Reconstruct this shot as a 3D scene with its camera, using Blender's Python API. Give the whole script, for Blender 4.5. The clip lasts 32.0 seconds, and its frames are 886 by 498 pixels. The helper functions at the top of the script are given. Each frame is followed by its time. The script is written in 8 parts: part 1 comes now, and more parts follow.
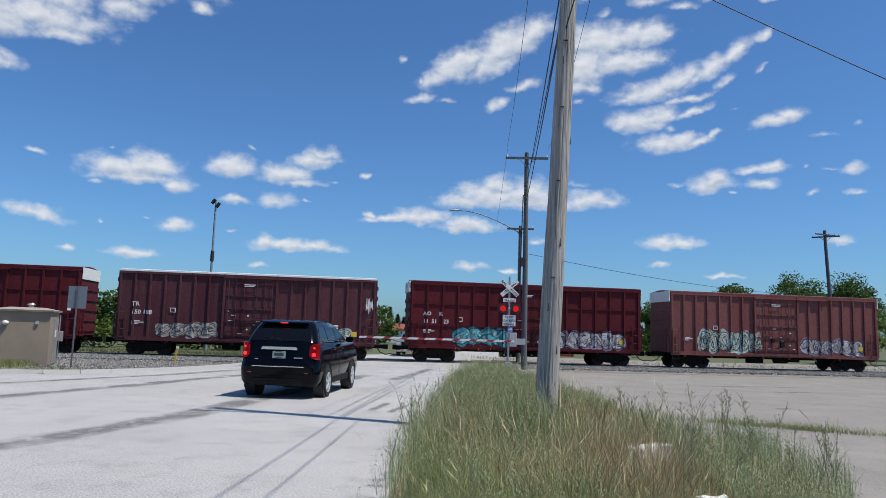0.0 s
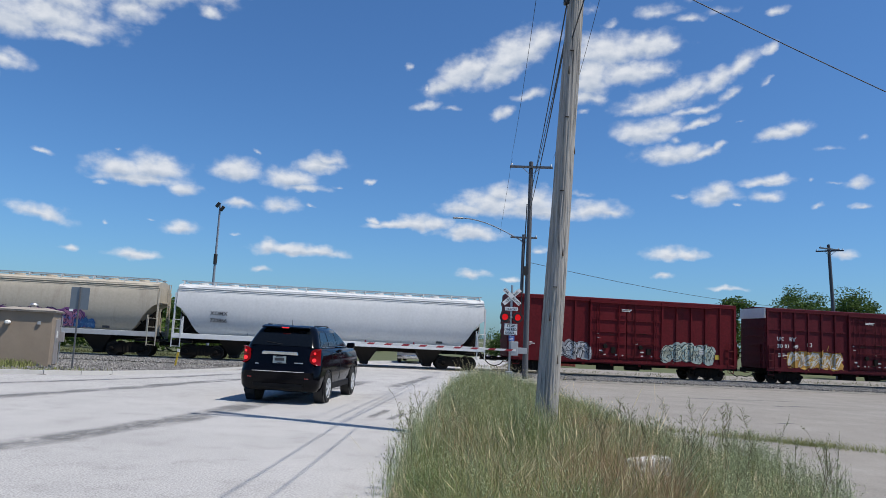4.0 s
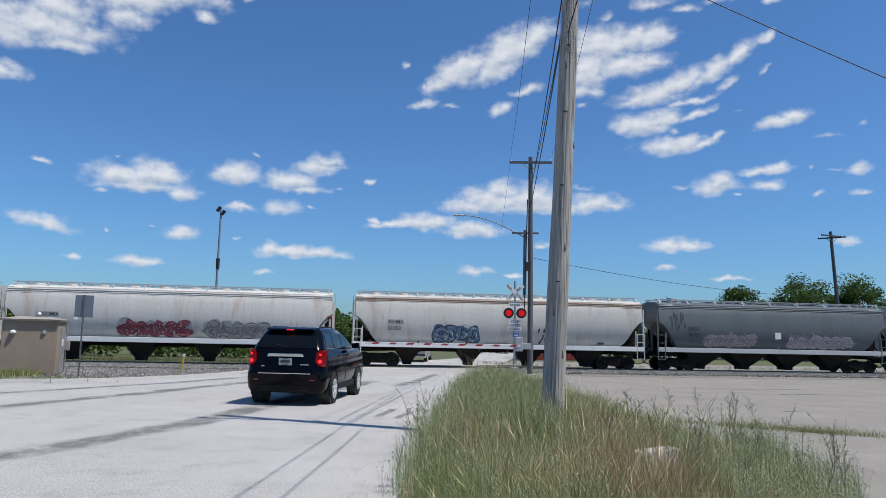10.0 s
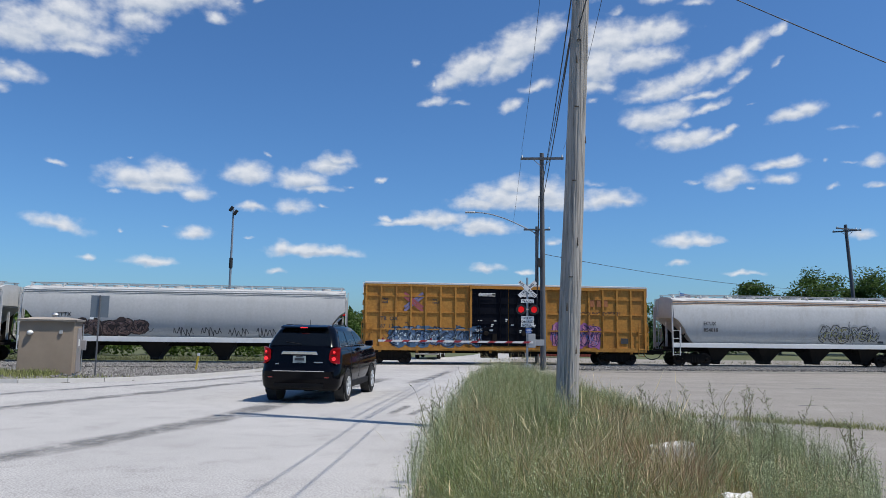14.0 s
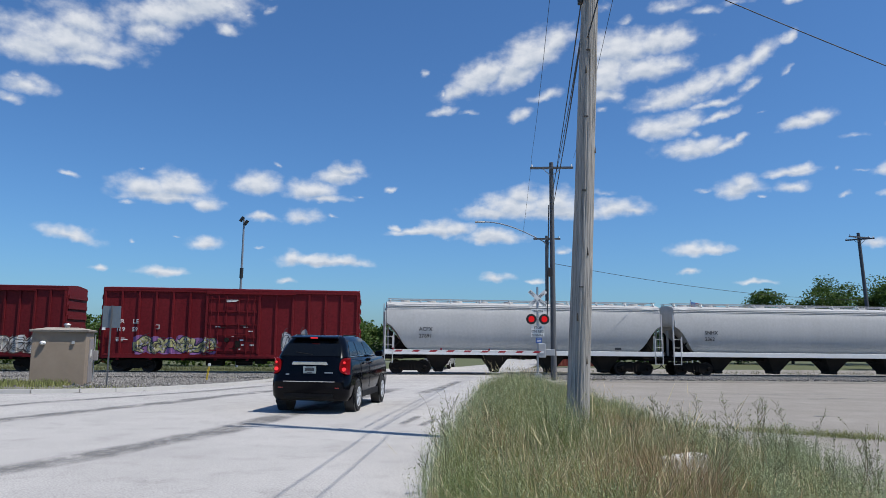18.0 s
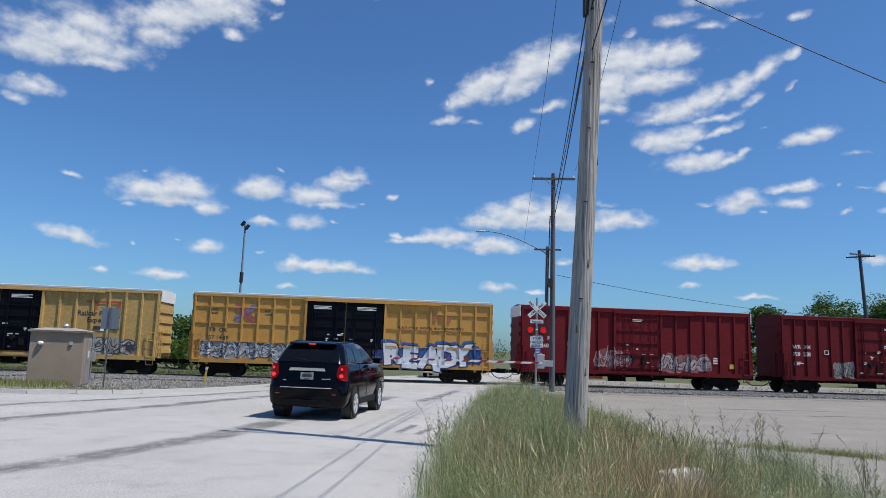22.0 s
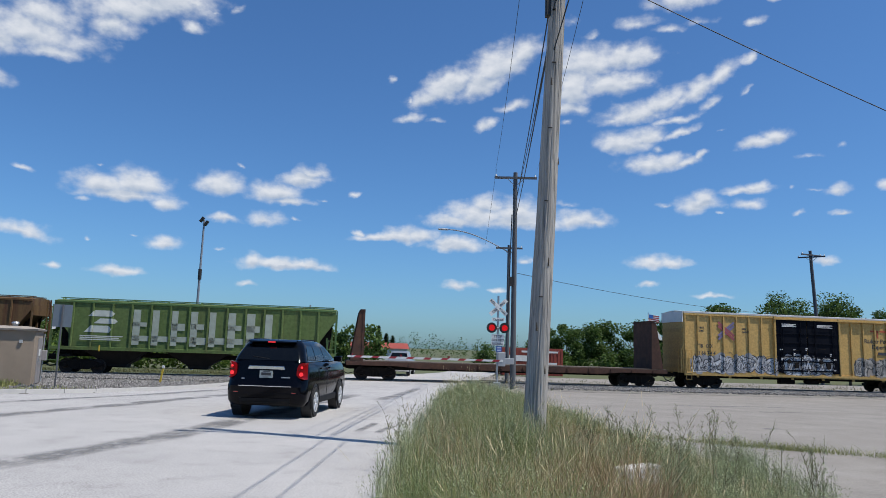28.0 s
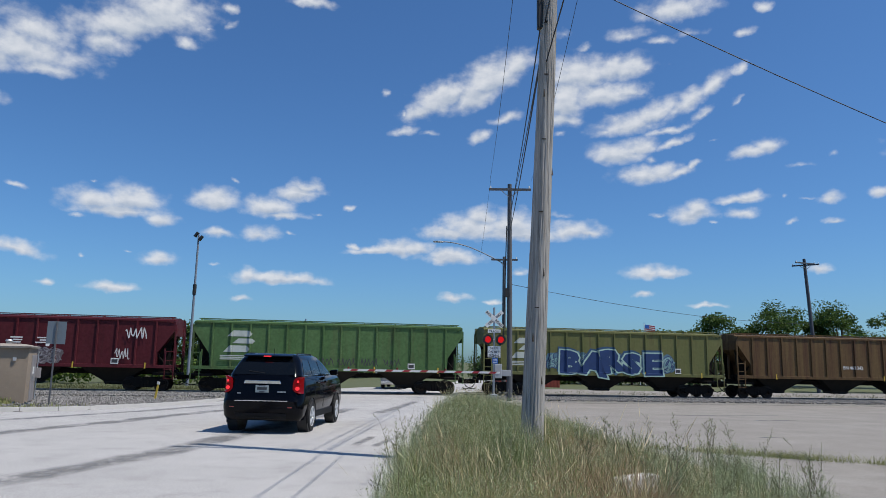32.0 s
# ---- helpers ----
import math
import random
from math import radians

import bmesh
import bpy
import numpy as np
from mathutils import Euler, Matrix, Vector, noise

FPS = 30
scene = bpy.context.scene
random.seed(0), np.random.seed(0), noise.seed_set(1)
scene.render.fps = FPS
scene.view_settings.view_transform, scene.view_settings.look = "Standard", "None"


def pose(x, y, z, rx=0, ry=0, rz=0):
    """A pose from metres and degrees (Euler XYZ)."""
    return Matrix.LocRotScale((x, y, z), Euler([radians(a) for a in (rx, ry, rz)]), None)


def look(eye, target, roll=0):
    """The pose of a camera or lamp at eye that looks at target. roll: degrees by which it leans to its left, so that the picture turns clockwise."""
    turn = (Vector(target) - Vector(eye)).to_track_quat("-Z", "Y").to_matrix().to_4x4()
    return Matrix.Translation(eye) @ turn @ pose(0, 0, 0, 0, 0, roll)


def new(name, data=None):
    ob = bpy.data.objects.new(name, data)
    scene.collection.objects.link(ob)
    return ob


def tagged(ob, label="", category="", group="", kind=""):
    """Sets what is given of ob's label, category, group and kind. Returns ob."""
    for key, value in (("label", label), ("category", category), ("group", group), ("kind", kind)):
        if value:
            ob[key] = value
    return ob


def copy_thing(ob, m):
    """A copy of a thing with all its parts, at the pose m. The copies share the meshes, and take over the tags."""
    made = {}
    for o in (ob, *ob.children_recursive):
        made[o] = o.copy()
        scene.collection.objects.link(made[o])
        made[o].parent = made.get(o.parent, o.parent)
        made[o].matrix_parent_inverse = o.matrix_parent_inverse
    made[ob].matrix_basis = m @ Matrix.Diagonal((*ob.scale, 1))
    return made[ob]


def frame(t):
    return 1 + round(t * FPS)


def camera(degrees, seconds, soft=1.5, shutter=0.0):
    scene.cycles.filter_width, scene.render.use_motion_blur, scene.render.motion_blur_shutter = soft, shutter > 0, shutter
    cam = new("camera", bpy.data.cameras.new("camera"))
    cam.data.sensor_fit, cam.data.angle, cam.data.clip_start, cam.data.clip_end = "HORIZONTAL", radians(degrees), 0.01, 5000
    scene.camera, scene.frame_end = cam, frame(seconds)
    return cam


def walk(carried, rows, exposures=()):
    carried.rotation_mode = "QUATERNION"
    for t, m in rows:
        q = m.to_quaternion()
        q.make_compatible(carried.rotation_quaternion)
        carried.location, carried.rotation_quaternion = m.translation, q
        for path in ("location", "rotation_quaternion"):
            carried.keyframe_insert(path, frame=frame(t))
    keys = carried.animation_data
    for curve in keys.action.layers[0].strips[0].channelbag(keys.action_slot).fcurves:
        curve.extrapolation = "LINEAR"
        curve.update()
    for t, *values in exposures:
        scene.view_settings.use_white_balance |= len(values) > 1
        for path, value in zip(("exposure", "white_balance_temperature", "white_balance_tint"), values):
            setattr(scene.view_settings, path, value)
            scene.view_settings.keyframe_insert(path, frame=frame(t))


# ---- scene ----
cam = camera(64.0, 32.0, soft=0.75)
PATH = (
    (0.0, pose(0.000, 0.022, 1.679, 96.450, -1.750, 0.000)),
    (0.5, pose(0.002, 0.022, 1.674, 96.481, -1.985, 0.181)),
    (1.0, pose(0.003, 0.023, 1.677, 96.309, -1.832, 0.355)),
    (1.5, pose(0.002, 0.024, 1.683, 96.437, -1.518, -1.543)),
    (2.0, pose(0.001, 0.024, 1.688, 95.942, -1.377, -0.585)),
    (2.5, pose(0.002, 0.026, 1.689, 95.743, -1.432, -0.323)),
    (3.0, pose(0.003, 0.027, 1.691, 96.329, -1.904, 0.292)),
    (3.5, pose(0.006, 0.029, 1.688, 96.706, -2.443, 0.726)),
    (4.0, pose(0.012, 0.032, 1.689, 97.032, -2.788, 0.134)),
    (4.5, pose(0.015, 0.034, 1.689, 98.034, -2.430, -2.394)),
    (6.5, pose(0.019, 0.005, 1.680, 98.833, -2.046, -2.519)),
    (7.0, pose(0.021, 0.007, 1.679, 99.225, -2.075, -2.147)),
    (7.5, pose(0.018, 0.006, 1.680, 99.513, -1.944, -2.234)),
    (8.0, pose(0.016, 0.005, 1.680, 99.320, -1.747, -1.931)),
    (8.5, pose(0.013, 0.004, 1.680, 97.708, -1.309, -0.545)),
    (9.0, pose(0.007, 0.004, 1.683, 95.669, -0.875, -0.302)),
    (9.5, pose(0.001, 0.004, 1.682, 96.185, -1.008, 0.330)),
    (10.0, pose(0.003, 0.006, 1.683, 96.852, -1.188, 0.470)),
    (10.5, pose(0.002, 0.004, 1.679, 97.058, -1.010, 1.237)),
    (11.0, pose(0.003, 0.003, 1.675, 97.429, -1.146, 1.257)),
    (11.5, pose(0.003, 0.001, 1.673, 96.869, -1.508, 1.118)),
    (12.0, pose(-0.003, -0.005, 1.674, 96.960, -1.677, 0.465)),
    (12.5, pose(-0.008, -0.011, 1.674, 96.896, -1.668, 0.584)),
    (13.0, pose(-0.012, -0.013, 1.672, 96.989, -0.887, 1.952)),
    (13.5, pose(-0.010, -0.014, 1.666, 96.782, -0.682, 1.378)),
    (15.5, pose(-0.019, -0.017, 1.673, 96.333, -1.285, 2.222)),
    (16.0, pose(-0.015, -0.015, 1.679, 95.979, -1.427, 2.403)),
    (16.5, pose(-0.009, -0.014, 1.691, 98.057, 1.889, 3.888)),
    (17.0, pose(-0.011, -0.016, 1.688, 96.928, 1.593, 2.556)),
    (17.5, pose(-0.015, -0.017, 1.685, 97.056, 0.530, 2.495)),
    (18.0, pose(-0.014, -0.016, 1.681, 97.382, -0.652, 2.266)),
    (18.5, pose(-0.011, -0.013, 1.677, 97.436, -1.142, 1.544)),
    (19.0, pose(-0.014, -0.013, 1.680, 97.282, -0.495, 1.941)),
    (19.5, pose(-0.017, -0.014, 1.679, 97.618, -0.374, 2.903)),
    (20.0, pose(-0.015, -0.011, 1.680, 97.514, -1.125, 3.111)),
    (20.5, pose(-0.010, -0.011, 1.678, 97.689, -1.129, 3.923)),
    (21.0, pose(-0.004, -0.006, 1.680, 97.804, -1.081, 3.178)),
    (21.5, pose(-0.005, -0.005, 1.681, 97.495, -1.669, 2.306)),
    (22.0, pose(-0.009, -0.004, 1.685, 98.072, -1.884, 2.150)),
    (22.5, pose(-0.004, -0.003, 1.682, 98.430, -2.379, 0.642)),
    (23.0, pose(-0.002, -0.006, 1.681, 98.156, -1.892, -0.302)),
    (23.5, pose(-0.005, -0.012, 1.682, 98.244, -1.118, -0.189)),
    (24.0, pose(-0.002, -0.013, 1.680, 97.706, -1.580, 1.546)),
    (24.5, pose(0.001, -0.013, 1.678, 97.590, -1.987, 2.267)),
    (25.0, pose(0.006, -0.010, 1.679, 97.103, -1.551, 0.907)),
    (25.5, pose(0.007, -0.008, 1.677, 97.357, -1.990, 0.315)),
    (26.0, pose(0.004, -0.008, 1.679, 97.184, -2.099, -0.270)),
    (26.5, pose(0.000, -0.009, 1.686, 98.470, -1.781, -0.691)),
    (28.5, pose(0.008, 0.006, 1.682, 97.924, -1.841, -0.926)),
    (29.0, pose(0.007, 0.004, 1.679, 98.080, -1.634, -0.415)),
    (29.5, pose(0.008, 0.001, 1.678, 98.274, -1.424, -0.124)),
    (30.0, pose(0.004, -0.004, 1.676, 98.480, -0.914, -1.058)),
    (30.5, pose(0.003, -0.006, 1.673, 98.648, -1.162, -1.562)),
    (31.0, pose(0.004, -0.004, 1.677, 98.896, -0.718, -2.690)),
    (31.5, pose(0.004, -0.005, 1.674, 99.212, -0.819, -1.282)),
    (32.0, pose(0.004, -0.006, 1.672, 99.021, -1.122, -1.200)),
)
walk(cam, PATH, exposures=((0.0, 0.0), (30.0, 0.0), (31.0, -0.09), (32.0, -0.09)))


# ---- world, sun, exposure ----
SUN_ELEV = 62.5
SUN_DIR = Vector((0.951 * math.cos(radians(SUN_ELEV)), -0.309 * math.cos(radians(SUN_ELEV)), math.sin(radians(SUN_ELEV))))
SUN_AZ = math.atan2(SUN_DIR.x, SUN_DIR.y)

# clouds: bearing and height of the middle, half width and half height, tilt in degrees, thickness
CLOUDS = []
CLOUDS += [
    (-31.5, 20.6, 5.0, 1.5, 0, 0.9), (-33.7, 19.8, 2.6, 1.3, 0, 0.9), (-29.9, 19.8, 2.4, 0.7, 0, 0.8), (-30.6, 21.9, 3.3, 1.5, -15, 0.8),
    (-24.7, 23.8, 3.9, 1.3, 10, 0.95), (-25.9, 22.3, 1.5, 1.0, 0, 0.95), (-22.8, 24.3, 3.3, 1.0, 8, 0.9), (-20.3, 25.0, 1.5, 0.6, 0, 0.8),
    (-20.2, 23.2, 1.0, 0.6, 0, 0.8), (-18.7, 24.6, 1.0, 0.4, 0, 0.5), (-16.8, 25.0, 1.0, 0.5, 25, 0.5), (-34.0, 17.2, 2.0, 0.8, 0, 0.9),
    (-34.7, 16.2, 1.5, 0.5, 0, 0.7), (-34.6, 17.8, 1.2, 0.5, 0, 0.6)]
CLOUDS += [
    (-30.9, 11.5, 1.1, 0.3, 0, 0.7), (-25.7, 11.0, 2.2, 1.0, 0, 1.0), (-23.1, 11.3, 2.3, 1.2, 0, 1.0), (-24.3, 10.5, 3.6, 0.6, 0, 1.0),
    (-26.8, 9.9, 1.0, 0.4, 0, 0.6), (-21.0, 10.0, 1.5, 0.7, 5, 0.8), (-17.2, 12.0, 2.0, 1.0, 0, 1.0), (-13.0, 11.7, 2.3, 1.0, 0, 1.0),
    (-11.0, 12.9, 2.1, 0.8, 10, 1.0), (-10.3, 13.4, 1.4, 0.6, 0, 1.0), (-11.9, 11.1, 2.1, 0.4, 0, 0.9), (-9.2, 11.3, 0.7, 0.27, 0, 0.65),
    (-6.9, 12.1, 0.6, 0.3, 15, 0.75), (-15.8, 13.6, 0.7, 0.27, 0, 0.6), (-25.8, 12.5, 0.4, 0.23, 0, 0.5)]
CLOUDS += [
    (-13.6, 9.6, 2.0, 0.8, 0, 0.8), (-16.9, 9.4, 1.8, 0.4, 0, 0.8), (-11.4, 9.8, 0.7, 0.23, 0, 0.6), (-30.3, 7.2, 2.5, 0.7, -11, 0.85),
    (-21.0, 7.1, 1.8, 0.6, 3, 0.85), (-23.1, 7.6, 0.5, 0.23, 0, 0.5), (-26.1, 7.2, 0.4, 0.27, 0, 0.6), (-12.2, 6.2, 3.4, 0.5, 0, 1.0),
    (-14.4, 6.2, 1.2, 0.7, 0, 1.0), (-10.2, 6.2, 2.3, 0.4, -3, 0.9), (-14.8, 4.5, 1.0, 0.27, 0, 0.8), (-17.0, 7.1, 1.0, 0.23, 3, 0.4)]
CLOUDS += [
    (-28.4, 5.0, 0.6, 0.3, 0, 0.9), (-24.0, 4.9, 2.1, 0.4, 0, 0.9), (-4.3, 8.7, 2.7, 0.4, 4, 1.0), (-2.6, 8.9, 1.8, 0.7, 0, 1.0),
    (-6.4, 8.9, 0.9, 0.27, -15, 0.8), (-4.1, 21.1, 0.7, 0.5, 35, 0.65), (-2.5, 18.4, 1.2, 0.5, 10, 0.8), (-2.3, 19.8, 0.5, 0.4, 0, 0.7)]
CLOUDS += [
    (0.8, 20.9, 3.2, 1.3, 24, 1.0), (4.8, 22.4, 3.7, 1.6, 24, 1.0), (7.1, 23.6, 1.8, 1.2, 20, 0.95), (-0.9, 19.9, 1.6, 0.7, 15, 1.0),
    (3.4, 21.1, 2.7, 1.3, 20, 1.0), (12.2, 22.5, 3.4, 1.6, 0, 1.0), (15.3, 22.7, 3.2, 1.1, 5, 1.0), (13.9, 20.9, 3.7, 1.1, 0, 1.0),
    (11.1, 20.6, 1.8, 2.1, 0, 1.0), (10.7, 19.2, 1.8, 0.8, 0, 0.9), (16.1, 21.1, 1.9, 0.7, 0, 0.85), (17.5, 22.7, 1.0, 0.5, 0, 0.65)]
CLOUDS += [
    (6.2, 19.4, 1.8, 0.6, 15, 0.8), (3.9, 17.9, 1.4, 0.5, 20, 0.8), (-0.4, 18.2, 1.5, 0.4, 0, 0.6), (10.5, 18.2, 1.0, 0.4, 0, 0.65),
    (16.0, 18.5, 3.2, 0.9, 5, 0.95), (18.2, 19.3, 2.8, 0.9, 25, 0.9), (20.7, 19.9, 2.4, 0.9, 28, 0.9), (22.7, 20.9, 1.7, 0.8, 38, 0.95),
    (24.7, 21.9, 0.8, 0.5, 15, 0.85), (24.3, 19.7, 1.1, 0.4, 35, 0.6), (14.3, 18.2, 1.4, 0.4, 0, 0.75), (19.0, 18.0, 2.4, 0.4, 8, 0.8),
    (21.8, 18.9, 1.5, 0.5, 25, 0.7)]
CLOUDS += [
    (15.1, 16.4, 2.5, 0.9, 0, 1.0), (16.9, 16.8, 1.8, 0.8, 10, 1.0), (19.7, 17.1, 1.6, 0.4, 18, 0.85), (17.8, 15.8, 1.0, 0.5, 0, 0.7),
    (17.2, 14.7, 2.4, 0.8, 0, 1.0), (18.5, 14.8, 1.8, 0.7, 0, 1.0), (19.9, 14.8, 1.6, 0.4, 8, 0.9), (21.0, 15.2, 0.6, 0.4, 30, 0.8),
    (25.1, 15.8, 1.6, 0.5, 5, 1.0), (26.3, 16.1, 1.1, 0.7, 10, 1.0), (28.4, 14.5, 2.1, 0.5, 6, 0.42), (22.7, 17.0, 0.7, 0.4, 10, 0.38)]
CLOUDS += [
    (20.7, 11.5, 1.9, 0.8, 0, 1.0), (21.1, 11.8, 1.2, 0.8, 0, 1.0), (18.3, 11.5, 1.2, 0.4, 0, 0.6), (24.2, 11.3, 1.4, 0.6, 0, 0.8),
    (24.2, 12.4, 2.1, 0.4, 0, 0.9), (24.8, 12.6, 1.1, 0.5, 0, 0.9), (22.1, 10.7, 0.5, 0.23, 0, 0.5), (27.2, 12.5, 0.6, 0.3, 30, 0.4),
    (27.8, 10.5, 0.7, 0.3, 0, 0.7), (30.3, 12.0, 1.2, 0.5, 0, 0.8), (28.8, 12.2, 1.0, 0.27, 0, 0.55), (30.3, 10.4, 0.8, 0.3, 0, 0.8),
    (30.7, 15.1, 0.6, 0.5, 0, 0.4)]
CLOUDS += [
    (29.3, 7.1, 1.1, 0.4, 0, 0.8), (17.3, 7.1, 2.4, 0.6, 0, 0.9), (18.7, 7.0, 1.7, 0.4, 0, 0.9), (17.0, 5.4, 1.1, 0.3, 5, 0.8),
    (21.6, 4.5, 2.4, 0.27, 0, 0.7), (3.3, 10.7, 3.2, 1.2, 0, 1.0), (4.2, 11.6, 1.8, 0.8, 0, 1.0), (1.4, 10.2, 2.7, 0.7, 0, 0.95),
    (6.5, 10.9, 2.4, 1.3, 0, 1.0), (11.4, 10.4, 2.8, 0.9, 0, 0.95), (10.6, 11.7, 1.9, 0.5, 0, 0.6), (12.8, 10.3, 1.5, 0.5, 0, 0.9),
    (7.4, 10.2, 4.6, 0.7, 0, 1.0)]
CLOUDS += [
    (1.7, 8.3, 3.2, 0.7, 0, 0.95), (1.0, 8.5, 1.8, 0.5, 0, 0.95), (-1.3, 8.9, 1.7, 0.7, 0, 0.95), (7.2, 7.2, 1.0, 0.4, 0, 0.75),
    (2.0, 5.1, 1.6, 0.4, 0, 0.85), (5.2, 4.8, 1.2, 0.27, 0, 0.8), (16.2, 25.3, 3.2, 0.8, 5, 0.65), (12.7, 24.6, 1.2, 0.5, 0, 0.65),
    (18.8, 24.7, 2.4, 0.5, 0, 0.65), (10.9, 25.6, 1.4, 0.7, 0, 0.6), (20.9, 24.9, 2.6, 0.5, 0, 0.6)]
CLOUDS += [
    (-21.9, 25.2, 3.6, 2.1, 0, 0.9), (-17.2, 26.1, 0.7, 0.4, 0, 0.9), (-10.7, 27.5, 2.3, 0.5, 0, 0.9), (20.2, 26.6, 3.7, 1.0, 0, 0.9),
    (25.2, 24.4, 1.0, 0.4, 0, 0.9), (26.5, 26.0, 0.7, 0.5, 0, 0.9), (33.4, 12.2, 1.0, 0.5, 0, 0.9), (40.0, 15.0, 6.0, 1.5, 0, 0.9),
    (48.0, 24.0, 7.0, 2.0, 0, 0.9)]


def make_world():
    w = bpy.data.worlds.new("sky")
    scene.world = w
    w.use_nodes = True
    nt = w.node_tree
    nt.nodes.clear()
    N, L = nt.nodes.new, nt.links.new

    def math_node(op, a, b=None, c=None):
        n = N("ShaderNodeMath")
        n.operation = op
        for i, v in enumerate((a, b, c)):
            if v is None:
                continue
            if isinstance(v, (int, float)):
                n.inputs[i].default_value = v
            else:
                L(v, n.inputs[i])
        return n.outputs[0]

    sky = N("ShaderNodeTexSky")
    sky.sky_type = "NISHITA"
    sky.sun_disc = False
    sky.sun_elevation = radians(SUN_ELEV)
    sky.sun_rotation = SUN_AZ
    sky.altitude = 200
    sky.air_density, sky.dust_density, sky.ozone_density = 1.0, 0.9, 2.2
    tc = N("ShaderNodeTexCoord")
    sep = N("ShaderNodeSeparateXYZ")
    L(tc.outputs["Generated"], sep.inputs[0])
    az = math_node("MULTIPLY", math_node("ARCTAN2", sep.outputs[0], sep.outputs[1]), 180 / math.pi)
    el = math_node("MULTIPLY", math_node("ARCSINE", sep.outputs[2]), 180 / math.pi)
    comb = N("ShaderNodeCombineXYZ")
    L(az, comb.inputs[0])
    L(el, comb.inputs[1])
    # ragged outlines: the place is pushed about by two noises
    warp = N("ShaderNodeTexNoise")
    warp.inputs["Scale"].default_value = 0.62
    warp.inputs["Detail"].default_value = 4
    warp.inputs["Roughness"].default_value = 0.5
    L(comb.outputs[0], warp.inputs["Vector"])
    sub = N("ShaderNodeVectorMath")
    sub.operation = "SUBTRACT"
    sub.inputs[1].default_value = (0.5, 0.5, 0.5)
    L(warp.outputs["Color"], sub.inputs[0])
    madd = N("ShaderNodeVectorMath")
    madd.operation = "MULTIPLY_ADD"
    madd.inputs[1].default_value = (1.5, 1.0, 0.0)
    L(sub.outputs[0], madd.inputs[0])
    L(comb.outputs[0], madd.inputs[2])
    place = madd.outputs[0]
    heap = None
    for a, e, rw, rh, tilt, op in CLOUDS:
        v = N("ShaderNodeMapping")
        v.vector_type = "TEXTURE"
        v.inputs["Location"].default_value = (a, e, 0)
        v.inputs["Rotation"].default_value = (0, 0, radians(tilt))
        v.inputs["Scale"].default_value = (rw * 1.12 + 0.05, rh * 1.2 + 0.07, 1)
        op = op if op > 0.7 else op - 0.1
        if a < -15 and e > 18:
            v.inputs["Scale"].default_value = (rw * 1.35, rh * 1.45, 1)
        L(place, v.inputs["Vector"])
        # flat undersides: below the middle the distance grows faster
        under = N("ShaderNodeVectorMath")
        under.operation = "MULTIPLY"
        under.inputs[1].default_value = (1.0, 1.5, 0.0)
        L(v.outputs[0], under.inputs[0])
        lower = N("ShaderNodeVectorMath")
        lower.operation = "MINIMUM"
        L(v.outputs[0], lower.inputs[0])
        L(under.outputs[0], lower.inputs[1])
        d = N("ShaderNodeVectorMath")
        d.operation = "LENGTH"
        L(lower.outputs[0], d.inputs[0])
        here = math_node("MULTIPLY_ADD", d.outputs["Value"], -1.0, op)
        down = N("ShaderNodeVectorMath")
        down.operation = "DOT_PRODUCT"
        down.inputs[1].default_value = (0, -1, 0)
        L(lower.outputs[0], down.inputs[0])
        pair = N("ShaderNodeCombineXYZ")
        L(here, pair.inputs[0])
        L(math_node("MULTIPLY", math_node("MAXIMUM", here, 0.0), math_node("ADD", 0.15, down.outputs["Value"])), pair.inputs[1])
        if heap is None:
            heap = pair.outputs[0]
        else:
            most = N("ShaderNodeVectorMath")
            most.operation = "MAXIMUM"
            L(heap, most.inputs[0])
            L(pair.outputs[0], most.inputs[1])
            heap = most.outputs[0]
        # each cloud waits for the one before it, so that few values are held at once
        after = N("ShaderNodeVectorMath")
        after.operation = "MULTIPLY_ADD"
        after.inputs[1].default_value = (1e-7, 1e-7, 0)
        L(heap, after.inputs[0])
        L(place, after.inputs[2])
        place = after.outputs[0]
    heaped = N("ShaderNodeSeparateXYZ")
    L(heap, heaped.inputs[0])
    thick, shade = heaped.outputs[0], heaped.outputs[1]
    fine = N("ShaderNodeTexNoise")
    fine.inputs["Scale"].default_value = 0.8
    fine.inputs["Detail"].default_value = 5
    fine.inputs["Roughness"].default_value = 0.52
    stretch = N("ShaderNodeVectorMath")
    stretch.operation = "MULTIPLY"
    stretch.inputs[1].default_value = (0.85, 1.25, 1)
    L(comb.outputs[0], stretch.inputs[0])
    L(stretch.outputs[0], fine.inputs["Vector"])
    lifted = N("ShaderNodeVectorMath")
    lifted.operation = "ADD"
    lifted.inputs[1].default_value = (-0.25, 0.42, 0)
    L(stretch.outputs[0], lifted.inputs[0])
    fine_up = N("ShaderNodeTexNoise")
    fine_up.inputs["Scale"].default_value = 0.8
    fine_up.inputs["Detail"].default_value = 3
    fine_up.inputs["Roughness"].default_value = 0.5
    L(lifted.outputs[0], fine_up.inputs["Vector"])
    billow = math_node("SUBTRACT", fine.outputs["Fac"], fine_up.outputs["Fac"])
    dens = math_node("ADD", thick, math_node("MULTIPLY", math_node("SUBTRACT", fine.outputs["Fac"], 0.50), 1.0))
    ramp = N("ShaderNodeMapRange")
    ramp.interpolation_type = "SMOOTHSTEP"
    ramp.inputs["From Min"].default_value = -0.10
    ramp.inputs["From Max"].default_value = 0.78
    L(dens, ramp.inputs["Value"])
    tone = N("ShaderNodeMapRange")
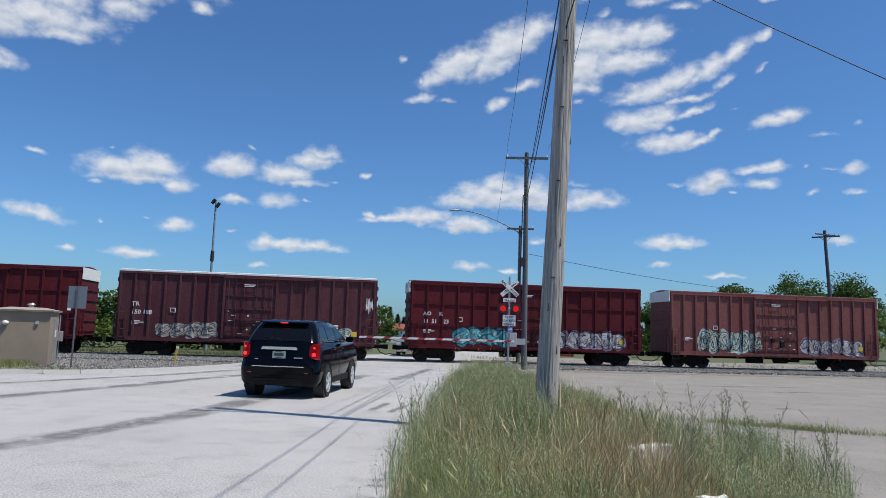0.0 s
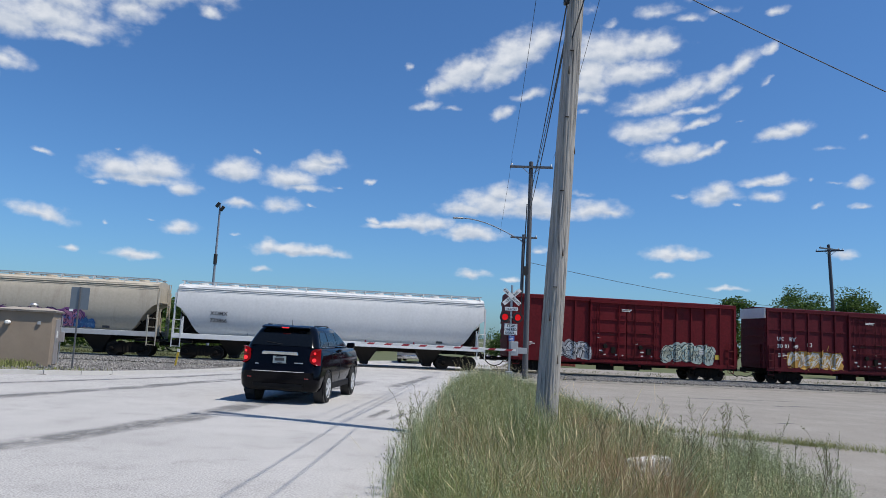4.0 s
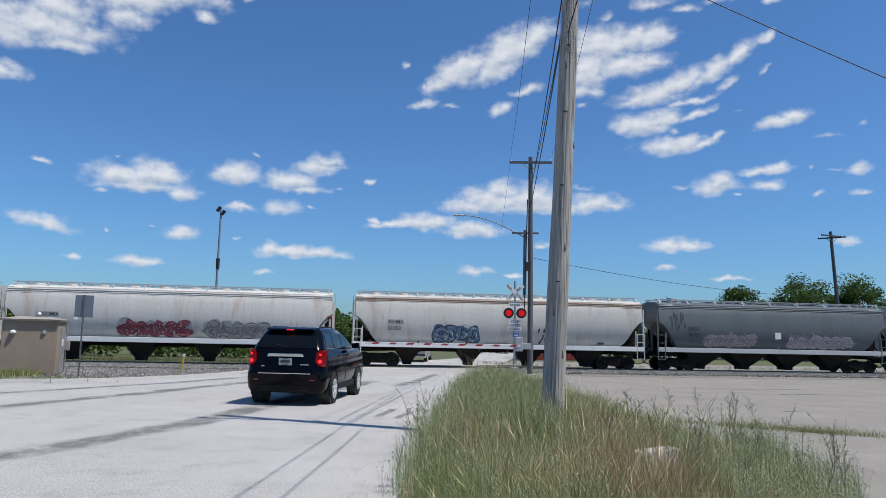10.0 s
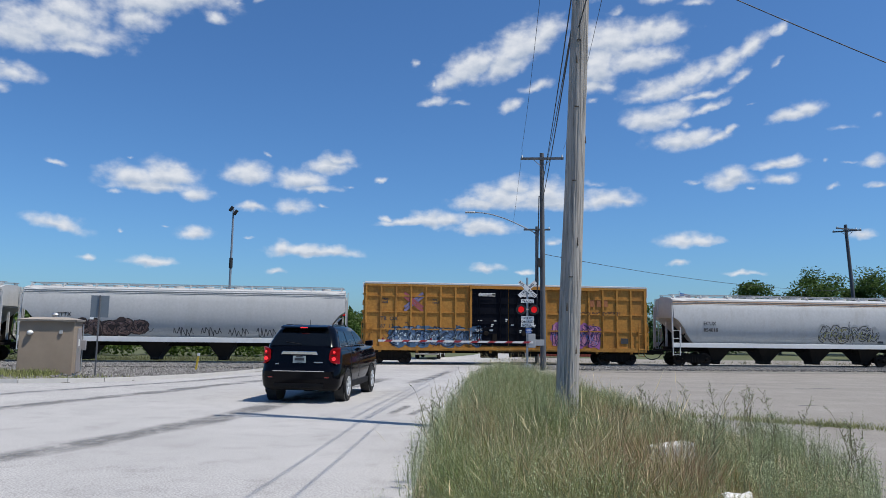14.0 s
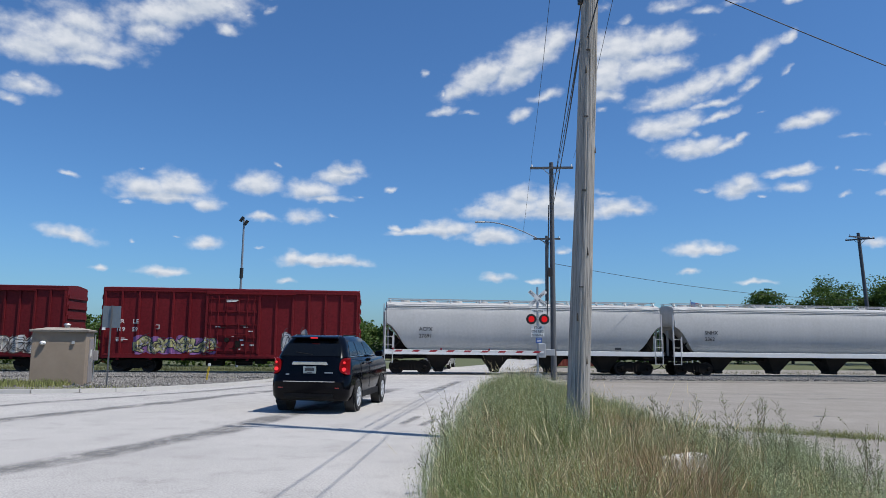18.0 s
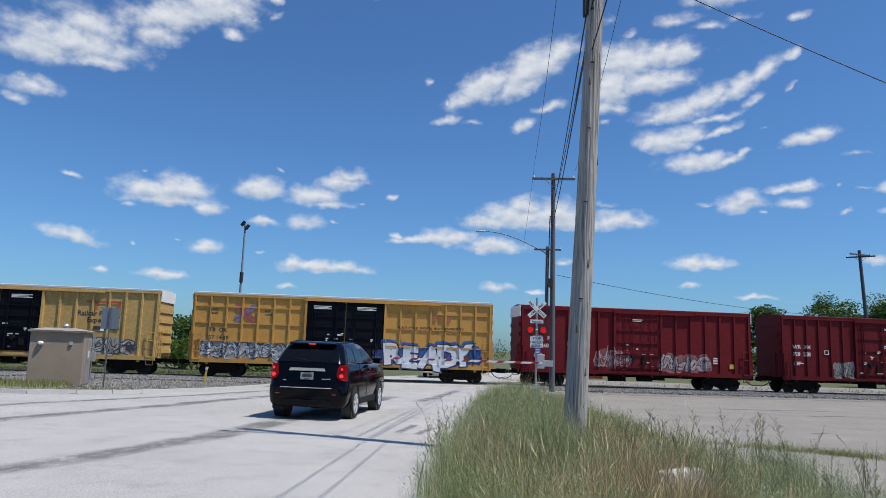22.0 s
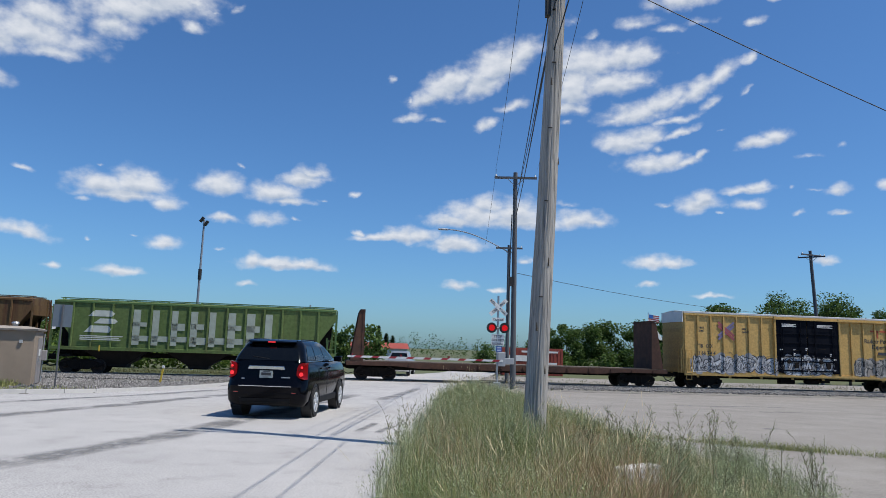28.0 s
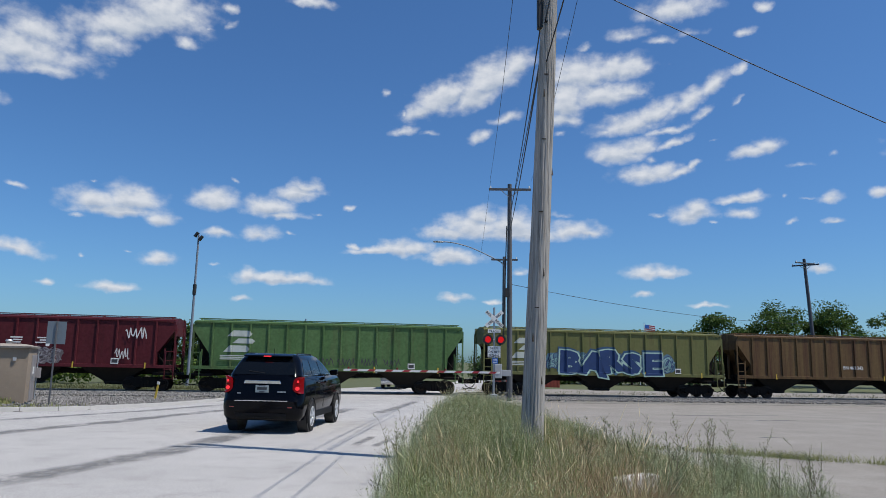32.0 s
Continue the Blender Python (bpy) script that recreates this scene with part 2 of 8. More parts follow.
    tone.inputs["From Min"].default_value = -0.18
    tone.inputs["From Max"].default_value = 0.14
    tone.inputs["To Min"].default_value = 0.6
    tone.inputs["To Max"].default_value = 1.0
    L(billow, tone.inputs["Value"])
    grey = N("ShaderNodeMapRange")
    grey.inputs["From Min"].default_value = 0.06
    grey.inputs["From Max"].default_value = 0.36
    grey.inputs["To Max"].default_value = 0.75
    L(shade, grey.inputs["Value"])
    white = N("ShaderNodeMixRGB")
    white.inputs[1].default_value = (0.46, 0.53, 0.64, 1)
    white.inputs[2].default_value = (0.77, 0.795, 0.84, 1)
    L(math_node("SUBTRACT", tone.outputs[0], grey.outputs[0]), white.inputs[0])
    white.use_clamp = True
    dim = N("ShaderNodeMixRGB")
    dim.blend_type = "MULTIPLY"
    dim.inputs[0].default_value = 1
    L(sky.outputs[0], dim.inputs[1])
    dim.inputs[2].default_value = (SKY * 0.685, SKY * 1.12, SKY * 1.58, 1)
    mix = N("ShaderNodeMixRGB")
    L(math_node("MULTIPLY", ramp.outputs[0], 0.93), mix.inputs[0])
    L(dim.outputs[0], mix.inputs[1])
    L(white.outputs[0], mix.inputs[2])
    bg = N("ShaderNodeBackground")
    L(mix.outputs[0], bg.inputs["Color"])
    bg.inputs["Strength"].default_value = 1.0
    out = N("ShaderNodeOutputWorld")
    L(bg.outputs[0], out.inputs["Surface"])


SKY = 0.078
make_world()
sun_data = bpy.data.lights.new("sun", "SUN")
sun_data.energy, sun_data.angle, sun_data.color = 4.9, radians(0.53), (1.0, 0.95, 0.87)
sun = new("sun", sun_data)
sun.matrix_world = look((60, -30, 120), Vector((60, -30, 120)) - SUN_DIR)
scene.view_settings.exposure = 0.0


# ---- materials ----
def nodes_of(name):
    m = bpy.data.materials.new(name)
    m.use_nodes = True
    nt = m.node_tree
    return m, nt, nt.nodes["Principled BSDF"]


def rgb4(c):
    return (c[0], c[1], c[2], 1.0)


def surface(name, colour, second=None, rough=0.6, metal=0.0, scale=3.0, mix=0.5, bump=0.0, bump_scale=40.0, stretch=(1, 1, 1), random_tone=0.0,
            island_tone=0.0, grime=None, grime_amount=0.0, grime_scale=0.8, coat=0.0, spec=None, thin=0.0, speck=0.0, speck_scale=45.0, patchy=0.0, worn_by=""):
    """A surface with two scales of variation: broad stains of a second colour and fine grain, with relief."""
    m, nt, p = nodes_of(name)
    N, L = nt.nodes.new, nt.links.new
    tc = N("ShaderNodeTexCoord")
    mp = N("ShaderNodeMapping")
    mp.inputs["Scale"].default_value = stretch
    L(tc.outputs["Object"], mp.inputs["Vector"])
    n1 = N("ShaderNodeTexNoise")
    n1.inputs["Scale"].default_value = scale
    n1.inputs["Detail"].default_value = 8
    n1.inputs["Roughness"].default_value = 0.65
    L(mp.outputs[0], n1.inputs["Vector"])
    r1 = N("ShaderNodeMapRange")
    r1.inputs["From Min"].default_value, r1.inputs["From Max"].default_value = 0.32, 0.68
    L(n1.outputs["Fac"], r1.inputs["Value"])
    mix1 = N("ShaderNodeMixRGB")
    second = second or tuple(c * 0.75 for c in colour)
    mix1.inputs[1].default_value, mix1.inputs[2].default_value = rgb4(colour), rgb4(second)
    scl = N("ShaderNodeMath")
    scl.operation = "MULTIPLY"
    scl.inputs[1].default_value = mix
    L(r1.outputs[0], scl.inputs[0])
    L(scl.outputs[0], mix1.inputs[0])
    col = mix1.outputs[0]
    if grime_amount:
        n2 = N("ShaderNodeTexNoise")
        n2.inputs["Scale"].default_value = grime_scale
        n2.inputs["Detail"].default_value = 10
        n2.inputs["Roughness"].default_value = 0.7
        L(mp.outputs[0], n2.inputs["Vector"])
        r2 = N("ShaderNodeMapRange")
        r2.interpolation_type = "SMOOTHSTEP"
        r2.inputs["From Min"].default_value, r2.inputs["From Max"].default_value = 0.48, 0.72
        r2.inputs["To Max"].default_value = grime_amount
        L(n2.outputs["Fac"], r2.inputs["Value"])
        mix2 = N("ShaderNodeMixRGB")
        L(r2.outputs[0], mix2.inputs[0])
        L(col, mix2.inputs[1])
        mix2.inputs[2].default_value = rgb4(grime or (0.06, 0.045, 0.035))
        col = mix2.outputs[0]
    for amount, source in ((random_tone, "object"), (island_tone, "island")):
        if amount:
            if source == "object":
                info = N("ShaderNodeObjectInfo")
                val = info.outputs["Random"]
            else:
                info = N("ShaderNodeNewGeometry")
                val = info.outputs["Random Per Island"]
            r3 = N("ShaderNodeMapRange")
            r3.inputs["To Min"].default_value, r3.inputs["To Max"].default_value = 1 - amount, 1 + amount
            L(val, r3.inputs["Value"])
            hsv = N("ShaderNodeHueSaturation")
            L(r3.outputs[0], hsv.inputs["Value"])
            L(col, hsv.inputs["Color"])
            col = hsv.outputs[0]
    if speck:
        n4 = N("ShaderNodeTexNoise")
        n4.inputs["Scale"].default_value = speck_scale
        n4.inputs["Detail"].default_value = 3
        L(tc.outputs["Object"], n4.inputs["Vector"])
        r4 = N("ShaderNodeMapRange")
        r4.inputs["From Min"].default_value, r4.inputs["From Max"].default_value = 0.3, 0.7
        r4.inputs["To Min"].default_value, r4.inputs["To Max"].default_value = 1 - speck, 1 + speck
        L(n4.outputs["Fac"], r4.inputs["Value"])
        h4 = N("ShaderNodeHueSaturation")
        L(r4.outputs[0], h4.inputs["Value"])
        L(col, h4.inputs["Color"])
        col = h4.outputs[0]
    L(col, p.inputs["Base Color"])
    p.inputs["Metallic"].default_value = metal
    rr = N("ShaderNodeMapRange")
    rr.inputs["To Min"].default_value, rr.inputs["To Max"].default_value = max(rough - 0.08, 0.02), min(rough + 0.1, 1)
    L(n1.outputs["Fac"], rr.inputs["Value"])
    L(rr.outputs[0], p.inputs["Roughness"])
    if coat:
        p.inputs["Coat Weight"].default_value = coat
        p.inputs["Coat Roughness"].default_value = 0.04
    if patchy:
        n5 = N("ShaderNodeTexNoise")
        n5.inputs["Scale"].default_value = 1.6
        n5.inputs["Detail"].default_value = 8
        n5.inputs["Roughness"].default_value = 0.7
        L(mp.outputs[0], n5.inputs["Vector"])
        r5 = N("ShaderNodeMapRange")
        r5.inputs["From Min"].default_value, r5.inputs["From Max"].default_value = 0.35, 0.62
        r5.inputs["To Max"].default_value = patchy
        L(n5.outputs["Fac"], r5.inputs["Value"])
        clear = N("ShaderNodeBsdfTransparent")
        worn = N("ShaderNodeMixShader")
        if worn_by:
            at = N("ShaderNodeAttribute")
            at.attribute_name = worn_by
            share = N("ShaderNodeMath")
            share.operation = "MULTIPLY"
            L(at.outputs["Fac"], share.inputs[0])
            L(r5.outputs[0], share.inputs[1])
            L(share.outputs[0], worn.inputs[0])
        else:
            L(r5.outputs[0], worn.inputs[0])
        L(clear.outputs[0], worn.inputs[1])
        L(p.outputs[0], worn.inputs[2])
        L(worn.outputs[0], nt.nodes["Material Output"].inputs["Surface"])
    if thin:
        glowing = N("ShaderNodeBsdfTranslucent")
        L(col, glowing.inputs["Color"])
        both = N("ShaderNodeMixShader")
        both.inputs[0].default_value = thin
        L(p.outputs[0], both.inputs[1])
        L(glowing.outputs[0], both.inputs[2])
        L(both.outputs[0], nt.nodes["Material Output"].inputs["Surface"])
    if spec is not None:
        p.inputs["Specular IOR Level"].default_value = spec
    if bump:
        nb = N("ShaderNodeTexNoise")
        nb.inputs["Scale"].default_value = bump_scale
        nb.inputs["Detail"].default_value = 5
        L(mp.outputs[0], nb.inputs["Vector"])
        b = N("ShaderNodeBump")
        b.inputs["Strength"].default_value = bump
        b.inputs["Distance"].default_value = 0.02
        L(nb.outputs["Fac"], b.inputs["Height"])
        L(b.outputs[0], p.inputs["Normal"])
    return m


def glow(name, colour, strength, base=(0.2, 0.01, 0.01)):
    m, nt, p = nodes_of(name)
    p.inputs["Base Color"].default_value = rgb4(base)
    p.inputs["Roughness"].default_value = 0.2
    p.inputs["Specular IOR Level"].default_value = 0.15
    p.inputs["Emission Color"].default_value = rgb4(colour)
    p.inputs["Emission Strength"].default_value = strength
    return m


def paint(name, colour, fade=None, rust=0.35, rough=0.55, streak=0.12, rust_colour=(0.10, 0.045, 0.025), speck=0.15, broad=1.1, patches=1.6, spec=0.13):
    """Weathered freight car paint: faded patches, rust and grime that run down the sheets."""
    return surface(name, colour, fade or tuple(min(c * 1.35 + 0.015, 1) for c in colour), rough=rough, spec=spec, scale=broad, mix=0.6, stretch=(1, 1, streak),
                   grime=rust_colour, grime_amount=min(rust * 1.4, 0.9), grime_scale=patches, bump=0.10, bump_scale=9, speck=speck, speck_scale=7, random_tone=0.08)


M = {}
M["concrete"] = surface("concrete_paving", (0.43, 0.415, 0.40), (0.33, 0.32, 0.31), rough=0.85, speck=0.34, spec=0.2, scale=0.35, mix=0.8, bump=0.35, bump_scale=60,
                        grime=(0.22, 0.21, 0.20), grime_amount=0.45, grime_scale=1.7)
M["lot"] = surface("lot_paving", (0.28, 0.258, 0.23), (0.205, 0.188, 0.167), rough=0.88, speck=0.22, spec=0.2, scale=0.5, mix=0.9, bump=0.35, bump_scale=50,
                   grime=(0.20, 0.18, 0.16), grime_amount=0.5, grime_scale=1.2)
M["kerb"] = surface("kerb_concrete", (0.52, 0.50, 0.47), (0.40, 0.38, 0.36), rough=0.85, scale=4, bump=0.3)
M["soil"] = surface("dry_soil", (0.30, 0.235, 0.15), (0.21, 0.165, 0.10), rough=0.95, scale=2, bump=0.6, bump_scale=25, grime=(0.12, 0.14, 0.05), grime_amount=0.6)
M["gravel_ground"] = surface("gravel_ground", (0.21, 0.195, 0.175), (0.13, 0.12, 0.105), rough=0.95, scale=3, bump=0.8, bump_scale=22, grime=(0.10, 0.12, 0.045), grime_amount=0.35)
M["meadow"] = surface("meadow", (0.075, 0.09, 0.034), (0.12, 0.112, 0.055), rough=0.95, scale=0.4, bump=0.6, bump_scale=8, grime=(0.07, 0.10, 0.03), grime_amount=0.6)
M["stone"] = surface("ballast_stone", (0.23, 0.218, 0.205), (0.12, 0.113, 0.105), rough=0.9, scale=6, mix=0.8, island_tone=0.5)
M["sleeper"] = surface("sleeper_wood", (0.075, 0.058, 0.045), (0.13, 0.11, 0.09), rough=0.9, scale=5, stretch=(1, 0.2, 1), bump=0.4, random_tone=0.25)
M["rail"] = surface("rail_steel", (0.03, 0.02, 0.016), (0.055, 0.035, 0.026), rough=0.7, metal=0.2, scale=4)
M["railtop"] = surface("rail_head", (0.36, 0.34, 0.32), rough=0.5, metal=0.4, scale=5)
M["stain"] = surface("tyre_stain", (0.13, 0.127, 0.125), (0.20, 0.195, 0.19), rough=0.8, scale=1.2, mix=0.9, stretch=(1, 0.6, 1), speck=0.2, patchy=0.85, worn_by="wear")
M["polewood"] = surface("weathered_pole_wood", (0.47, 0.445, 0.41), (0.24, 0.225, 0.205), rough=0.9, spec=0.2, scale=11, mix=1.0, stretch=(1.8, 1.8, 0.05), bump=1.0, bump_scale=26,
                        grime=(0.07, 0.064, 0.06), grime_amount=0.9, grime_scale=14)
M["polegrey"] = surface("grey_pole_wood", (0.105, 0.11, 0.12), (0.06, 0.062, 0.068), rough=0.9, scale=8, stretch=(1.5, 1.5, 0.1), bump=0.5)
M["steel"] = surface("galvanised_steel", (0.42, 0.43, 0.44), (0.33, 0.34, 0.35), rough=0.45, metal=0.8, scale=6)
M["greypaint"] = surface("grey_painted_metal", (0.36, 0.37, 0.38), rough=0.5, scale=4)
M["signback"] = surface("sign_back", (0.17, 0.20, 0.225), (0.14, 0.165, 0.19), rough=0.5, metal=0.4, scale=3)
M["black"] = surface("black_metal", (0.015, 0.015, 0.016), (0.03, 0.028, 0.026), rough=0.6, scale=5)
M["cable"] = surface("black_cable", (0.012, 0.012, 0.014), rough=0.6)
M["undercar"] = surface("grimy_running_gear", (0.010, 0.009, 0.008), (0.026, 0.019, 0.015), rough=0.85, spec=0.15, scale=4, bump=0.2)
M["wheelsteel"] = surface("wheel_steel", (0.03, 0.022, 0.018), (0.06, 0.042, 0.032), rough=0.65, metal=0.4, scale=5)
M["white"] = surface("white_paint", (0.74, 0.74, 0.72), (0.62, 0.61, 0.58), rough=0.5, scale=3)
M["whiteletter"] = surface("white_lettering", (0.72, 0.71, 0.69), (0.5, 0.48, 0.46), rough=0.6, scale=6)
M["blackletter"] = surface("black_lettering", (0.03, 0.03, 0.035), (0.07, 0.07, 0.07), rough=0.6, scale=6)
M["redpaint"] = surface("red_paint", (0.33, 0.025, 0.035), (0.25, 0.025, 0.03), rough=0.4, scale=4)
M["yellowpaint"] = surface("yellow_paint", (0.62, 0.42, 0.04), (0.5, 0.34, 0.05), rough=0.5, scale=4)
M["blue"] = surface("blue_sign", (0.03, 0.12, 0.42), rough=0.4)
M["boothwall"] = surface("tan_stucco", (0.285, 0.226, 0.170), (0.23, 0.182, 0.135), rough=0.9, scale=1.2, mix=0.7, bump=0.4, bump_scale=70, grime=(0.22, 0.17, 0.13), grime_amount=0.35)
M["boothroof"] = surface("tan_roof", (0.36, 0.315, 0.265), (0.23, 0.195, 0.16), rough=0.9, scale=2, mix=0.9, bump=0.5, bump_scale=12)
M["boothdoor"] = surface("booth_door_paint", (0.27, 0.25, 0.25), (0.21, 0.20, 0.20), rough=0.5)
M["bark"] = surface("bark", (0.09, 0.07, 0.05), (0.05, 0.04, 0.03), rough=0.95, scale=6, stretch=(1, 1, 0.2), bump=0.6)
M["leaf"] = surface("leaves", (0.09, 0.145, 0.036), (0.055, 0.10, 0.025), rough=0.6, scale=0.35, mix=0.9, island_tone=0.4, thin=0.4, spec=0.2)
M["leaf_light"] = surface("light_leaves", (0.12, 0.18, 0.035), (0.08, 0.13, 0.03), rough=0.6, scale=0.5, mix=0.9, island_tone=0.4, thin=0.4, spec=0.2)
M["needle"] = surface("dark_needles", (0.03, 0.06, 0.022), (0.02, 0.04, 0.02), rough=0.7, scale=0.5, island_tone=0.4, thin=0.4, spec=0.2)
M["grass"] = surface("tall_grass", (0.17, 0.205, 0.065), (0.31, 0.30, 0.125), rough=0.7, scale=0.9, mix=0.9, island_tone=0.4, thin=0.18, spec=0.2)
M["straw"] = surface("dry_grass", (0.70, 0.60, 0.37), (0.54, 0.43, 0.23), rough=0.8, scale=2, mix=0.8, island_tone=0.35, thin=0.18, spec=0.2)
M["deadgrass"] = surface("dead_grass", (0.34, 0.225, 0.13), (0.46, 0.34, 0.20), rough=0.8, scale=2, mix=0.8, island_tone=0.35, thin=0.18, spec=0.2)
M["weed"] = surface("weed_leaves", (0.25, 0.30, 0.155), (0.37, 0.40, 0.235), rough=0.7, scale=2, mix=0.8, island_tone=0.6, thin=0.18, spec=0.2)
M["freshweed"] = surface("fresh_weed_leaves", (0.135, 0.205, 0.062), (0.20, 0.26, 0.10), rough=0.65, scale=2, mix=0.8, island_tone=0.35, thin=0.2, spec=0.2)
M["stalk"] = surface("weed_stalk", (0.15, 0.145, 0.085), (0.21, 0.18, 0.11), rough=0.8, scale=3, island_tone=0.25, thin=0.18, spec=0.2)
M["carpaint"] = surface("dark_navy_car_paint", (0.002, 0.0023, 0.0042), (0.0025, 0.0028, 0.005), rough=0.07, scale=2, spec=0.16)
M["trim"] = surface("black_plastic", (0.008, 0.008, 0.009), rough=0.6, spec=0.2)
M["tyre"] = surface("tyre_rubber", (0.009, 0.009, 0.009), (0.016, 0.015, 0.015), rough=0.85, scale=6)
M["rim"] = surface("alloy_rim", (0.66, 0.67, 0.68), rough=0.35, metal=0.55)
M["chrome"] = surface("chrome", (0.8, 0.8, 0.82), rough=0.1, metal=1.0)
M["glass"] = surface("tinted_glass", (0.004, 0.005, 0.006), (0.005, 0.006, 0.007), rough=0.04, spec=0.3)
M["taillens"] = glow("tail_light_lens", (1.0, 0.008, 0.02), 0.11, (0.08, 0.001, 0.002))
M["chute"] = surface("grimy_chute", (0.018, 0.016, 0.014), (0.04, 0.033, 0.028), rough=0.8, spec=0.2, scale=2)
M["plate"] = surface("plate_white", (0.36, 0.40, 0.38), rough=0.4)
M["brake"] = glow("brake_light", (1.0, 0.045, 0.06), 0.95, (0.3, 0.01, 0.01))
M["lens"] = surface("red_lens", (0.25, 0.012, 0.012), rough=0.15, coat=1.0)
M["flash"] = glow("signal_lamp", (1.0, 0.015, 0.022), 0.5, (0.2, 0.01, 0.01))
M["silver"] = surface("silver_car_paint", (0.42, 0.42, 0.41), rough=0.3, metal=0.6, coat=0.7)
M["rust"] = surface("rusted_steel", (0.075, 0.032, 0.02), (0.04, 0.02, 0.014), rough=0.85, scale=2.5, mix=0.9, bump=0.3, grime=(0.12, 0.05, 0.022), grime_amount=0.6)
M["deckwood"] = surface("old_deck_boards", (0.12, 0.09, 0.065), (0.07, 0.055, 0.045), rough=0.9, scale=3)
M["dull_grass"] = surface("dull_grass", (0.10, 0.115, 0.045), (0.15, 0.14, 0.07), rough=0.9, scale=0.6, mix=0.9, island_tone=0.35, thin=0.3, spec=0.2)
M["slate"] = surface("slate_grey_pole", (0.065, 0.075, 0.092), (0.04, 0.046, 0.056), rough=0.8, scale=5, stretch=(1, 1, 0.1))
M["bluepole"] = surface("blue_grey_pole", (0.20, 0.23, 0.28), (0.15, 0.175, 0.21), rough=0.55, scale=4)
M["brickred"] = surface("red_cladding", (0.30, 0.055, 0.035), (0.24, 0.05, 0.035), rough=0.7, scale=1)
M["roofwhite"] = surface("pale_roof", (0.55, 0.56, 0.56), rough=0.7)


# ---- mesh building ----
class Build:
    """Collects corners and faces; done() makes a mesh of them."""

    def __init__(self):
        self.v, self.f = [], []

    def add(self, verts, faces):
        k = len(self.v)
        self.v += [tuple(p) for p in verts]
        self.f += [tuple(i + k for i in f) for f in faces]
        return self

    def box(self, cx, cy, cz, sx, sy, sz, rx=0, ry=0, rz=0):
        pts = [Vector((x * sx / 2, y * sy / 2, z * sz / 2)) for x in (-1, 1) for y in (-1, 1) for z in (-1, 1)]
        if rx or ry or rz:
            r = Euler([radians(a) for a in (rx, ry, rz)]).to_matrix()
            pts = [r @ p for p in pts]
        pts = [p + Vector((cx, cy, cz)) for p in pts]
        return self.add(pts, [(0, 1, 3, 2), (4, 6, 7, 5), (0, 4, 5, 1), (2, 3, 7, 6), (0, 2, 6, 4), (1, 5, 7, 3)])

    def tube(self, a, b, ra, rb=None, n=8, caps=True):
        a, b = Vector(a), Vector(b)
        rb = ra if rb is None else rb
        d = (b - a).normalized()
        s = d.orthogonal().normalized()
        t = d.cross(s)
        ring = [(math.cos(2 * math.pi * i / n), math.sin(2 * math.pi * i / n)) for i in range(n)]
        pts = [a + (s * c + t * q) * ra for c, q in ring] + [b + (s * c + t * q) * rb for c, q in ring]
        faces = [(i, (i + 1) % n, n + (i + 1) % n, n + i) for i in range(n)]
        if caps:
            faces += [tuple(range(n - 1, -1, -1)), tuple(range(n, 2 * n))]
        return self.add(pts, faces)

    def path(self, points, r, n=6):
        for a, b in zip(points[:-1], points[1:]):
            self.tube(a, b, r, r, n)
        return self

    def extrude(self, outline, a, b, axis="x"):
        """A flat outline of two coordinates, drawn out from a to b along the axis."""
        n = len(outline)

        def at(p, w):
            return {"x": (w, p[0], p[1]), "y": (p[0], w, p[1]), "z": (p[0], p[1], w)}[axis]
        pts = [at(p, a) for p in outline] + [at(p, b) for p in outline]
        faces = [(i, (i + 1) % n, n + (i + 1) % n, n + i) for i in range(n)]
        return self.add(pts, faces + [tuple(range(n - 1, -1, -1)), tuple(range(n, 2 * n))])

    def loft(self, rings, closed=True, caps=True):
        n = len(rings[0])
        pts = [p for r in rings for p in r]
        faces = []
        for k in range(len(rings) - 1):
            for i in range(n if closed else n - 1):
                j = (i + 1) % n
                faces.append((k * n + i, k * n + j, (k + 1) * n + j, (k + 1) * n + i))
        if caps and closed:
            faces += [tuple(range(n - 1, -1, -1)), tuple(range((len(rings) - 1) * n, len(rings) * n))]
        return self.add(pts, faces)

    def mesh(self, name, smooth=False):
        me = bpy.data.meshes.new(name)
        me.from_pydata(self.v, [], self.f)
        bm = bmesh.new()
        bm.from_mesh(me)
        bmesh.ops.recalc_face_normals(bm, faces=bm.faces)
        bm.to_mesh(me)
        bm.free()
        if smooth:
            me.polygons.foreach_set("use_smooth", [True] * len(me.polygons))
            me.set_sharp_from_angle(angle=radians(38))
        return me


def thing(name, label, category, m=None, group="", kind=""):
    ob = new(name)
    ob.empty_display_size = 0.2
    if m is not None:
        ob.matrix_world = m
    return tagged(ob, label, category, group, kind)


def part(name, b, material, parent=None, label="", smooth=False, m=None, bevel=0.0):
    me = b if isinstance(b, bpy.types.Mesh) else b.mesh(name, smooth)
    if material is not None and not me.materials:
        me.materials.append(material)
    ob = new(name, me)
    if parent is not None:
        ob.parent = parent
    if m is not None:
        ob.matrix_basis = m
    if bevel:
        mod = ob.modifiers.new("edge", "BEVEL")
        mod.width, mod.segments, mod.limit_method, mod.angle_limit = bevel, 2, "ANGLE", radians(40)
    if label:
        tagged(ob, label)
    return ob


def solo(name, b, material, label, category, m=None, group="", kind="", smooth=False, bevel=0.0):
    ob = part(name, b, material, None, "", smooth, m, bevel)
    return tagged(ob, label, category, group, kind)


TEXT_CACHE = {}


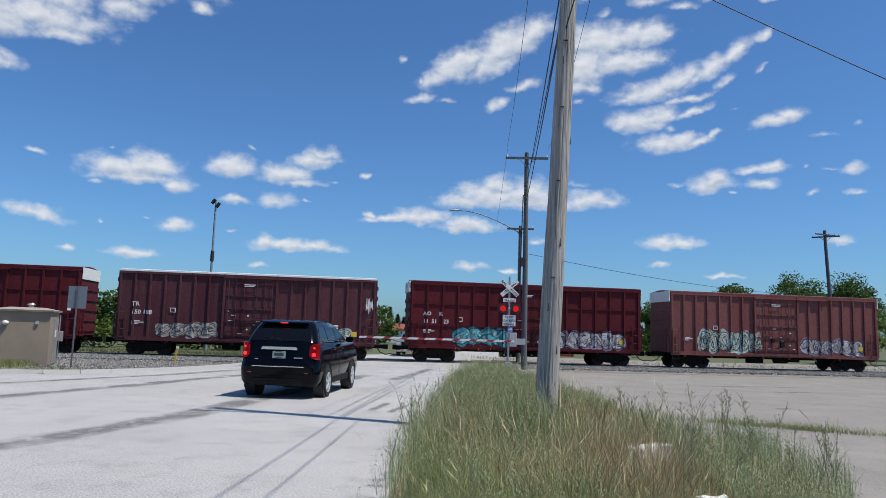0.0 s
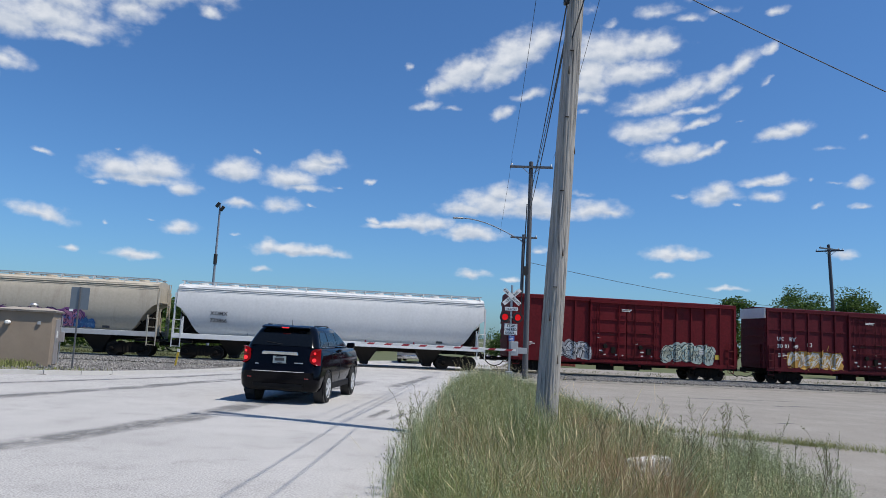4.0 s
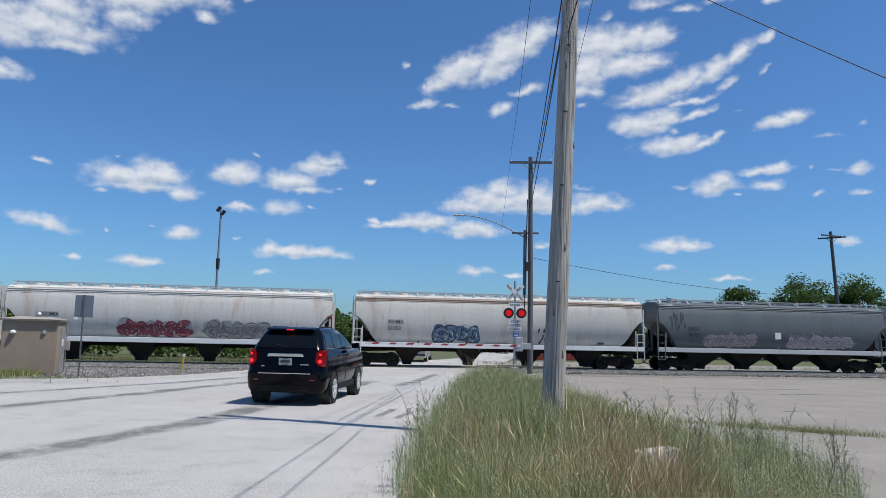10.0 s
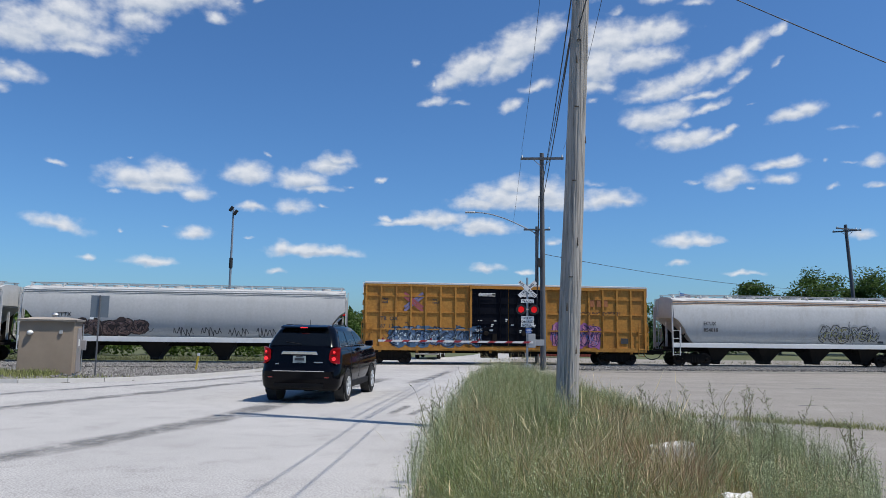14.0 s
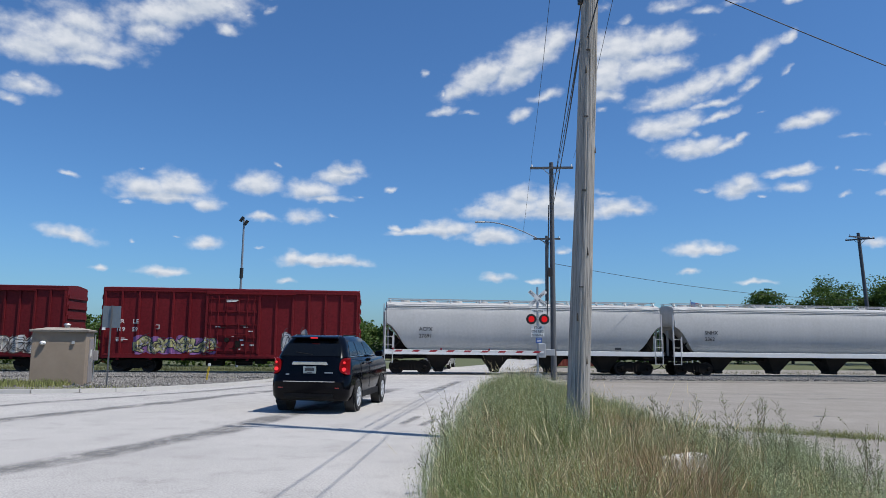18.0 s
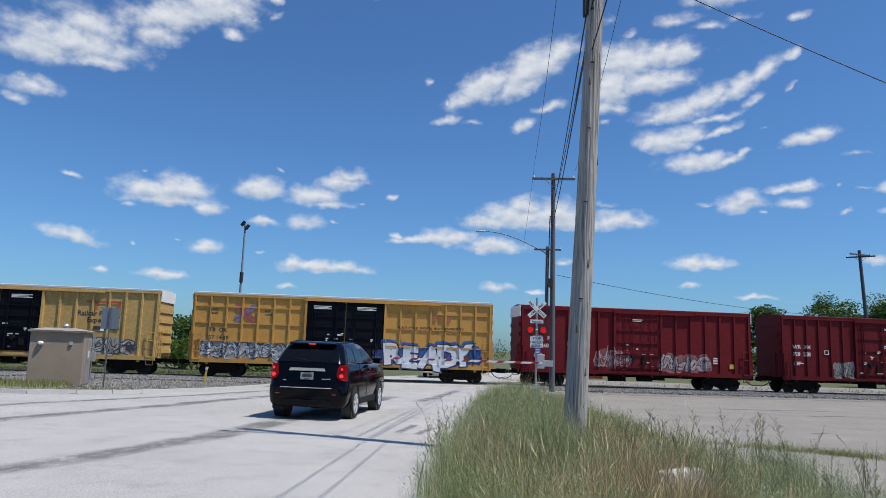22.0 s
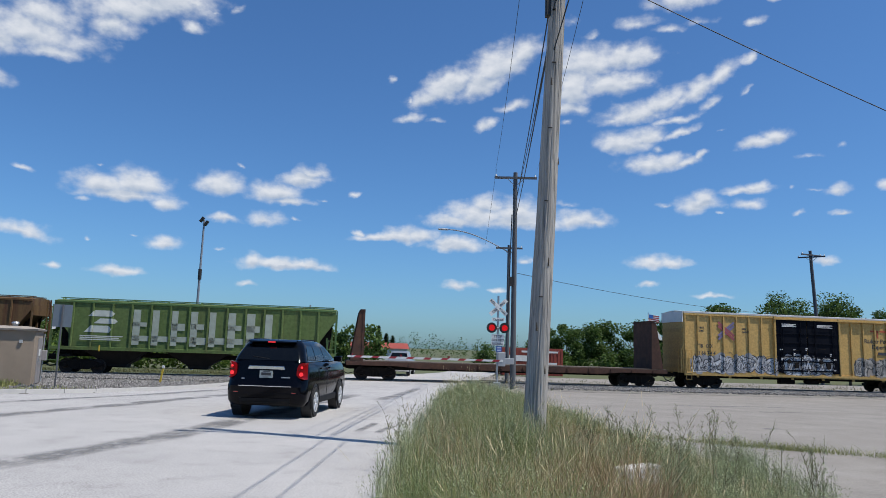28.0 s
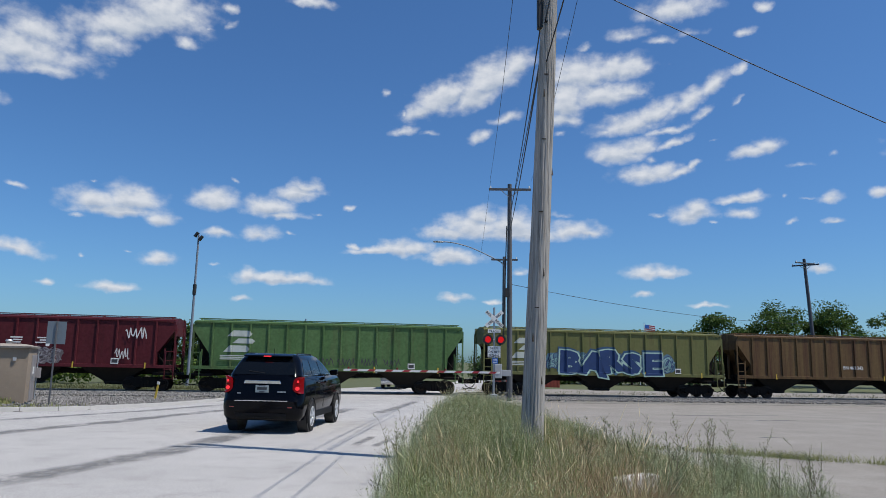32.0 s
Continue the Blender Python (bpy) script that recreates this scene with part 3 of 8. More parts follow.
def letters(text, size, depth=0.004, align="LEFT", shear=0.0, fat=None):
    """A mesh of the built-in font, standing in x and z, facing -y, with its baseline at z = 0."""
    key = (text, size, align, shear, fat)
    if key not in TEXT_CACHE:
        cu = bpy.data.curves.new("letters", "FONT")
        cu.offset = size * 0.018 if fat is None else fat
        cu.body, cu.size, cu.extrude, cu.align_x, cu.shear, cu.resolution_u = text, size, depth / 2, align, shear, 2
        ob = bpy.data.objects.new("letters", cu)
        scene.collection.objects.link(ob)
        bpy.context.view_layer.update()
        me = bpy.data.meshes.new_from_object(ob.evaluated_get(bpy.context.evaluated_depsgraph_get()))
        bpy.data.objects.remove(ob)
        bpy.data.curves.remove(cu)
        me.transform(Euler((radians(90), 0, 0)).to_matrix().to_4x4())
        TEXT_CACHE[key] = me
    return TEXT_CACHE[key].copy()


# ---- the lie of the land ----
TRACK_TURN = 8.3
FACE_Y = 45.6
RAIL_Z = -0.42
TRACK = pose(0, FACE_Y, 0, 0, 0, TRACK_TURN)
CENTRE = 1.6


def toward(x, y):
    return -x * math.sin(radians(TRACK_TURN)) + y * math.cos(radians(TRACK_TURN))


def land(x, y):
    t = min(max((toward(x, y) - 16) / 26, 0), 1)
    off = min(max((abs(x + 4.6 - 0.06 * y) - 6.0) / 3.0, 0), 1)
    return -(0.44 + 0.19 * off * off * (3 - 2 * off)) * t * t * (3 - 2 * t)


def on_track(u, v, z=0.0):
    """Along the track, away from it (0 is the near side of the train), up."""
    return TRACK @ Vector((u, v, z))


def draped(name, outline, lift, material, label, step=1.0, category="", kind="structure", thick=0.0):
    """A sheet of pavement or soil that follows the land, of an outline in plan, with an edge of the given thickness."""
    bm = bmesh.new()
    vs = [bm.verts.new((x, y, 0)) for x, y in outline]
    face = bm.faces.new(vs)
    if face.normal.z < 0:
        face.normal_flip()
    x0, x1 = min(p[0] for p in outline), max(p[0] for p in outline)
    y0, y1 = min(p[1] for p in outline), max(p[1] for p in outline)
    k = y0 + step
    while k < y1:
        geom = list(bm.verts) + list(bm.edges) + list(bm.faces)
        bmesh.ops.bisect_plane(bm, geom=geom, plane_co=(0, k, 0), plane_no=(0, 1, 0))
        k += step
    k = x0 + step * 4
    while k < x1:
        geom = list(bm.verts) + list(bm.edges) + list(bm.faces)
        bmesh.ops.bisect_plane(bm, geom=geom, plane_co=(k, 0, 0), plane_no=(1, 0, 0))
        k += step * 4
    for v in bm.verts:
        v.co.z = land(v.co.x, v.co.y) + lift
    if thick:
        rim = [e for e in bm.edges if e.is_boundary]
        made = bmesh.ops.extrude_edge_only(bm, edges=rim)["geom"]
        for v in made:
            if isinstance(v, bmesh.types.BMVert):
                v.co.z -= thick
    bmesh.ops.recalc_face_normals(bm, faces=bm.faces)
    if sum(f.normal.z for f in bm.faces) < 0:
        bmesh.ops.reverse_faces(bm, faces=bm.faces)
    me = bpy.data.meshes.new(name)
    bm.to_mesh(me)
    bm.free()
    me.materials.append(material)
    ob = new(name, me)
    return tagged(ob, label, category or name.split("_")[0], kind=kind)


# ---- ground, paving, track ----
def ground():
    xs = [-3000, -1200, -500, -250, -150, -100, -70] + list(range(-60, 61, 5)) + [70, 100, 150, 250, 500, 1200, 3000]
    ys = [-3000, -1000, -300, -100, -40, -20] + list(range(-12, 72, 3)) + [80, 100, 150, 250, 500, 1200, 3000]
    b = Build()
    pts = [(x, y, land(x, y) - 0.16) for y in ys for x in xs]
    n = len(xs)
    b.add(pts, [(j * n + i, j * n + i + 1, (j + 1) * n + i + 1, (j + 1) * n + i) for j in range(len(ys) - 1) for i in range(n - 1)])
    solo("ground", b, M["meadow"], "rough grassy ground that runs to the horizon", "ground", kind="structure")


ground()


def edge_at(x, v=-3.5):
    """The y at which the near edge of the ballast lies for a given x."""
    return (FACE_Y + v / math.cos(radians(TRACK_TURN))) + x * math.tan(radians(TRACK_TURN))


ROAD_R = ((-0.30, -14), (-0.30, 4.6), (-0.46, 7.0), (-0.48, 10.0), (-0.18, 14.0), (0.30, 20.0), (0.64, 24.0), (0.6, 27.0), (1.0, 34.0), (1.6, edge_at(1.6)))
road_outline = [(-70, -14)] + list(ROAD_R) + [(-10.6, edge_at(-10.6)), (-11.0, 36.0), (-11.4, 29.0), (-11.8, 25.6), (-13.0, 23.4), (-15.5, 22.3), (-70, 20.5)]
draped("road", road_outline, 0.0, M["concrete"], "pale worn concrete road that leads over the level crossing", thick=0.15)
ISLAND = ((-0.32, 4.6), (-0.48, 7.0), (-0.50, 10.0), (-0.20, 14.0), (0.28, 20.0), (0.62, 24.0), (1.2, 26.5), (2.4, 26.0), (3.2, 20.0), (4.3, 14.6), (4.75, 10.5), (4.55, 8.5), (3.9, 7.0), (2.6, 4.6))
lot_outline = [(2.58, -14), (70, -14), (70, edge_at(70)), (1.66, edge_at(1.66)), (1.06, 34.0), (0.66, 27.0), (0.60, 25.0), (1.16, 26.6), (2.46, 26.1), (3.18, 20.0), (4.28, 14.6), (4.73, 10.5), (4.53, 8.5), (3.88, 7.0), (2.58, 4.6)]
draped("pavement", lot_outline, -0.005, M["lot"], "dusty concrete parking lot beside the track", thick=0.15)
draped("verge_island", [(-0.32, -14)] + list(ISLAND) + [(2.6, -14)], 0.03, M["soil"], "strip of dry soil under tall grass", category="verge", thick=0.2)
draped("verge_booth", [(-70, 20.5), (-15.5, 22.3), (-13.0, 23.4), (-11.8, 25.6), (-11.4, 29.0), (-11.0, 36.0), (-10.6, edge_at(-10.6)), (-70, edge_at(-70))], 0.02,
       M["gravel_ground"], "gravelly verge with thin weeds beside the track", category="verge", thick=0.2)
# the road and the paving on the far side of the track
far_l, far_r = edge_at(-9.5, 5.8), edge_at(1.9, 5.8)
draped("road_far", [(-9.5, far_l), (3.4, far_r), (5.2, 62.0), (8.6, 86.0), (16.5, 130.0), (30, 190.0), (20, 190), (10.5, 130.0), (4.3, 86.0), (1.1, 66.0), (-0.9, 60.0), (-4.5, 57.5)], -0.01, M["concrete"], "pale concrete road beyond the level crossing", category="road", step=6, thick=0.1)
draped("pavement_far", [(2.2, edge_at(2.2, 6.5)), (60, edge_at(60, 6.5)), (60, edge_at(60, 20)), (6, edge_at(6, 16))], -0.02, M["lot"], "pale gravel lot beyond the track", step=5, thick=0.1)


def kerb():
    line = [(-10.75, edge_at(-10.75) - 0.2), (-11.05, 36.0), (-11.45, 29.0), (-11.86, 25.7), (-12.3, 24.4), (-13.05, 23.5), (-14.2, 22.7), (-15.5, 22.38)]
    dense = []
    for (ax, ay), (bx, by) in zip(line[:-1], line[1:]):
        n = max(1, int(math.hypot(bx - ax, by - ay) / 1.5))
        dense += [(ax + (bx - ax) * i / n, ay + (by - ay) * i / n) for i in range(n)]
    dense.append(line[-1])
    top = tagged(new("kerb"), "pale concrete kerb round the corner of the road", "kerb", kind="structure")
    for (ax, ay), (bx, by) in zip(dense[:-1], dense[1:]):
        d = Vector((bx - ax, by - ay, 0))
        nrm = Vector((-d.y, d.x, 0)).normalized() * 0.08
        d = d.normalized() * 0.001
        rings = []
        for (x, y), s in (((ax, ay), 1), ((bx, by), -1)):
            z = land(x, y)
            c = Vector((x, y, z)) + d * s
            rings.append([c - nrm + Vector((0, 0, -0.1)), c - nrm + Vector((0, 0, 0.11)), c - nrm * 0.6 + Vector((0, 0, 0.14)), c + nrm + Vector((0, 0, 0.14)), c + nrm + Vector((0, 0, -0.1))])
        part("kerb_stone", Build().loft(rings), M["kerb"], top)


kerb()


def strip(name, points, width, material, label, lift=0.004, parent=None):
    """A thin worn band on the road along a line in plan, with ragged edges."""
    rnd = random.Random(len(points) * 7 + int(points[0][0] * 10))
    dense = []
    for (ax, ay), (bx, by) in zip(points[:-1], points[1:]):
        n = max(1, int(math.hypot(bx - ax, by - ay) / 0.35))
        dense += [(ax + (bx - ax) * i / n, ay + (by - ay) * i / n) for i in range(n)]
    dense.append(points[-1])
    pts, faces, worn = [], [], []
    for i, (x, y) in enumerate(dense):
        a, c = dense[max(i - 1, 0)], dense[min(i + 1, len(dense) - 1)]
        d = Vector((c[0] - a[0], c[1] - a[1], 0)).normalized()
        nrm = Vector((-d.y, d.x, 0))
        w = width / 2 * rnd.uniform(0.9, 1.1)
        end = min(1, 8 * min(i, len(dense) - 1 - i) / len(dense))
        for k, share in ((-1, 0), (-0.45, 0.85), (0.1, 1), (0.5, 0.8), (1, 0)):
            q = Vector((x, y, 0)) + nrm * w * k
            pts.append((q.x, q.y, land(q.x, q.y) + lift))
            worn.append(share * end)
        if i:
            faces += [(5 * i - 5 + k, 5 * i - 4 + k, 5 * i + 1 + k, 5 * i + k) for k in range(4)]
    me = bpy.data.meshes.new(name)
    me.from_pydata(pts, [], faces)
    me.attributes.new("wear", "FLOAT", "POINT").data.foreach_set("value", worn)
    me.materials.append(material)
    return tagged(new(name, me), label, "road mark", kind="structure")


strip("road_stain", [(-7.6, 5.5), (-5.7, 9.4), (-4.6, 13.0), (-4.0, 17.0), (-3.3, 23.0), (-2.9, 29.0)], 0.85, M["stain"], "dark oily wheel stain along the lane")
strip("road_stain", [(-12.5, 8.0), (-9.6, 13.5), (-8.0, 19.0), (-6.9, 26.0), (-6.2, 34.0)], 0.8, M["stain"], "dark oily wheel stain along the lane")
strip("road_stain", [(-16.0, 11.0), (-11.6, 17.0), (-9.3, 24.0), (-8.2, 32.0)], 0.7, M["stain"], "dark oily wheel stain along the lane")
strip("road_stain", [(-1.8, 24.0), (-1.2, 30.0), (-0.6, 38.0)], 0.6, M["stain"], "dark oily wheel stain along the lane")
strip("road_stain", [(-1.45, 14.4), (-1.3, 15.3), (-1.15, 16.3)], 0.26, M["stain"], "short dark skid smudge on the concrete")
strip("road_stain", [(-1.03, 14.3), (-0.9, 15.0), (-0.75, 15.8)], 0.22, M["stain"], "short dark skid smudge on the concrete")
strip("lot_stain", [(11.0, 24.35), (11.8, 24.6), (12.9, 25.0)], 0.45, M["stain"], "dark smudge on the dusty paving")
strip("lot_stain", [(8.0, 17.5), (8.3, 17.6), (8.7, 17.65)], 0.28, M["stain"], "dark smudge on the dusty paving")
strip("lot_stain", [(9.5, 28.0), (11.5, 28.4), (14.5, 29.2)], 0.5, M["stain"], "dark smudge on the dusty paving")


def track():
    # ballast bed
    b = Build()
    sec = [(-3.9, -0.62), (-3.5, -0.48), (-1.0, -0.50), (4.4, -0.53), (6.0, -0.66), (6.0, -0.9), (-3.9, -0.9)]
    b.extrude(sec, -160, 170, "x")
    solo("ballast", b, M["gravel_ground"], "bed of grey crushed stone under the track", "ballast", TRACK, kind="structure")
    # loose stones on the near slope
    rnd = random.Random(5)
    b = Build()
    for i in range(36000):
        u = rnd.uniform(-34, 46)
        if -8.6 < u < 2.2:
            continue
        v = rnd.uniform(-3.7, 0.7)
        s = rnd.uniform(0.035, 0.09)
        c = Vector((u, v, -0.49 + s * 0.25))
        r = Euler((rnd.random() * 6, rnd.random() * 6, rnd.random() * 6)).to_matrix()
        pts = [c + r @ Vector(p) * s * rnd.uniform(0.8, 1.2) for p in ((1, 0, 0), (-1, 0, 0), (0, 0.8, 0), (0, -0.8, 0), (0, 0, 0.7), (0, 0, -0.7))]
        b.add(pts, [(0, 2, 4), (2, 1, 4), (1, 3, 4), (3, 0, 4), (2, 0, 5), (1, 2, 5), (3, 1, 5), (0, 3, 5)])
    # the stones that spill over the verge to the kerb
    spill = Build()
    for i in range(15000):
        x = rnd.uniform(-30, -10.9)
        far = edge_at(x) + 0.3
        y = far - abs(rnd.gauss(0, 0.42)) * (far - 28.5)
        if y < 27.2 + max(0, -x - 13) * 0.05 or x > -11.1 - (36 - y) * 0.06:
            continue
        s = rnd.uniform(0.03, 0.10)
        c = Vector((x, y, land(x, y) + 0.02 + s * 0.3))
        r = Euler((rnd.random() * 6, rnd.random() * 6, rnd.random() * 6)).to_matrix()
        pts = [c + r @ Vector(p) * s * rnd.uniform(0.8, 1.2) for p in ((1, 0, 0), (-1, 0, 0), (0, 0.8, 0), (0, -0.8, 0), (0, 0, 0.7), (0, 0, -0.7))]
        spill.add(pts, [(0, 2, 4), (2, 1, 4), (1, 3, 4), (3, 0, 4), (2, 0, 5), (1, 2, 5), (3, 1, 5), (0, 3, 5)])
    solo("spilled_stones", spill, M["stone"], "pale crushed stones spilled over the verge beside the kerb", "stones", kind="stuff")
    solo("ballast_stones", b, M["stone"], "loose grey crushed stones beside the rails", "ballast", TRACK, kind="stuff")
    # rails
    profile = [(-0.07, 0), (0.07, 0), (0.07, 0.02), (0.012, 0.045), (0.012, 0.11), (0.036, 0.125), (0.036, 0.158), (-0.036, 0.158), (-0.036, 0.125), (-0.012, 0.11), (-0.012, 0.045), (-0.07, 0.02)]
    for v in (CENTRE - 0.753, CENTRE + 0.753):
        rail = thing("rail", "rusty steel rail with a worn bright head", "rail", TRACK, group="rails of the track", kind="structure")
        part("web", Build().extrude([(v + y, z + RAIL_Z - 0.162) for y, z in profile], -160, 170, "x"), M["rail"], rail)
        part("head", Build().box(5, v, RAIL_Z - 0.015, 330, 0.078, 0.034), M["railtop"], rail, "polished rail head")
    # wooden crossing panels flush with the rails
    deck = tagged(new("crossing_panel"), "dark timber panels between the rails of the crossing", "crossing panel", kind="structure")
    deck.matrix_world = TRACK
    for i in range(8):
        for v, w in ((CENTRE - 1.25, 0.85), (CENTRE, 1.3), (CENTRE + 1.25, 0.85)):
            part("panel", Build().box(-8.2 + 1.35 * i + 0.67, v, RAIL_Z - 0.06, 1.33, w, 0.1), M["sleeper"], deck)
    for v0, v1 in ((-3.6, CENTRE - 1.69), (CENTRE + 1.69, 6.0)):
        b = Build().box(-3.1, (v0 + v1) / 2, RAIL_Z - 0.075, 11.6, v1 - v0, 0.1)
        solo("road_crossing", b, M["concrete"], "concrete approach slab beside the rails", "road", TRACK, kind="structure")


track()


# ---- poles, wires and signals ----
def big_pole():
    p = thing("utility_pole", "tall weathered grey wooden utility pole rising from tall grass", "utility pole", pose(1.735, 12.05, land(1.8, 12)))
    rings = []
    rnd = random.Random(3)
    top = 13.6
    for k in range(110):
        z = -0.3 + (top + 0.3) * k / 109
        cx = 0.042 * z
        row = []
        for i in range(64):
            a = 2 * math.pi * i / 64
            x, y = math.cos(a), math.sin(a)
            # long drying cracks and flakes that run with the grain
            r = 0.193 - 0.084 * k / 109 + 0.008 * noise.noise(Vector((x * 3, y * 3, z * 0.4))) + 0.005 * noise.noise(Vector((x * 9, y * 9, z * 0.5 + 7)))
            crack = noise.noise(Vector((x * 6.5, y * 6.5, z * 0.32 + 20)))
            r -= 0.014 * max(0.0, 1 - abs(crack) * 9)
            row.append((cx + r * x, r * y, z))
        rings.append(row)
    part("shaft", Build().loft(rings), M["polewood"], p, smooth=True)
    for z, a in ((5.0, -0.25), (3.2, -1.2), (6.4, -1.9), (2.1, -2.0), (1.4, -1.0)):
        r = 0.191 - 0.006 * z
        c = Vector((0.042 * z + r * math.cos(a), r * math.sin(a), z))
        part("knot", Build().tube(c - Vector((0, 0, 0.07)), c + Vector((0, 0, 0.07)), 0.018, 0.006, 6), M["bark"], p)
    for z in (4.25, 5.55, 6.75, 2.6):
        a = -1.75
        r = 0.193 - 0.006 * z
        c = Vector((0.042 * z + r * math.cos(a), r * math.sin(a), z))
        part("spike", Build().box(c.x, c.y, c.z, 0.07, 0.02, 0.015), M["rail"], p)
    # cable box under the top of the view, and the arm high above
    part("cable_box", Build().box(0.155, -0.03, 7.95, 0.09, 0.13, 0.6), M["black"], p, "black cable box", bevel=0.02)
    part("crossarm", Build().box(0.50, -0.17, 11.6, 2.5, 0.1, 0.12, rz=-5), M["polewood"], p)
    for x in (-0.6, 0.05, 1.0, 1.6):
        part("insulator", Build().tube((x, -0.17, 11.66), (x, -0.17, 11.85), 0.04, 0.03), M["greypaint"], p)
    return p


big_pole()


def crossarm_pole(name, x, y, z0, height, arms, radius, lean, material, label):
    p = thing(name, label, "utility pole", pose(x, y, z0))
    part("shaft", Build().tube((0, 0, -0.3), (lean * height, 0, height), radius, radius * 0.72, 14), material, p, smooth=True)
    for z, w, turn in arms:
        a = part("crossarm", Build().box(0, 0, 0, w, 0.1, 0.13), material, p, m=pose(lean * z, -0.14, z, 0, 0, turn))
        for s in (-1, 1):
            part("insulator", Build().tube((s * (w / 2 - 0.1), 0, 0.065), (s * (w / 2 - 0.1), 0, 0.2), 0.05, 0.035), M["white"], a)
            part("brace", Build().tube((s * w * 0.2, 0, -0.06), (0, 0.06, -0.5), 0.02), M["steel"], a)
    return p


UTIL = crossarm_pole("utility_pole", 4.68, 41.0, -0.43, 12.6, [(12.25, 2.5, -3)], 0.17, -0.004, M["polegrey"], "slim grey wooden utility pole with one crossarm beside the crossing")
POLE2 = crossarm_pole("utility_pole", 5.6, 53.0, -0.6, 10.2, [(9.95, 2.0, -3)], 0.16, 0.0, M["polegrey"], "grey wooden pole with a crossarm and a street lamp arm")
lamp_arm = []
for i in range(9):
    k = i / 8
    lamp_arm.append((-0.1 - 4.6 * k, -0.6 * k, 9.7 + 1.5 * math.sin(k * math.pi / 2) - 0.05 * k))
arm = part("lamp_arm", Build().loft([[Vector(p) + Vector((0, 0.045 * math.cos(q), 0.045 * math.sin(q))) for q in [6.2832 * i / 8 for i in range(8)]] for p in lamp_arm]), M["bluepole"], POLE2, smooth=True)
part("lamp_head", Build().loft([[(-4.65 - 0.75 * k, -0.6 + w * math.cos(a), 11.14 + 0.07 * math.sin(a)) for a in [2 * math.pi * i / 10 for i in range(10)]] for k, w in ((0, 0.05), (0.2, 0.14), (0.75, 0.15), (1, 0.04))]), M["greypaint"], arm, smooth=True)
part("cable_bracket", Build().box(-0.2, -0.2, 6.1, 0.25, 0.3, 0.5), M["black"], UTIL)

RPOLE = crossarm_pole("utility_pole", 38.4, 70.0, -0.6, 13.2, [(12.75, 2.7, 22), (12.55, 2.5, -38)], 0.20, -0.055, M["slate"], "leaning grey wooden utility pole with two crossarms beyond the track")
LPOLE = thing("lighting_pole", "tall slim grey steel pole with tilted floodlights beyond the track", "light pole", pose(-20.5, 62, -0.6))
part("shaft", Build().tube((0, 0, -0.2), (0.05, 0, 12.9), 0.13, 0.08, 10), M["bluepole"], LPOLE, smooth=True)
part("sleeve", Build().tube((0.03, 0, 7.6), (0.035, 0, 8.5), 0.16, 0.16, 10), M["black"], LPOLE)
for s in (-1, 1):
    part("floodlight", Build().box(0.05 + s * 0.2, 0, 12.75 + s * -0.16, 0.2, 0.36, 0.5, ry=35), M["black"], LPOLE, bevel=0.03)
part("bracket", Build().box(0.05, 0, 12.75, 0.6, 0.06, 0.06, ry=35), M["steel"], LPOLE)


def wire(name, a, b, sag, r, label):
    pts = []
    a, b = Vector(a), Vector(b)
    for i in range(17):
        k = i / 16
        p = a.lerp(b, k)
        p.z -= sag * 4 * k * (1 - k)
        pts.append(p)
    rings = []
    for i, p in enumerate(pts):
        d = (pts[min(i + 1, 16)] - pts[max(i - 1, 0)]).normalized()
        s = d.cross(Vector((0, 0, 1))).normalized()
        t = s.cross(d)
        rings.append([p + (s * math.cos(q) + t * math.sin(q)) * r for q in [2 * math.pi * j / 6 for j in range(6)]])
    return solo(name, Build().loft(rings), M["cable"], label, "cable")


# the telephone cables along the road, and the thin wires above them
ZB = land(1.8, 12)
wire("cable", (1.98, 11.88, 8.3 + ZB), (4.55, 40.9, 9.7), 0.25, 0.014, "black telephone cable between two wooden poles")
wire("cable", (2.00, 11.88, 7.75 + ZB), (4.55, 40.9, 8.9), 0.3, 0.016, "black telephone cable between two wooden poles")
wire("cable", (2.02, 11.88, 7.9 + ZB), (4.6, 40.9, 10.4), 0.4, 0.011, "black telephone cable between two wooden poles")
wire("cable", (1.98, 12.0, 7.75 + ZB), (-0.6, -22.0, 7.3), 0.5, 0.012, "black telephone cable between two wooden poles")
wire("cable", (2.0, 12.0, 7.0 + ZB), (-0.2, -22.0, 6.6), 0.5, 0.011, "black telephone cable between two wooden poles")
wire("wire", (1.75, 11.9, 11.9 + ZB), (3.45, 40.9, 12.4), 0.6, 0.008, "thin bare wire between two crossarms")
wire("wire", (3.35, 11.9, 11.9 + ZB), (5.9, 40.9, 12.4), 0.6, 0.008, "thin bare wire between two crossarms")
wire("cable", (2.35, 12.05, 8.72 + ZB), (13.2, 13.5, 4.90), 0.12, 0.009, "black service cable slung from the wooden pole")
wire("cable", (4.75, 41.1, 6.2), (38.0, 70.0, 6.1), 0.55, 0.015, "black cable sagging from the crossing to a far pole")
wire("wire", (3.5, 41.1, 12.4), (3.8, 52.9, 9.6), 0.1, 0.008, "thin bare wire between two crossarms")
wire("cable", (4.45, 40.85, 9.6), (4.3, 40.8, 3.0), -0.02, 0.03, "black cable running down the wooden pole")


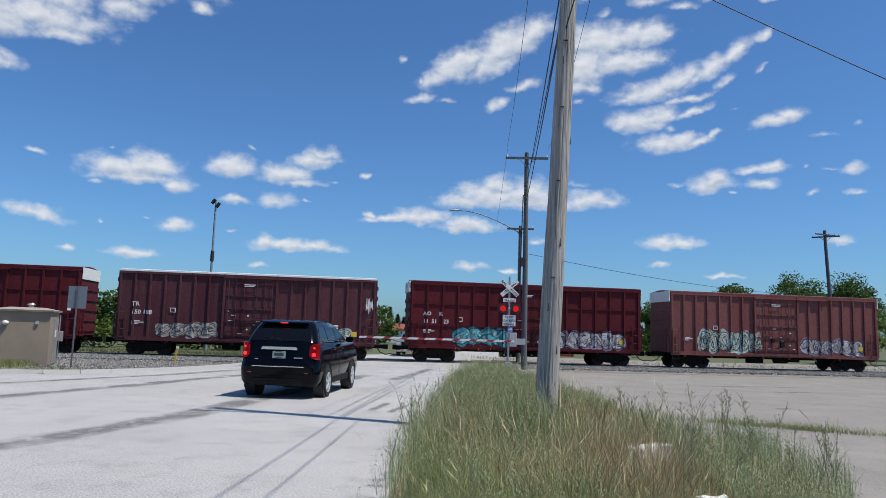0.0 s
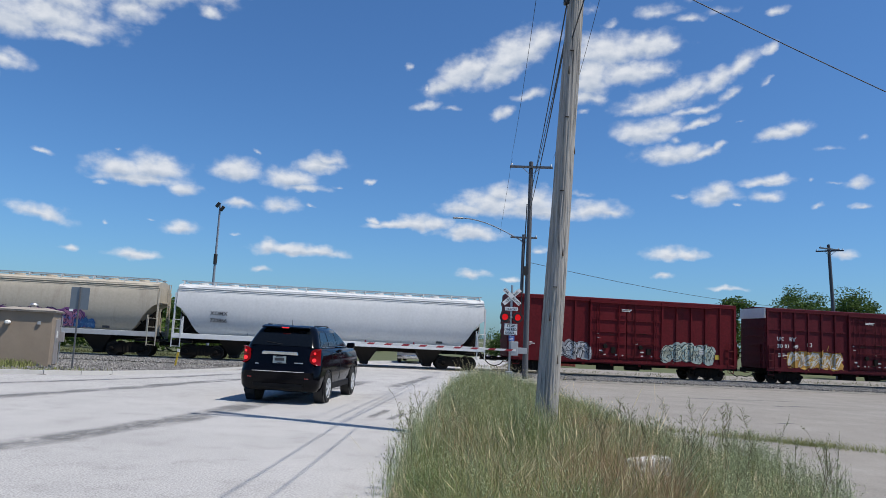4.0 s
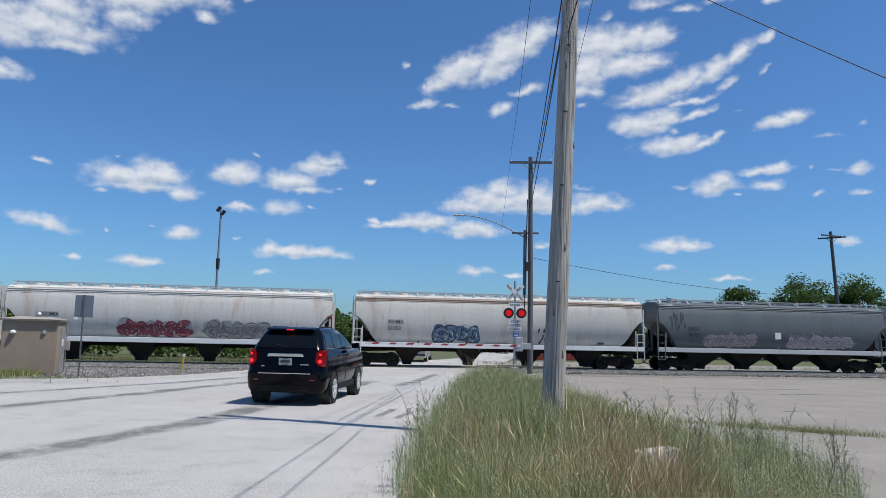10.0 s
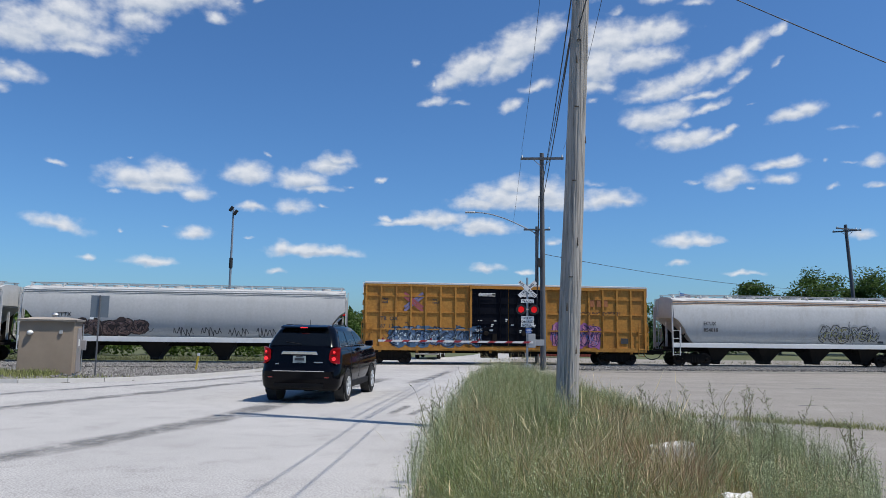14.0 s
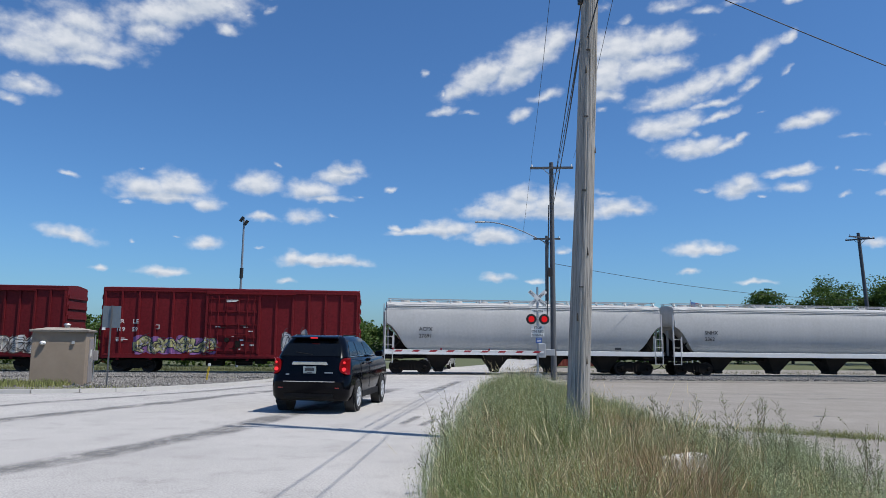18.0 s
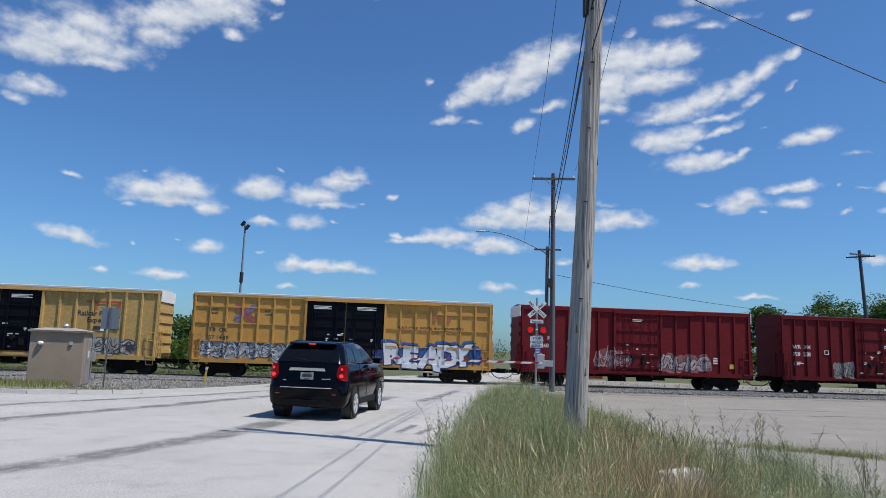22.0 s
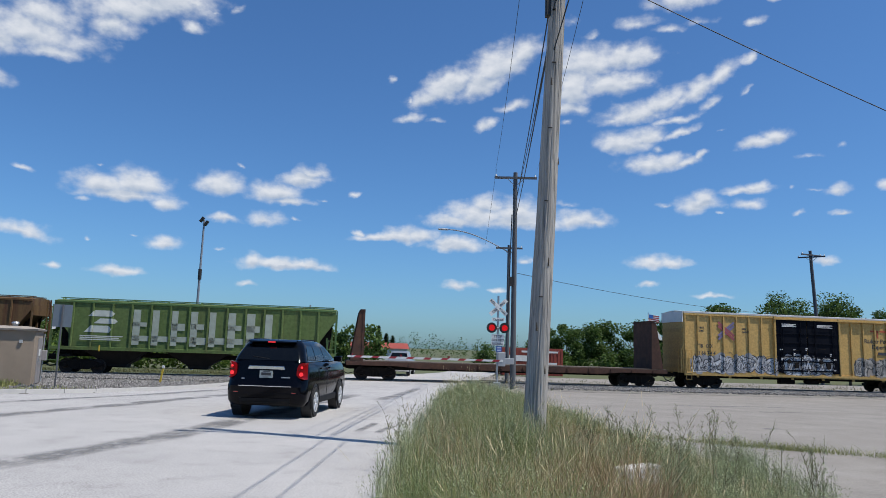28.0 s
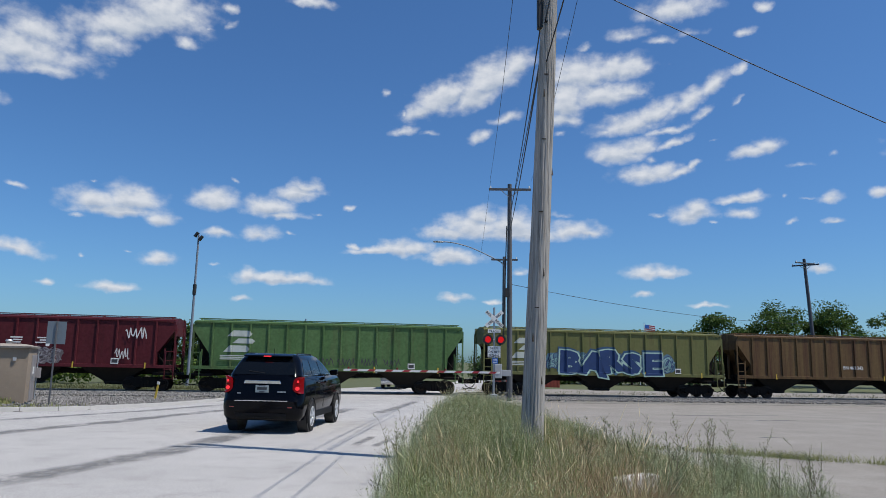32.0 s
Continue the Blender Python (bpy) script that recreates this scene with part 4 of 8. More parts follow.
def bar_sign(parent, x, z, w, h, text, size, rows, y=-0.05, ry=0, plate="white", letter="blackletter"):
    s = part("sign", Build().box(0, 0, 0, w, 0.008, h), M[plate], parent, m=pose(x, y, z, 0, ry, 0))
    for i, row in enumerate(rows):
        part("lettering", letters(row, size, align="CENTER"), M[letter], s, m=pose(0, -0.007, h / 2 - (i + 0.85) * h / len(rows), 0, 0, 0))
    return s


def signal(name, m, gate, label):
    s = thing(name, label, "railway signal", m)
    part("mast", Build().tube((0, 0, -0.7), (0, 0, 4.75), 0.06, 0.06, 12), M["steel"], s, smooth=True)
    part("base", Build().box(0, 0, -0.3, 0.4, 0.4, 0.5), M["steel"], s, bevel=0.03)
    for a, rows, y in ((42, "CROSSING", -0.085), (-42, "RAILROAD", -0.10)):
        blade = part("crossbuck_blade", Build().box(0, 0, 0, 1.25, 0.01, 0.23), M["white"], s, m=pose(0, y, 4.1, 0, -a if a > 0 else -a, 0), label="white crossbuck blade with black letters")
        part("lettering", letters(rows if a > 0 else "RAIL      ROAD", 0.185, align="CENTER"), M["blackletter"], blade, m=pose(0, -0.008, -0.065))
    bar_sign(s, 0, 3.42, 0.72, 0.2, "", 0.16, ["TRACKS"], y=-0.075)
    part("light_arm", Build().tube((-0.42, -0.06, 2.95), (0.42, -0.06, 2.95), 0.035), M["steel"], s)
    for x in (-0.36, 0.36):
        disc = part("light_hood", Build().tube((x, -0.10, 2.95), (x, -0.13, 2.95), 0.29, 0.29, 24), M["black"], s, "round black backing disc")
        part("visor", Build().loft([[(x + 0.185 * math.cos(q), yy, 2.95 + 0.185 * math.sin(q)) for q in [math.pi * (-0.1 + 1.2 * i / 12) for i in range(13)]] for yy in (-0.13, -0.36)], closed=False), M["black"], disc)
        part("lens", Build().tube((x, -0.125, 2.95), (x, -0.16, 2.95), 0.18, 0.14, 20), M["flash"], disc, "glowing red signal lens")
    bar_sign(s, 0, 2.28, 0.72, 0.62, "", 0.19, ["STOP", "ON RED", "SIGNAL"], y=-0.08)
    part("number_plate", Build().box(0.06, -0.08, 1.78, 0.32, 0.01, 0.3), M["blue"], s, "small blue notice")
    for i in range(3):
        part("text_bar", Build().box(0.06, -0.088, 1.86 - 0.08 * i, 0.22, 0.004, 0.03), M["white"], s)
    part("gate_box", Build().box(0.22, 0.05, 1.22, 0.42, 0.55, 0.78), M["greypaint"], s, "grey gate motor housing", bevel=0.03)
    part("counterweight", Build().box(0.62, -0.18, 1.12, 0.6, 0.06, 0.34), M["greypaint"], s, bevel=0.02)
    if gate:
        g = part("gate_arm", Build().box(-gate / 2 + 0.3, -0.22, 1.13, gate, 0.05, 0.11), M["whiteletter"], s, "white boom with red stripes")
        n = int(gate / 0.9)
        for i in range(n):
            x = 0.1 - gate + 0.3 + (i + 0.5) * gate / n
            part("stripe", Build().extrude([(x - 0.25, 1.074), (x + 0.12, 1.074), (x + 0.25, 1.186), (x - 0.12, 1.186)], -0.249, -0.245, "y"), M["redpaint"], g)
        for k in (0.35, 0.66, 0.97):
            part("boom_light", Build().tube((0.3 - gate * k, -0.22, 1.185), (0.3 - gate * k, -0.22, 1.30), 0.05, 0.04), M["lens"], g)
    return s


signal("crossing_signal", pose(3.68, 40.0, -0.01, 0, 0, 2), 8.6, "crossing signal with crossbuck, two red lamps and a lowered striped gate")
signal("crossing_signal", pose(-9.65, 56.0, 0.02, 0, 0, 4), 0, "crossing signal with crossbuck and red lamps beyond the track")


# ---- the corner with the booth ----
def booth():
    b = thing("equipment_booth", "tan stucco equipment booth with a low flat roof beside the track", "booth", pose(-18.05, 31.0, -0.32, 0, 0, 20))
    w, d, h = 2.1, 2.1, 2.2
    part("wall", Build().box(0, 0, h / 2 - 0.2, w, d, h + 0.4), M["boothwall"], b, bevel=0.02)
    rings = [[(-w / 2 - 0.08, -d / 2 - 0.14, h), (w / 2 + 0.08, -d / 2 - 0.14, h), (w / 2 + 0.08, d / 2 + 0.14, h), (-w / 2 - 0.08, d / 2 + 0.14, h)],
             [(-w / 2 - 0.10, -d / 2 - 0.16, h + 0.08), (w / 2 + 0.10, -d / 2 - 0.16, h + 0.08), (w / 2 + 0.10, d / 2 + 0.16, h + 0.08), (-w / 2 - 0.10, d / 2 + 0.16, h + 0.08)],
             [(-0.6, -d / 2 + 0.5, h + 0.19), (0.6, -d / 2 + 0.5, h + 0.19), (0.6, d / 2 - 0.5, h + 0.19), (-0.6, d / 2 - 0.5, h + 0.19)]]
    part("roof", Build().loft(rings), M["boothroof"], b)
    part("vent", Build().tube((0.1, -0.1, h + 0.15), (0.1, -0.1, h + 0.30), 0.09, 0.12, 12).tube((0.1, -0.1, h + 0.30), (0.1, -0.1, h + 0.38), 0.17, 0.1, 12), M["steel"], b, "round metal roof vent")
    part("wall_lamp", Build().loft([[(-0.62 + r * math.cos(q), -d / 2 - 0.02 - yy, 1.72 + r * 0.8 * math.sin(q)) for q in [2 * math.pi * i / 12 for i in range(12)]] for yy, r in ((0, 0.12), (0.08, 0.12), (0.17, 0.05))]), M["white"], b, "white dome wall lamp", smooth=True)
    part("junction_box", Build().box(0.55, -d / 2 - 0.04, 1.75, 0.12, 0.08, 0.14), M["greypaint"], b)
    door = part("door", Build().box(w / 2 + 0.02, 0.25, 0.95, 0.05, 1.0, 1.95), M["boothdoor"], b, "grey metal side door", bevel=0.01)
    part("handle", Build().box(w / 2 + 0.08, -0.15, 0.98, 0.06, 0.05, 0.16), M["steel"], door)
    part("notice", Build().box(w / 2 + 0.05, 0.1, 1.28, 0.012, 0.3, 0.3), M["white"], door)
    part("meter_box", Build().box(w / 2 + 0.12, 0.92, 1.15, 0.2, 0.3, 0.45), M["boothdoor"], b, bevel=0.02)
    part("downpipe", Build().tube((w / 2 + 0.06, 0.95, 0), (w / 2 + 0.06, 0.95, 2.1), 0.03), M["steel"], b)


booth()
sp = thing("road_sign", "back of a grey metal road sign on a thin steel post", "road sign", pose(-15.25, 29.55, -0.30, 0, 0, 12))
part("post", Build().box(0, 0, 1.45, 0.055, 0.05, 3.7), M["polegrey"], sp)
part("plate", Build().box(0, 0.04, 2.83, 0.72, 0.012, 0.92), M["signback"], sp, "plain grey back of a sign plate", bevel=0.005)
part("tag", Build().box(-0.28, 0.02, 2.33, 0.14, 0.012, 0.1), M["white"], sp)
yp = thing("marker_post", "small leaning yellow marker post with a white top", "marker post", pose(-14.15, 38.0, -0.42, 0, 8, 0))
part("post", Build().box(0, 0, 0.18, 0.09, 0.06, 0.95), M["yellowpaint"], yp)
part("cap", Build().box(0, 0, 0.7, 0.12, 0.08, 0.14), M["white"], yp, "white cap")


# ---- the train ----
def wheel_mesh():
    b = Build()
    prof = [(0.08, -0.10), (0.08, -0.06), (0.30, -0.02), (0.36, -0.06), (0.42, -0.06), (0.42, 0.05), (0.455, 0.06), (0.455, 0.09), (0.36, 0.09), (0.30, 0.03), (0.08, 0.08)]
    rings = [[(r * math.cos(a), y, r * math.sin(a)) for r, y in prof] for a in [2 * math.pi * i / 20 for i in range(21)]]
    return b.loft(rings, closed=True, caps=False).mesh("wheel", True)


def truck_meshes():
    side = Build()
    outline = [(-1.22, 0.42), (-1.22, 0.58), (-0.95, 0.66), (-0.5, 0.80), (0.5, 0.80), (0.95, 0.66), (1.22, 0.58), (1.22, 0.42), (0.98, 0.36), (0.78, 0.42), (0.45, 0.22), (-0.45, 0.22), (-0.78, 0.42), (-0.98, 0.36)]
    side.extrude(outline, -0.06, 0.06, "y")
    spring = Build()
    spring.tube((0, 0, 0.28), (0, 0, 0.62), 0.09, 0.09, 10)
    mid = Build().box(0, 0, 0.62, 0.4, 2.1, 0.28).tube((-0.88, -0.75, 0.44), (-0.88, 0.75, 0.44), 0.08).tube((0.88, -0.75, 0.44), (0.88, 0.75, 0.44), 0.08)
    cap = Build().tube((0, -0.12, 0), (0, 0.05, 0), 0.10, 0.14, 12)
    return side.mesh("side_frame"), spring.mesh("spring"), mid.mesh("bolster"), cap.mesh("axle_cap")


WHEEL = wheel_mesh()
WHEEL.materials.append(M["wheelsteel"])
TRUCKS = truck_meshes()
for me in TRUCKS:
    me.materials.append(M["undercar"])


def add_truck(car, x):
    t = part("truck", TRUCKS[2], None, car, m=pose(x, 0, 0))
    for s in (-1, 1):
        part("side_frame", TRUCKS[0], None, t, m=pose(0, s * 1.02, 0))
        for q in (-0.2, 0, 0.2):
            part("spring", TRUCKS[1], None, t, m=pose(q, s * 1.02, 0))
        for d in (-0.88, 0.88):
            part("axle_cap", TRUCKS[3], None, t, m=pose(d, s * 1.06, 0.44, 0, 0, 0 if s < 0 else 180))
            part("wheel", WHEEL, None, t, m=pose(d, s * 0.76, 0.42, 0, 0, 0 if s < 0 else 180))


def ladder(car, x, y, z0, z1, w=0.45, material=None, name="ladder", along=True):
    b = Build()
    n = max(2, int((z1 - z0) / 0.42))
    for i in range(n + 1):
        z = z0 + (z1 - z0) * i / n
        b.tube(*(((x - w / 2, y, z), (x + w / 2, y, z)) if along else ((x, y - w / 2, z), (x, y + w / 2, z))), 0.018, 0.018, 5)
    for s in (-1, 1):
        if along:
            b.box(x + s * w / 2, y, (z0 + z1) / 2, 0.05, 0.05, z1 - z0 + 0.1)
        else:
            b.box(x, y + s * w / 2, (z0 + z1) / 2, 0.05, 0.05, z1 - z0 + 0.1)
    return part(name, b, material, car)


def coupler(car, x, s):
    b = Build().box(x + s * 0.35, 0, 0.84, 0.8, 0.22, 0.22).box(x + s * 0.80, 0.05, 0.84, 0.32, 0.34, 0.3)
    part("coupler", b, M["undercar"], car, bevel=0.03)
    hose = [(x + s * 0.2, -0.35, 0.8), (x + s * 0.45, -0.36, 0.5), (x + s * 0.8, -0.3, 0.36), (x + s * 1.1, -0.2, 0.42)]
    part("brake_hose", Build().path(hose, 0.03), M["cable"], car)


PROFILES = {}


def hug(me, car, lift):
    """Lays a painted mesh on the side of a car, in and out over its posts, doors and sill."""
    base, steps, sill = PROFILES[car.name]
    x0, x1 = min(v.co.x for v in me.vertices), max(v.co.x for v in me.vertices)
    steps = [q for q in steps if q[1] > x0 - 0.02 and q[0] < x1 + 0.02]
    mid = sum(v.co.y for v in me.vertices) / len(me.vertices)
    bm = bmesh.new()
    bm.from_mesh(me)
    cuts = [(x, 0) for a, b, _ in steps for x in (a - 0.008, a, b, b + 0.008)]
    for x, _ in cuts:
        bmesh.ops.bisect_plane(bm, geom=list(bm.verts) + list(bm.edges) + list(bm.faces), plane_co=(x, 0, 0), plane_no=(1, 0, 0), dist=0.0005)
    if sill and min(v.co.z for v in bm.verts) < sill[0]:
        for z in (sill[0], sill[0] + 0.01):
            bmesh.ops.bisect_plane(bm, geom=list(bm.verts) + list(bm.edges) + list(bm.faces), plane_co=(0, 0, z), plane_no=(0, 0, 1), dist=0.0005)
    for v in bm.verts:
        y = base
        for a, b, out in steps:
            if a - 0.002 < v.co.x < b + 0.002:
                y = out
        if sill and v.co.z < sill[0] + 0.003:
            y = min(y, sill[1])
        v.co.y = y - lift + max(-0.003, min(0.003, v.co.y - mid))
    bm.to_mesh(me)
    bm.free()
    return me


def text_on(car, x, z, text, size, face, material, shear=0.0, align="LEFT"):
    me = letters(text, size, shear=shear, align=align)
    if car.name in PROFILES:
        me.transform(pose(x, 0, z))
        return tagged(part("lettering", hug(me, car, 0.006), material, car), kind="stuff")
    return part("lettering", me, material, car, m=pose(x, face - 0.004, z))


def blob(cx, cz, w, h, rnd, n=18, jag=0.25):
    ph = rnd.random() * 6
    k = rnd.choice((2, 3, 3, 4))
    pts = []
    for i in range(n):
        a = 2 * math.pi * i / n
        r = 1 + jag * math.sin(k * a + ph) + rnd.uniform(-0.08, 0.08)
        pts.append((cx + w / 2 * r * math.cos(a) * (1 + 0.15 * abs(math.sin(2 * a))), cz + h / 2 * r * math.sin(a) * (1 + 0.15 * abs(math.sin(2 * a)))))
    return pts


PAINTS = {}


def spray(rgb):
    if rgb not in PAINTS:
        PAINTS[rgb] = surface("spray_paint", rgb, tuple(c * 0.7 for c in rgb), rough=0.6, scale=2.5, mix=0.8)
    return PAINTS[rgb]


def clamp_z(p, lo):
    return (p[0], max(p[1], lo))


def ribbon(points, widths):
    """Quads along a bent line, with a width at each point."""
    out = []
    sides = []
    for i, p in enumerate(points):
        a, c = points[max(i - 1, 0)], points[min(i + 1, len(points) - 1)]
        d = Vector((c[0] - a[0], c[1] - a[1]))
        d = d.normalized() if d.length > 1e-6 else Vector((1, 0))
        nn = Vector((-d.y, d.x)) * widths[i] / 2
        sides.append(((p[0] - nn.x, p[1] - nn.y), (p[0] + nn.x, p[1] + nn.y)))
    for (a, b), (c, d) in zip(sides[:-1], sides[1:]):
        out.append([a, c, d, b])
    return out


def graffiti(car, x0, x1, z0, z1, colours, face, seed, count=None, floor=0.95, surface_at=None):
    """Sprayed letters that nobody can read: a cloud of colour, then interlocked bent strokes with dark rims, second tones and thin lines."""
    rnd = random.Random(seed)
    ground_c, outline_c, fill_c, shine_c = [spray(c) for c in colours]
    n = count or max(3, int((x1 - x0) / 0.72))
    w, h = (x1 - x0) / n, z1 - z0
    zc = (z0 + z1) / 2
    on_side = surface_at is None and car.name in PROFILES

    def coat(name, shapes, y, material):
        b = Build()
        for o in shapes:
            o = [clamp_z(p, floor) for p in o]
            k = len(o)
            ys = [(surface_at(p[1]) if surface_at else face) - y for p in o]
            if k == 4:
                b.add([(p[0], yy, p[1]) for p, yy in zip(o, ys)], [(0, 1, 2, 3)])
                continue
            cx, cz = sum(p[0] for p in o) / k, sum(p[1] for p in o) / k
            b.add([(p[0], yy, p[1]) for p, yy in zip(o, ys)] + [(cx, (surface_at(cz) if surface_at else face) - y, cz)], [(i, (i + 1) % k, k) for i in range(k)])
        me = bpy.data.meshes.new(name)
        me.from_pydata(b.v, [], b.f)
        if on_side:
            hug(me, car, y)
        return tagged(part(name, me, material, car), kind="stuff")

    spots = [(x0 + w * (i + 0.5), zc + rnd.uniform(-0.06, 0.06) * h, w * rnd.uniform(1.1, 1.4), h * rnd.uniform(0.8, 1.0)) for i in range(n)]
    coat("graffiti", [blob(x, z + rnd.uniform(-.06, .06) * b_, a * 1.0, b_ * 0.98, rnd, jag=0.14) for x, z, a, b_ in spots], 0.006, ground_c)
    fills, lines, tones, thin = [], [], [], []
    lean = rnd.uniform(0.05, 0.3)
    for x, z, a, b_ in spots:
        th = rnd.uniform(0.20, 0.30) * min(a, b_)

        def at(u, v):
            return (x + (u + lean * v) * a, z + v * b_)
        figures = []
        kind = rnd.randrange(6)
        if kind in (0, 3):
            figures.append([at(0.36 * math.cos(q), 0.36 * math.sin(q)) for q in [math.pi * (0.25 + 1.5 * i / 11) for i in range(12)]])
        if kind in (1, 4):
            figures.append([at(0.3 * math.sin(q * 2.2), 0.40 - 0.80 * q / math.pi) for q in [math.pi * i / 11 for i in range(12)]])
        if kind in (2, 3, 5):
            figures.append([at(-0.28 + rnd.uniform(-.05, .05), -0.42 + 0.86 * i / 5) for i in range(6)])
        if kind in (2, 4):
            figures.append([at(-0.3 + 0.62 * i / 7, 0.38 - 0.7 * abs(i / 7 - 0.5)) for i in range(8)])
        if kind in (5, 0, 1):
            figures.append([at(-0.32 + 0.7 * i / 6, -0.36 + 0.16 * math.sin(i) + 0.5 * (i / 6) ** 2) for i in range(7)])
        figures.append([at(-0.45 + 0.9 * i / 6, rnd.uniform(-0.1, 0.1) + rnd.choice((-0.2, 0.12))) for i in range(7)])
        for line in figures:
            m = len(line)
            wide = [th * (0.65 + 0.5 * math.sin(math.pi * (i + 0.6) / m)) for i in range(m)]
            lines += ribbon(line, [q * 1.35 + 0.05 for q in wide])
            own = ribbon(line, wide)
            fills += own
            for q in own:
                if rnd.random() < 0.4:
                    cx, cz = sum(p[0] for p in q) / 4, sum(p[1] for p in q) / 4
                    tones.append([((p[0] + cx) / 2, (p[1] + cz) / 2) for p in q])
            if rnd.random() < 0.9:
                k0 = rnd.uniform(-0.5, 0.5) * th
                thin += ribbon([(p[0] + k0, p[1] + rnd.uniform(-.3, .3) * th) for p in line], [0.035] * m)
        # loose thin strokes over and beyond the letters
        for _ in range(4):
            p = (x + rnd.uniform(-.55, .55) * a, z + rnd.uniform(-.5, .5) * b_)
            q = (p[0] + rnd.uniform(-.45, .45) * a, p[1] + rnd.uniform(-.35, .35) * b_)
            bow = rnd.uniform(-0.14, 0.14) * b_
            line = [(p[0] + (q[0] - p[0]) * i / 5, p[1] + (q[1] - p[1]) * i / 5 + bow * math.sin(math.pi * i / 5)) for i in range(6)]
            thin += ribbon(line, [0.03] * 6)
    coat("graffiti_outline", lines, 0.009, outline_c)
    coat("graffiti_fill", fills, 0.012, fill_c)
    coat("graffiti_tone", tones, 0.015, shine_c)
    coat("graffiti_line", thin, 0.018, outline_c)


def scribble(car, x, z, w, h, face, material, seed, surface_at=None, r=0.022):
    """A thin sprayed tag."""
    rnd = random.Random(seed)
    pts = []
    n = 16
    for i in range(n + 1):
        pts.append((x + w * (i / n) + rnd.uniform(-0.04, 0.04) * w, z + h * (0.5 + 0.5 * math.sin(i * 1.9 + rnd.uniform(-0.7, 0.7)))))
    b = Build()
    for (ax, az), (bx, bz) in zip(pts[:-1], pts[1:]):
        d = Vector((bx - ax, bz - az)).normalized()
        nn = Vector((-d.y, d.x)) * r
        q = [(ax - nn.x, az - nn.y), (bx - nn.x, bz - nn.y), (bx + nn.x, bz + nn.y), (ax + nn.x, az + nn.y)]
        b.add([(p[0], (surface_at(p[1]) if surface_at else face) - 0.008, p[1]) for p in q], [(0, 1, 2, 3)])
    tagged(part("tag", b, material, car), kind="stuff")


def bars(car, x, z, rows, face, material, h=0.09):
    """Small stencilled data, too small to read."""
    for i, w in enumerate(rows):
        part("text_bar", Build().box(x + w / 2, face - 0.005, z - i * h * 1.7, w, 0.004, h), material, car)


HALF = 1.55


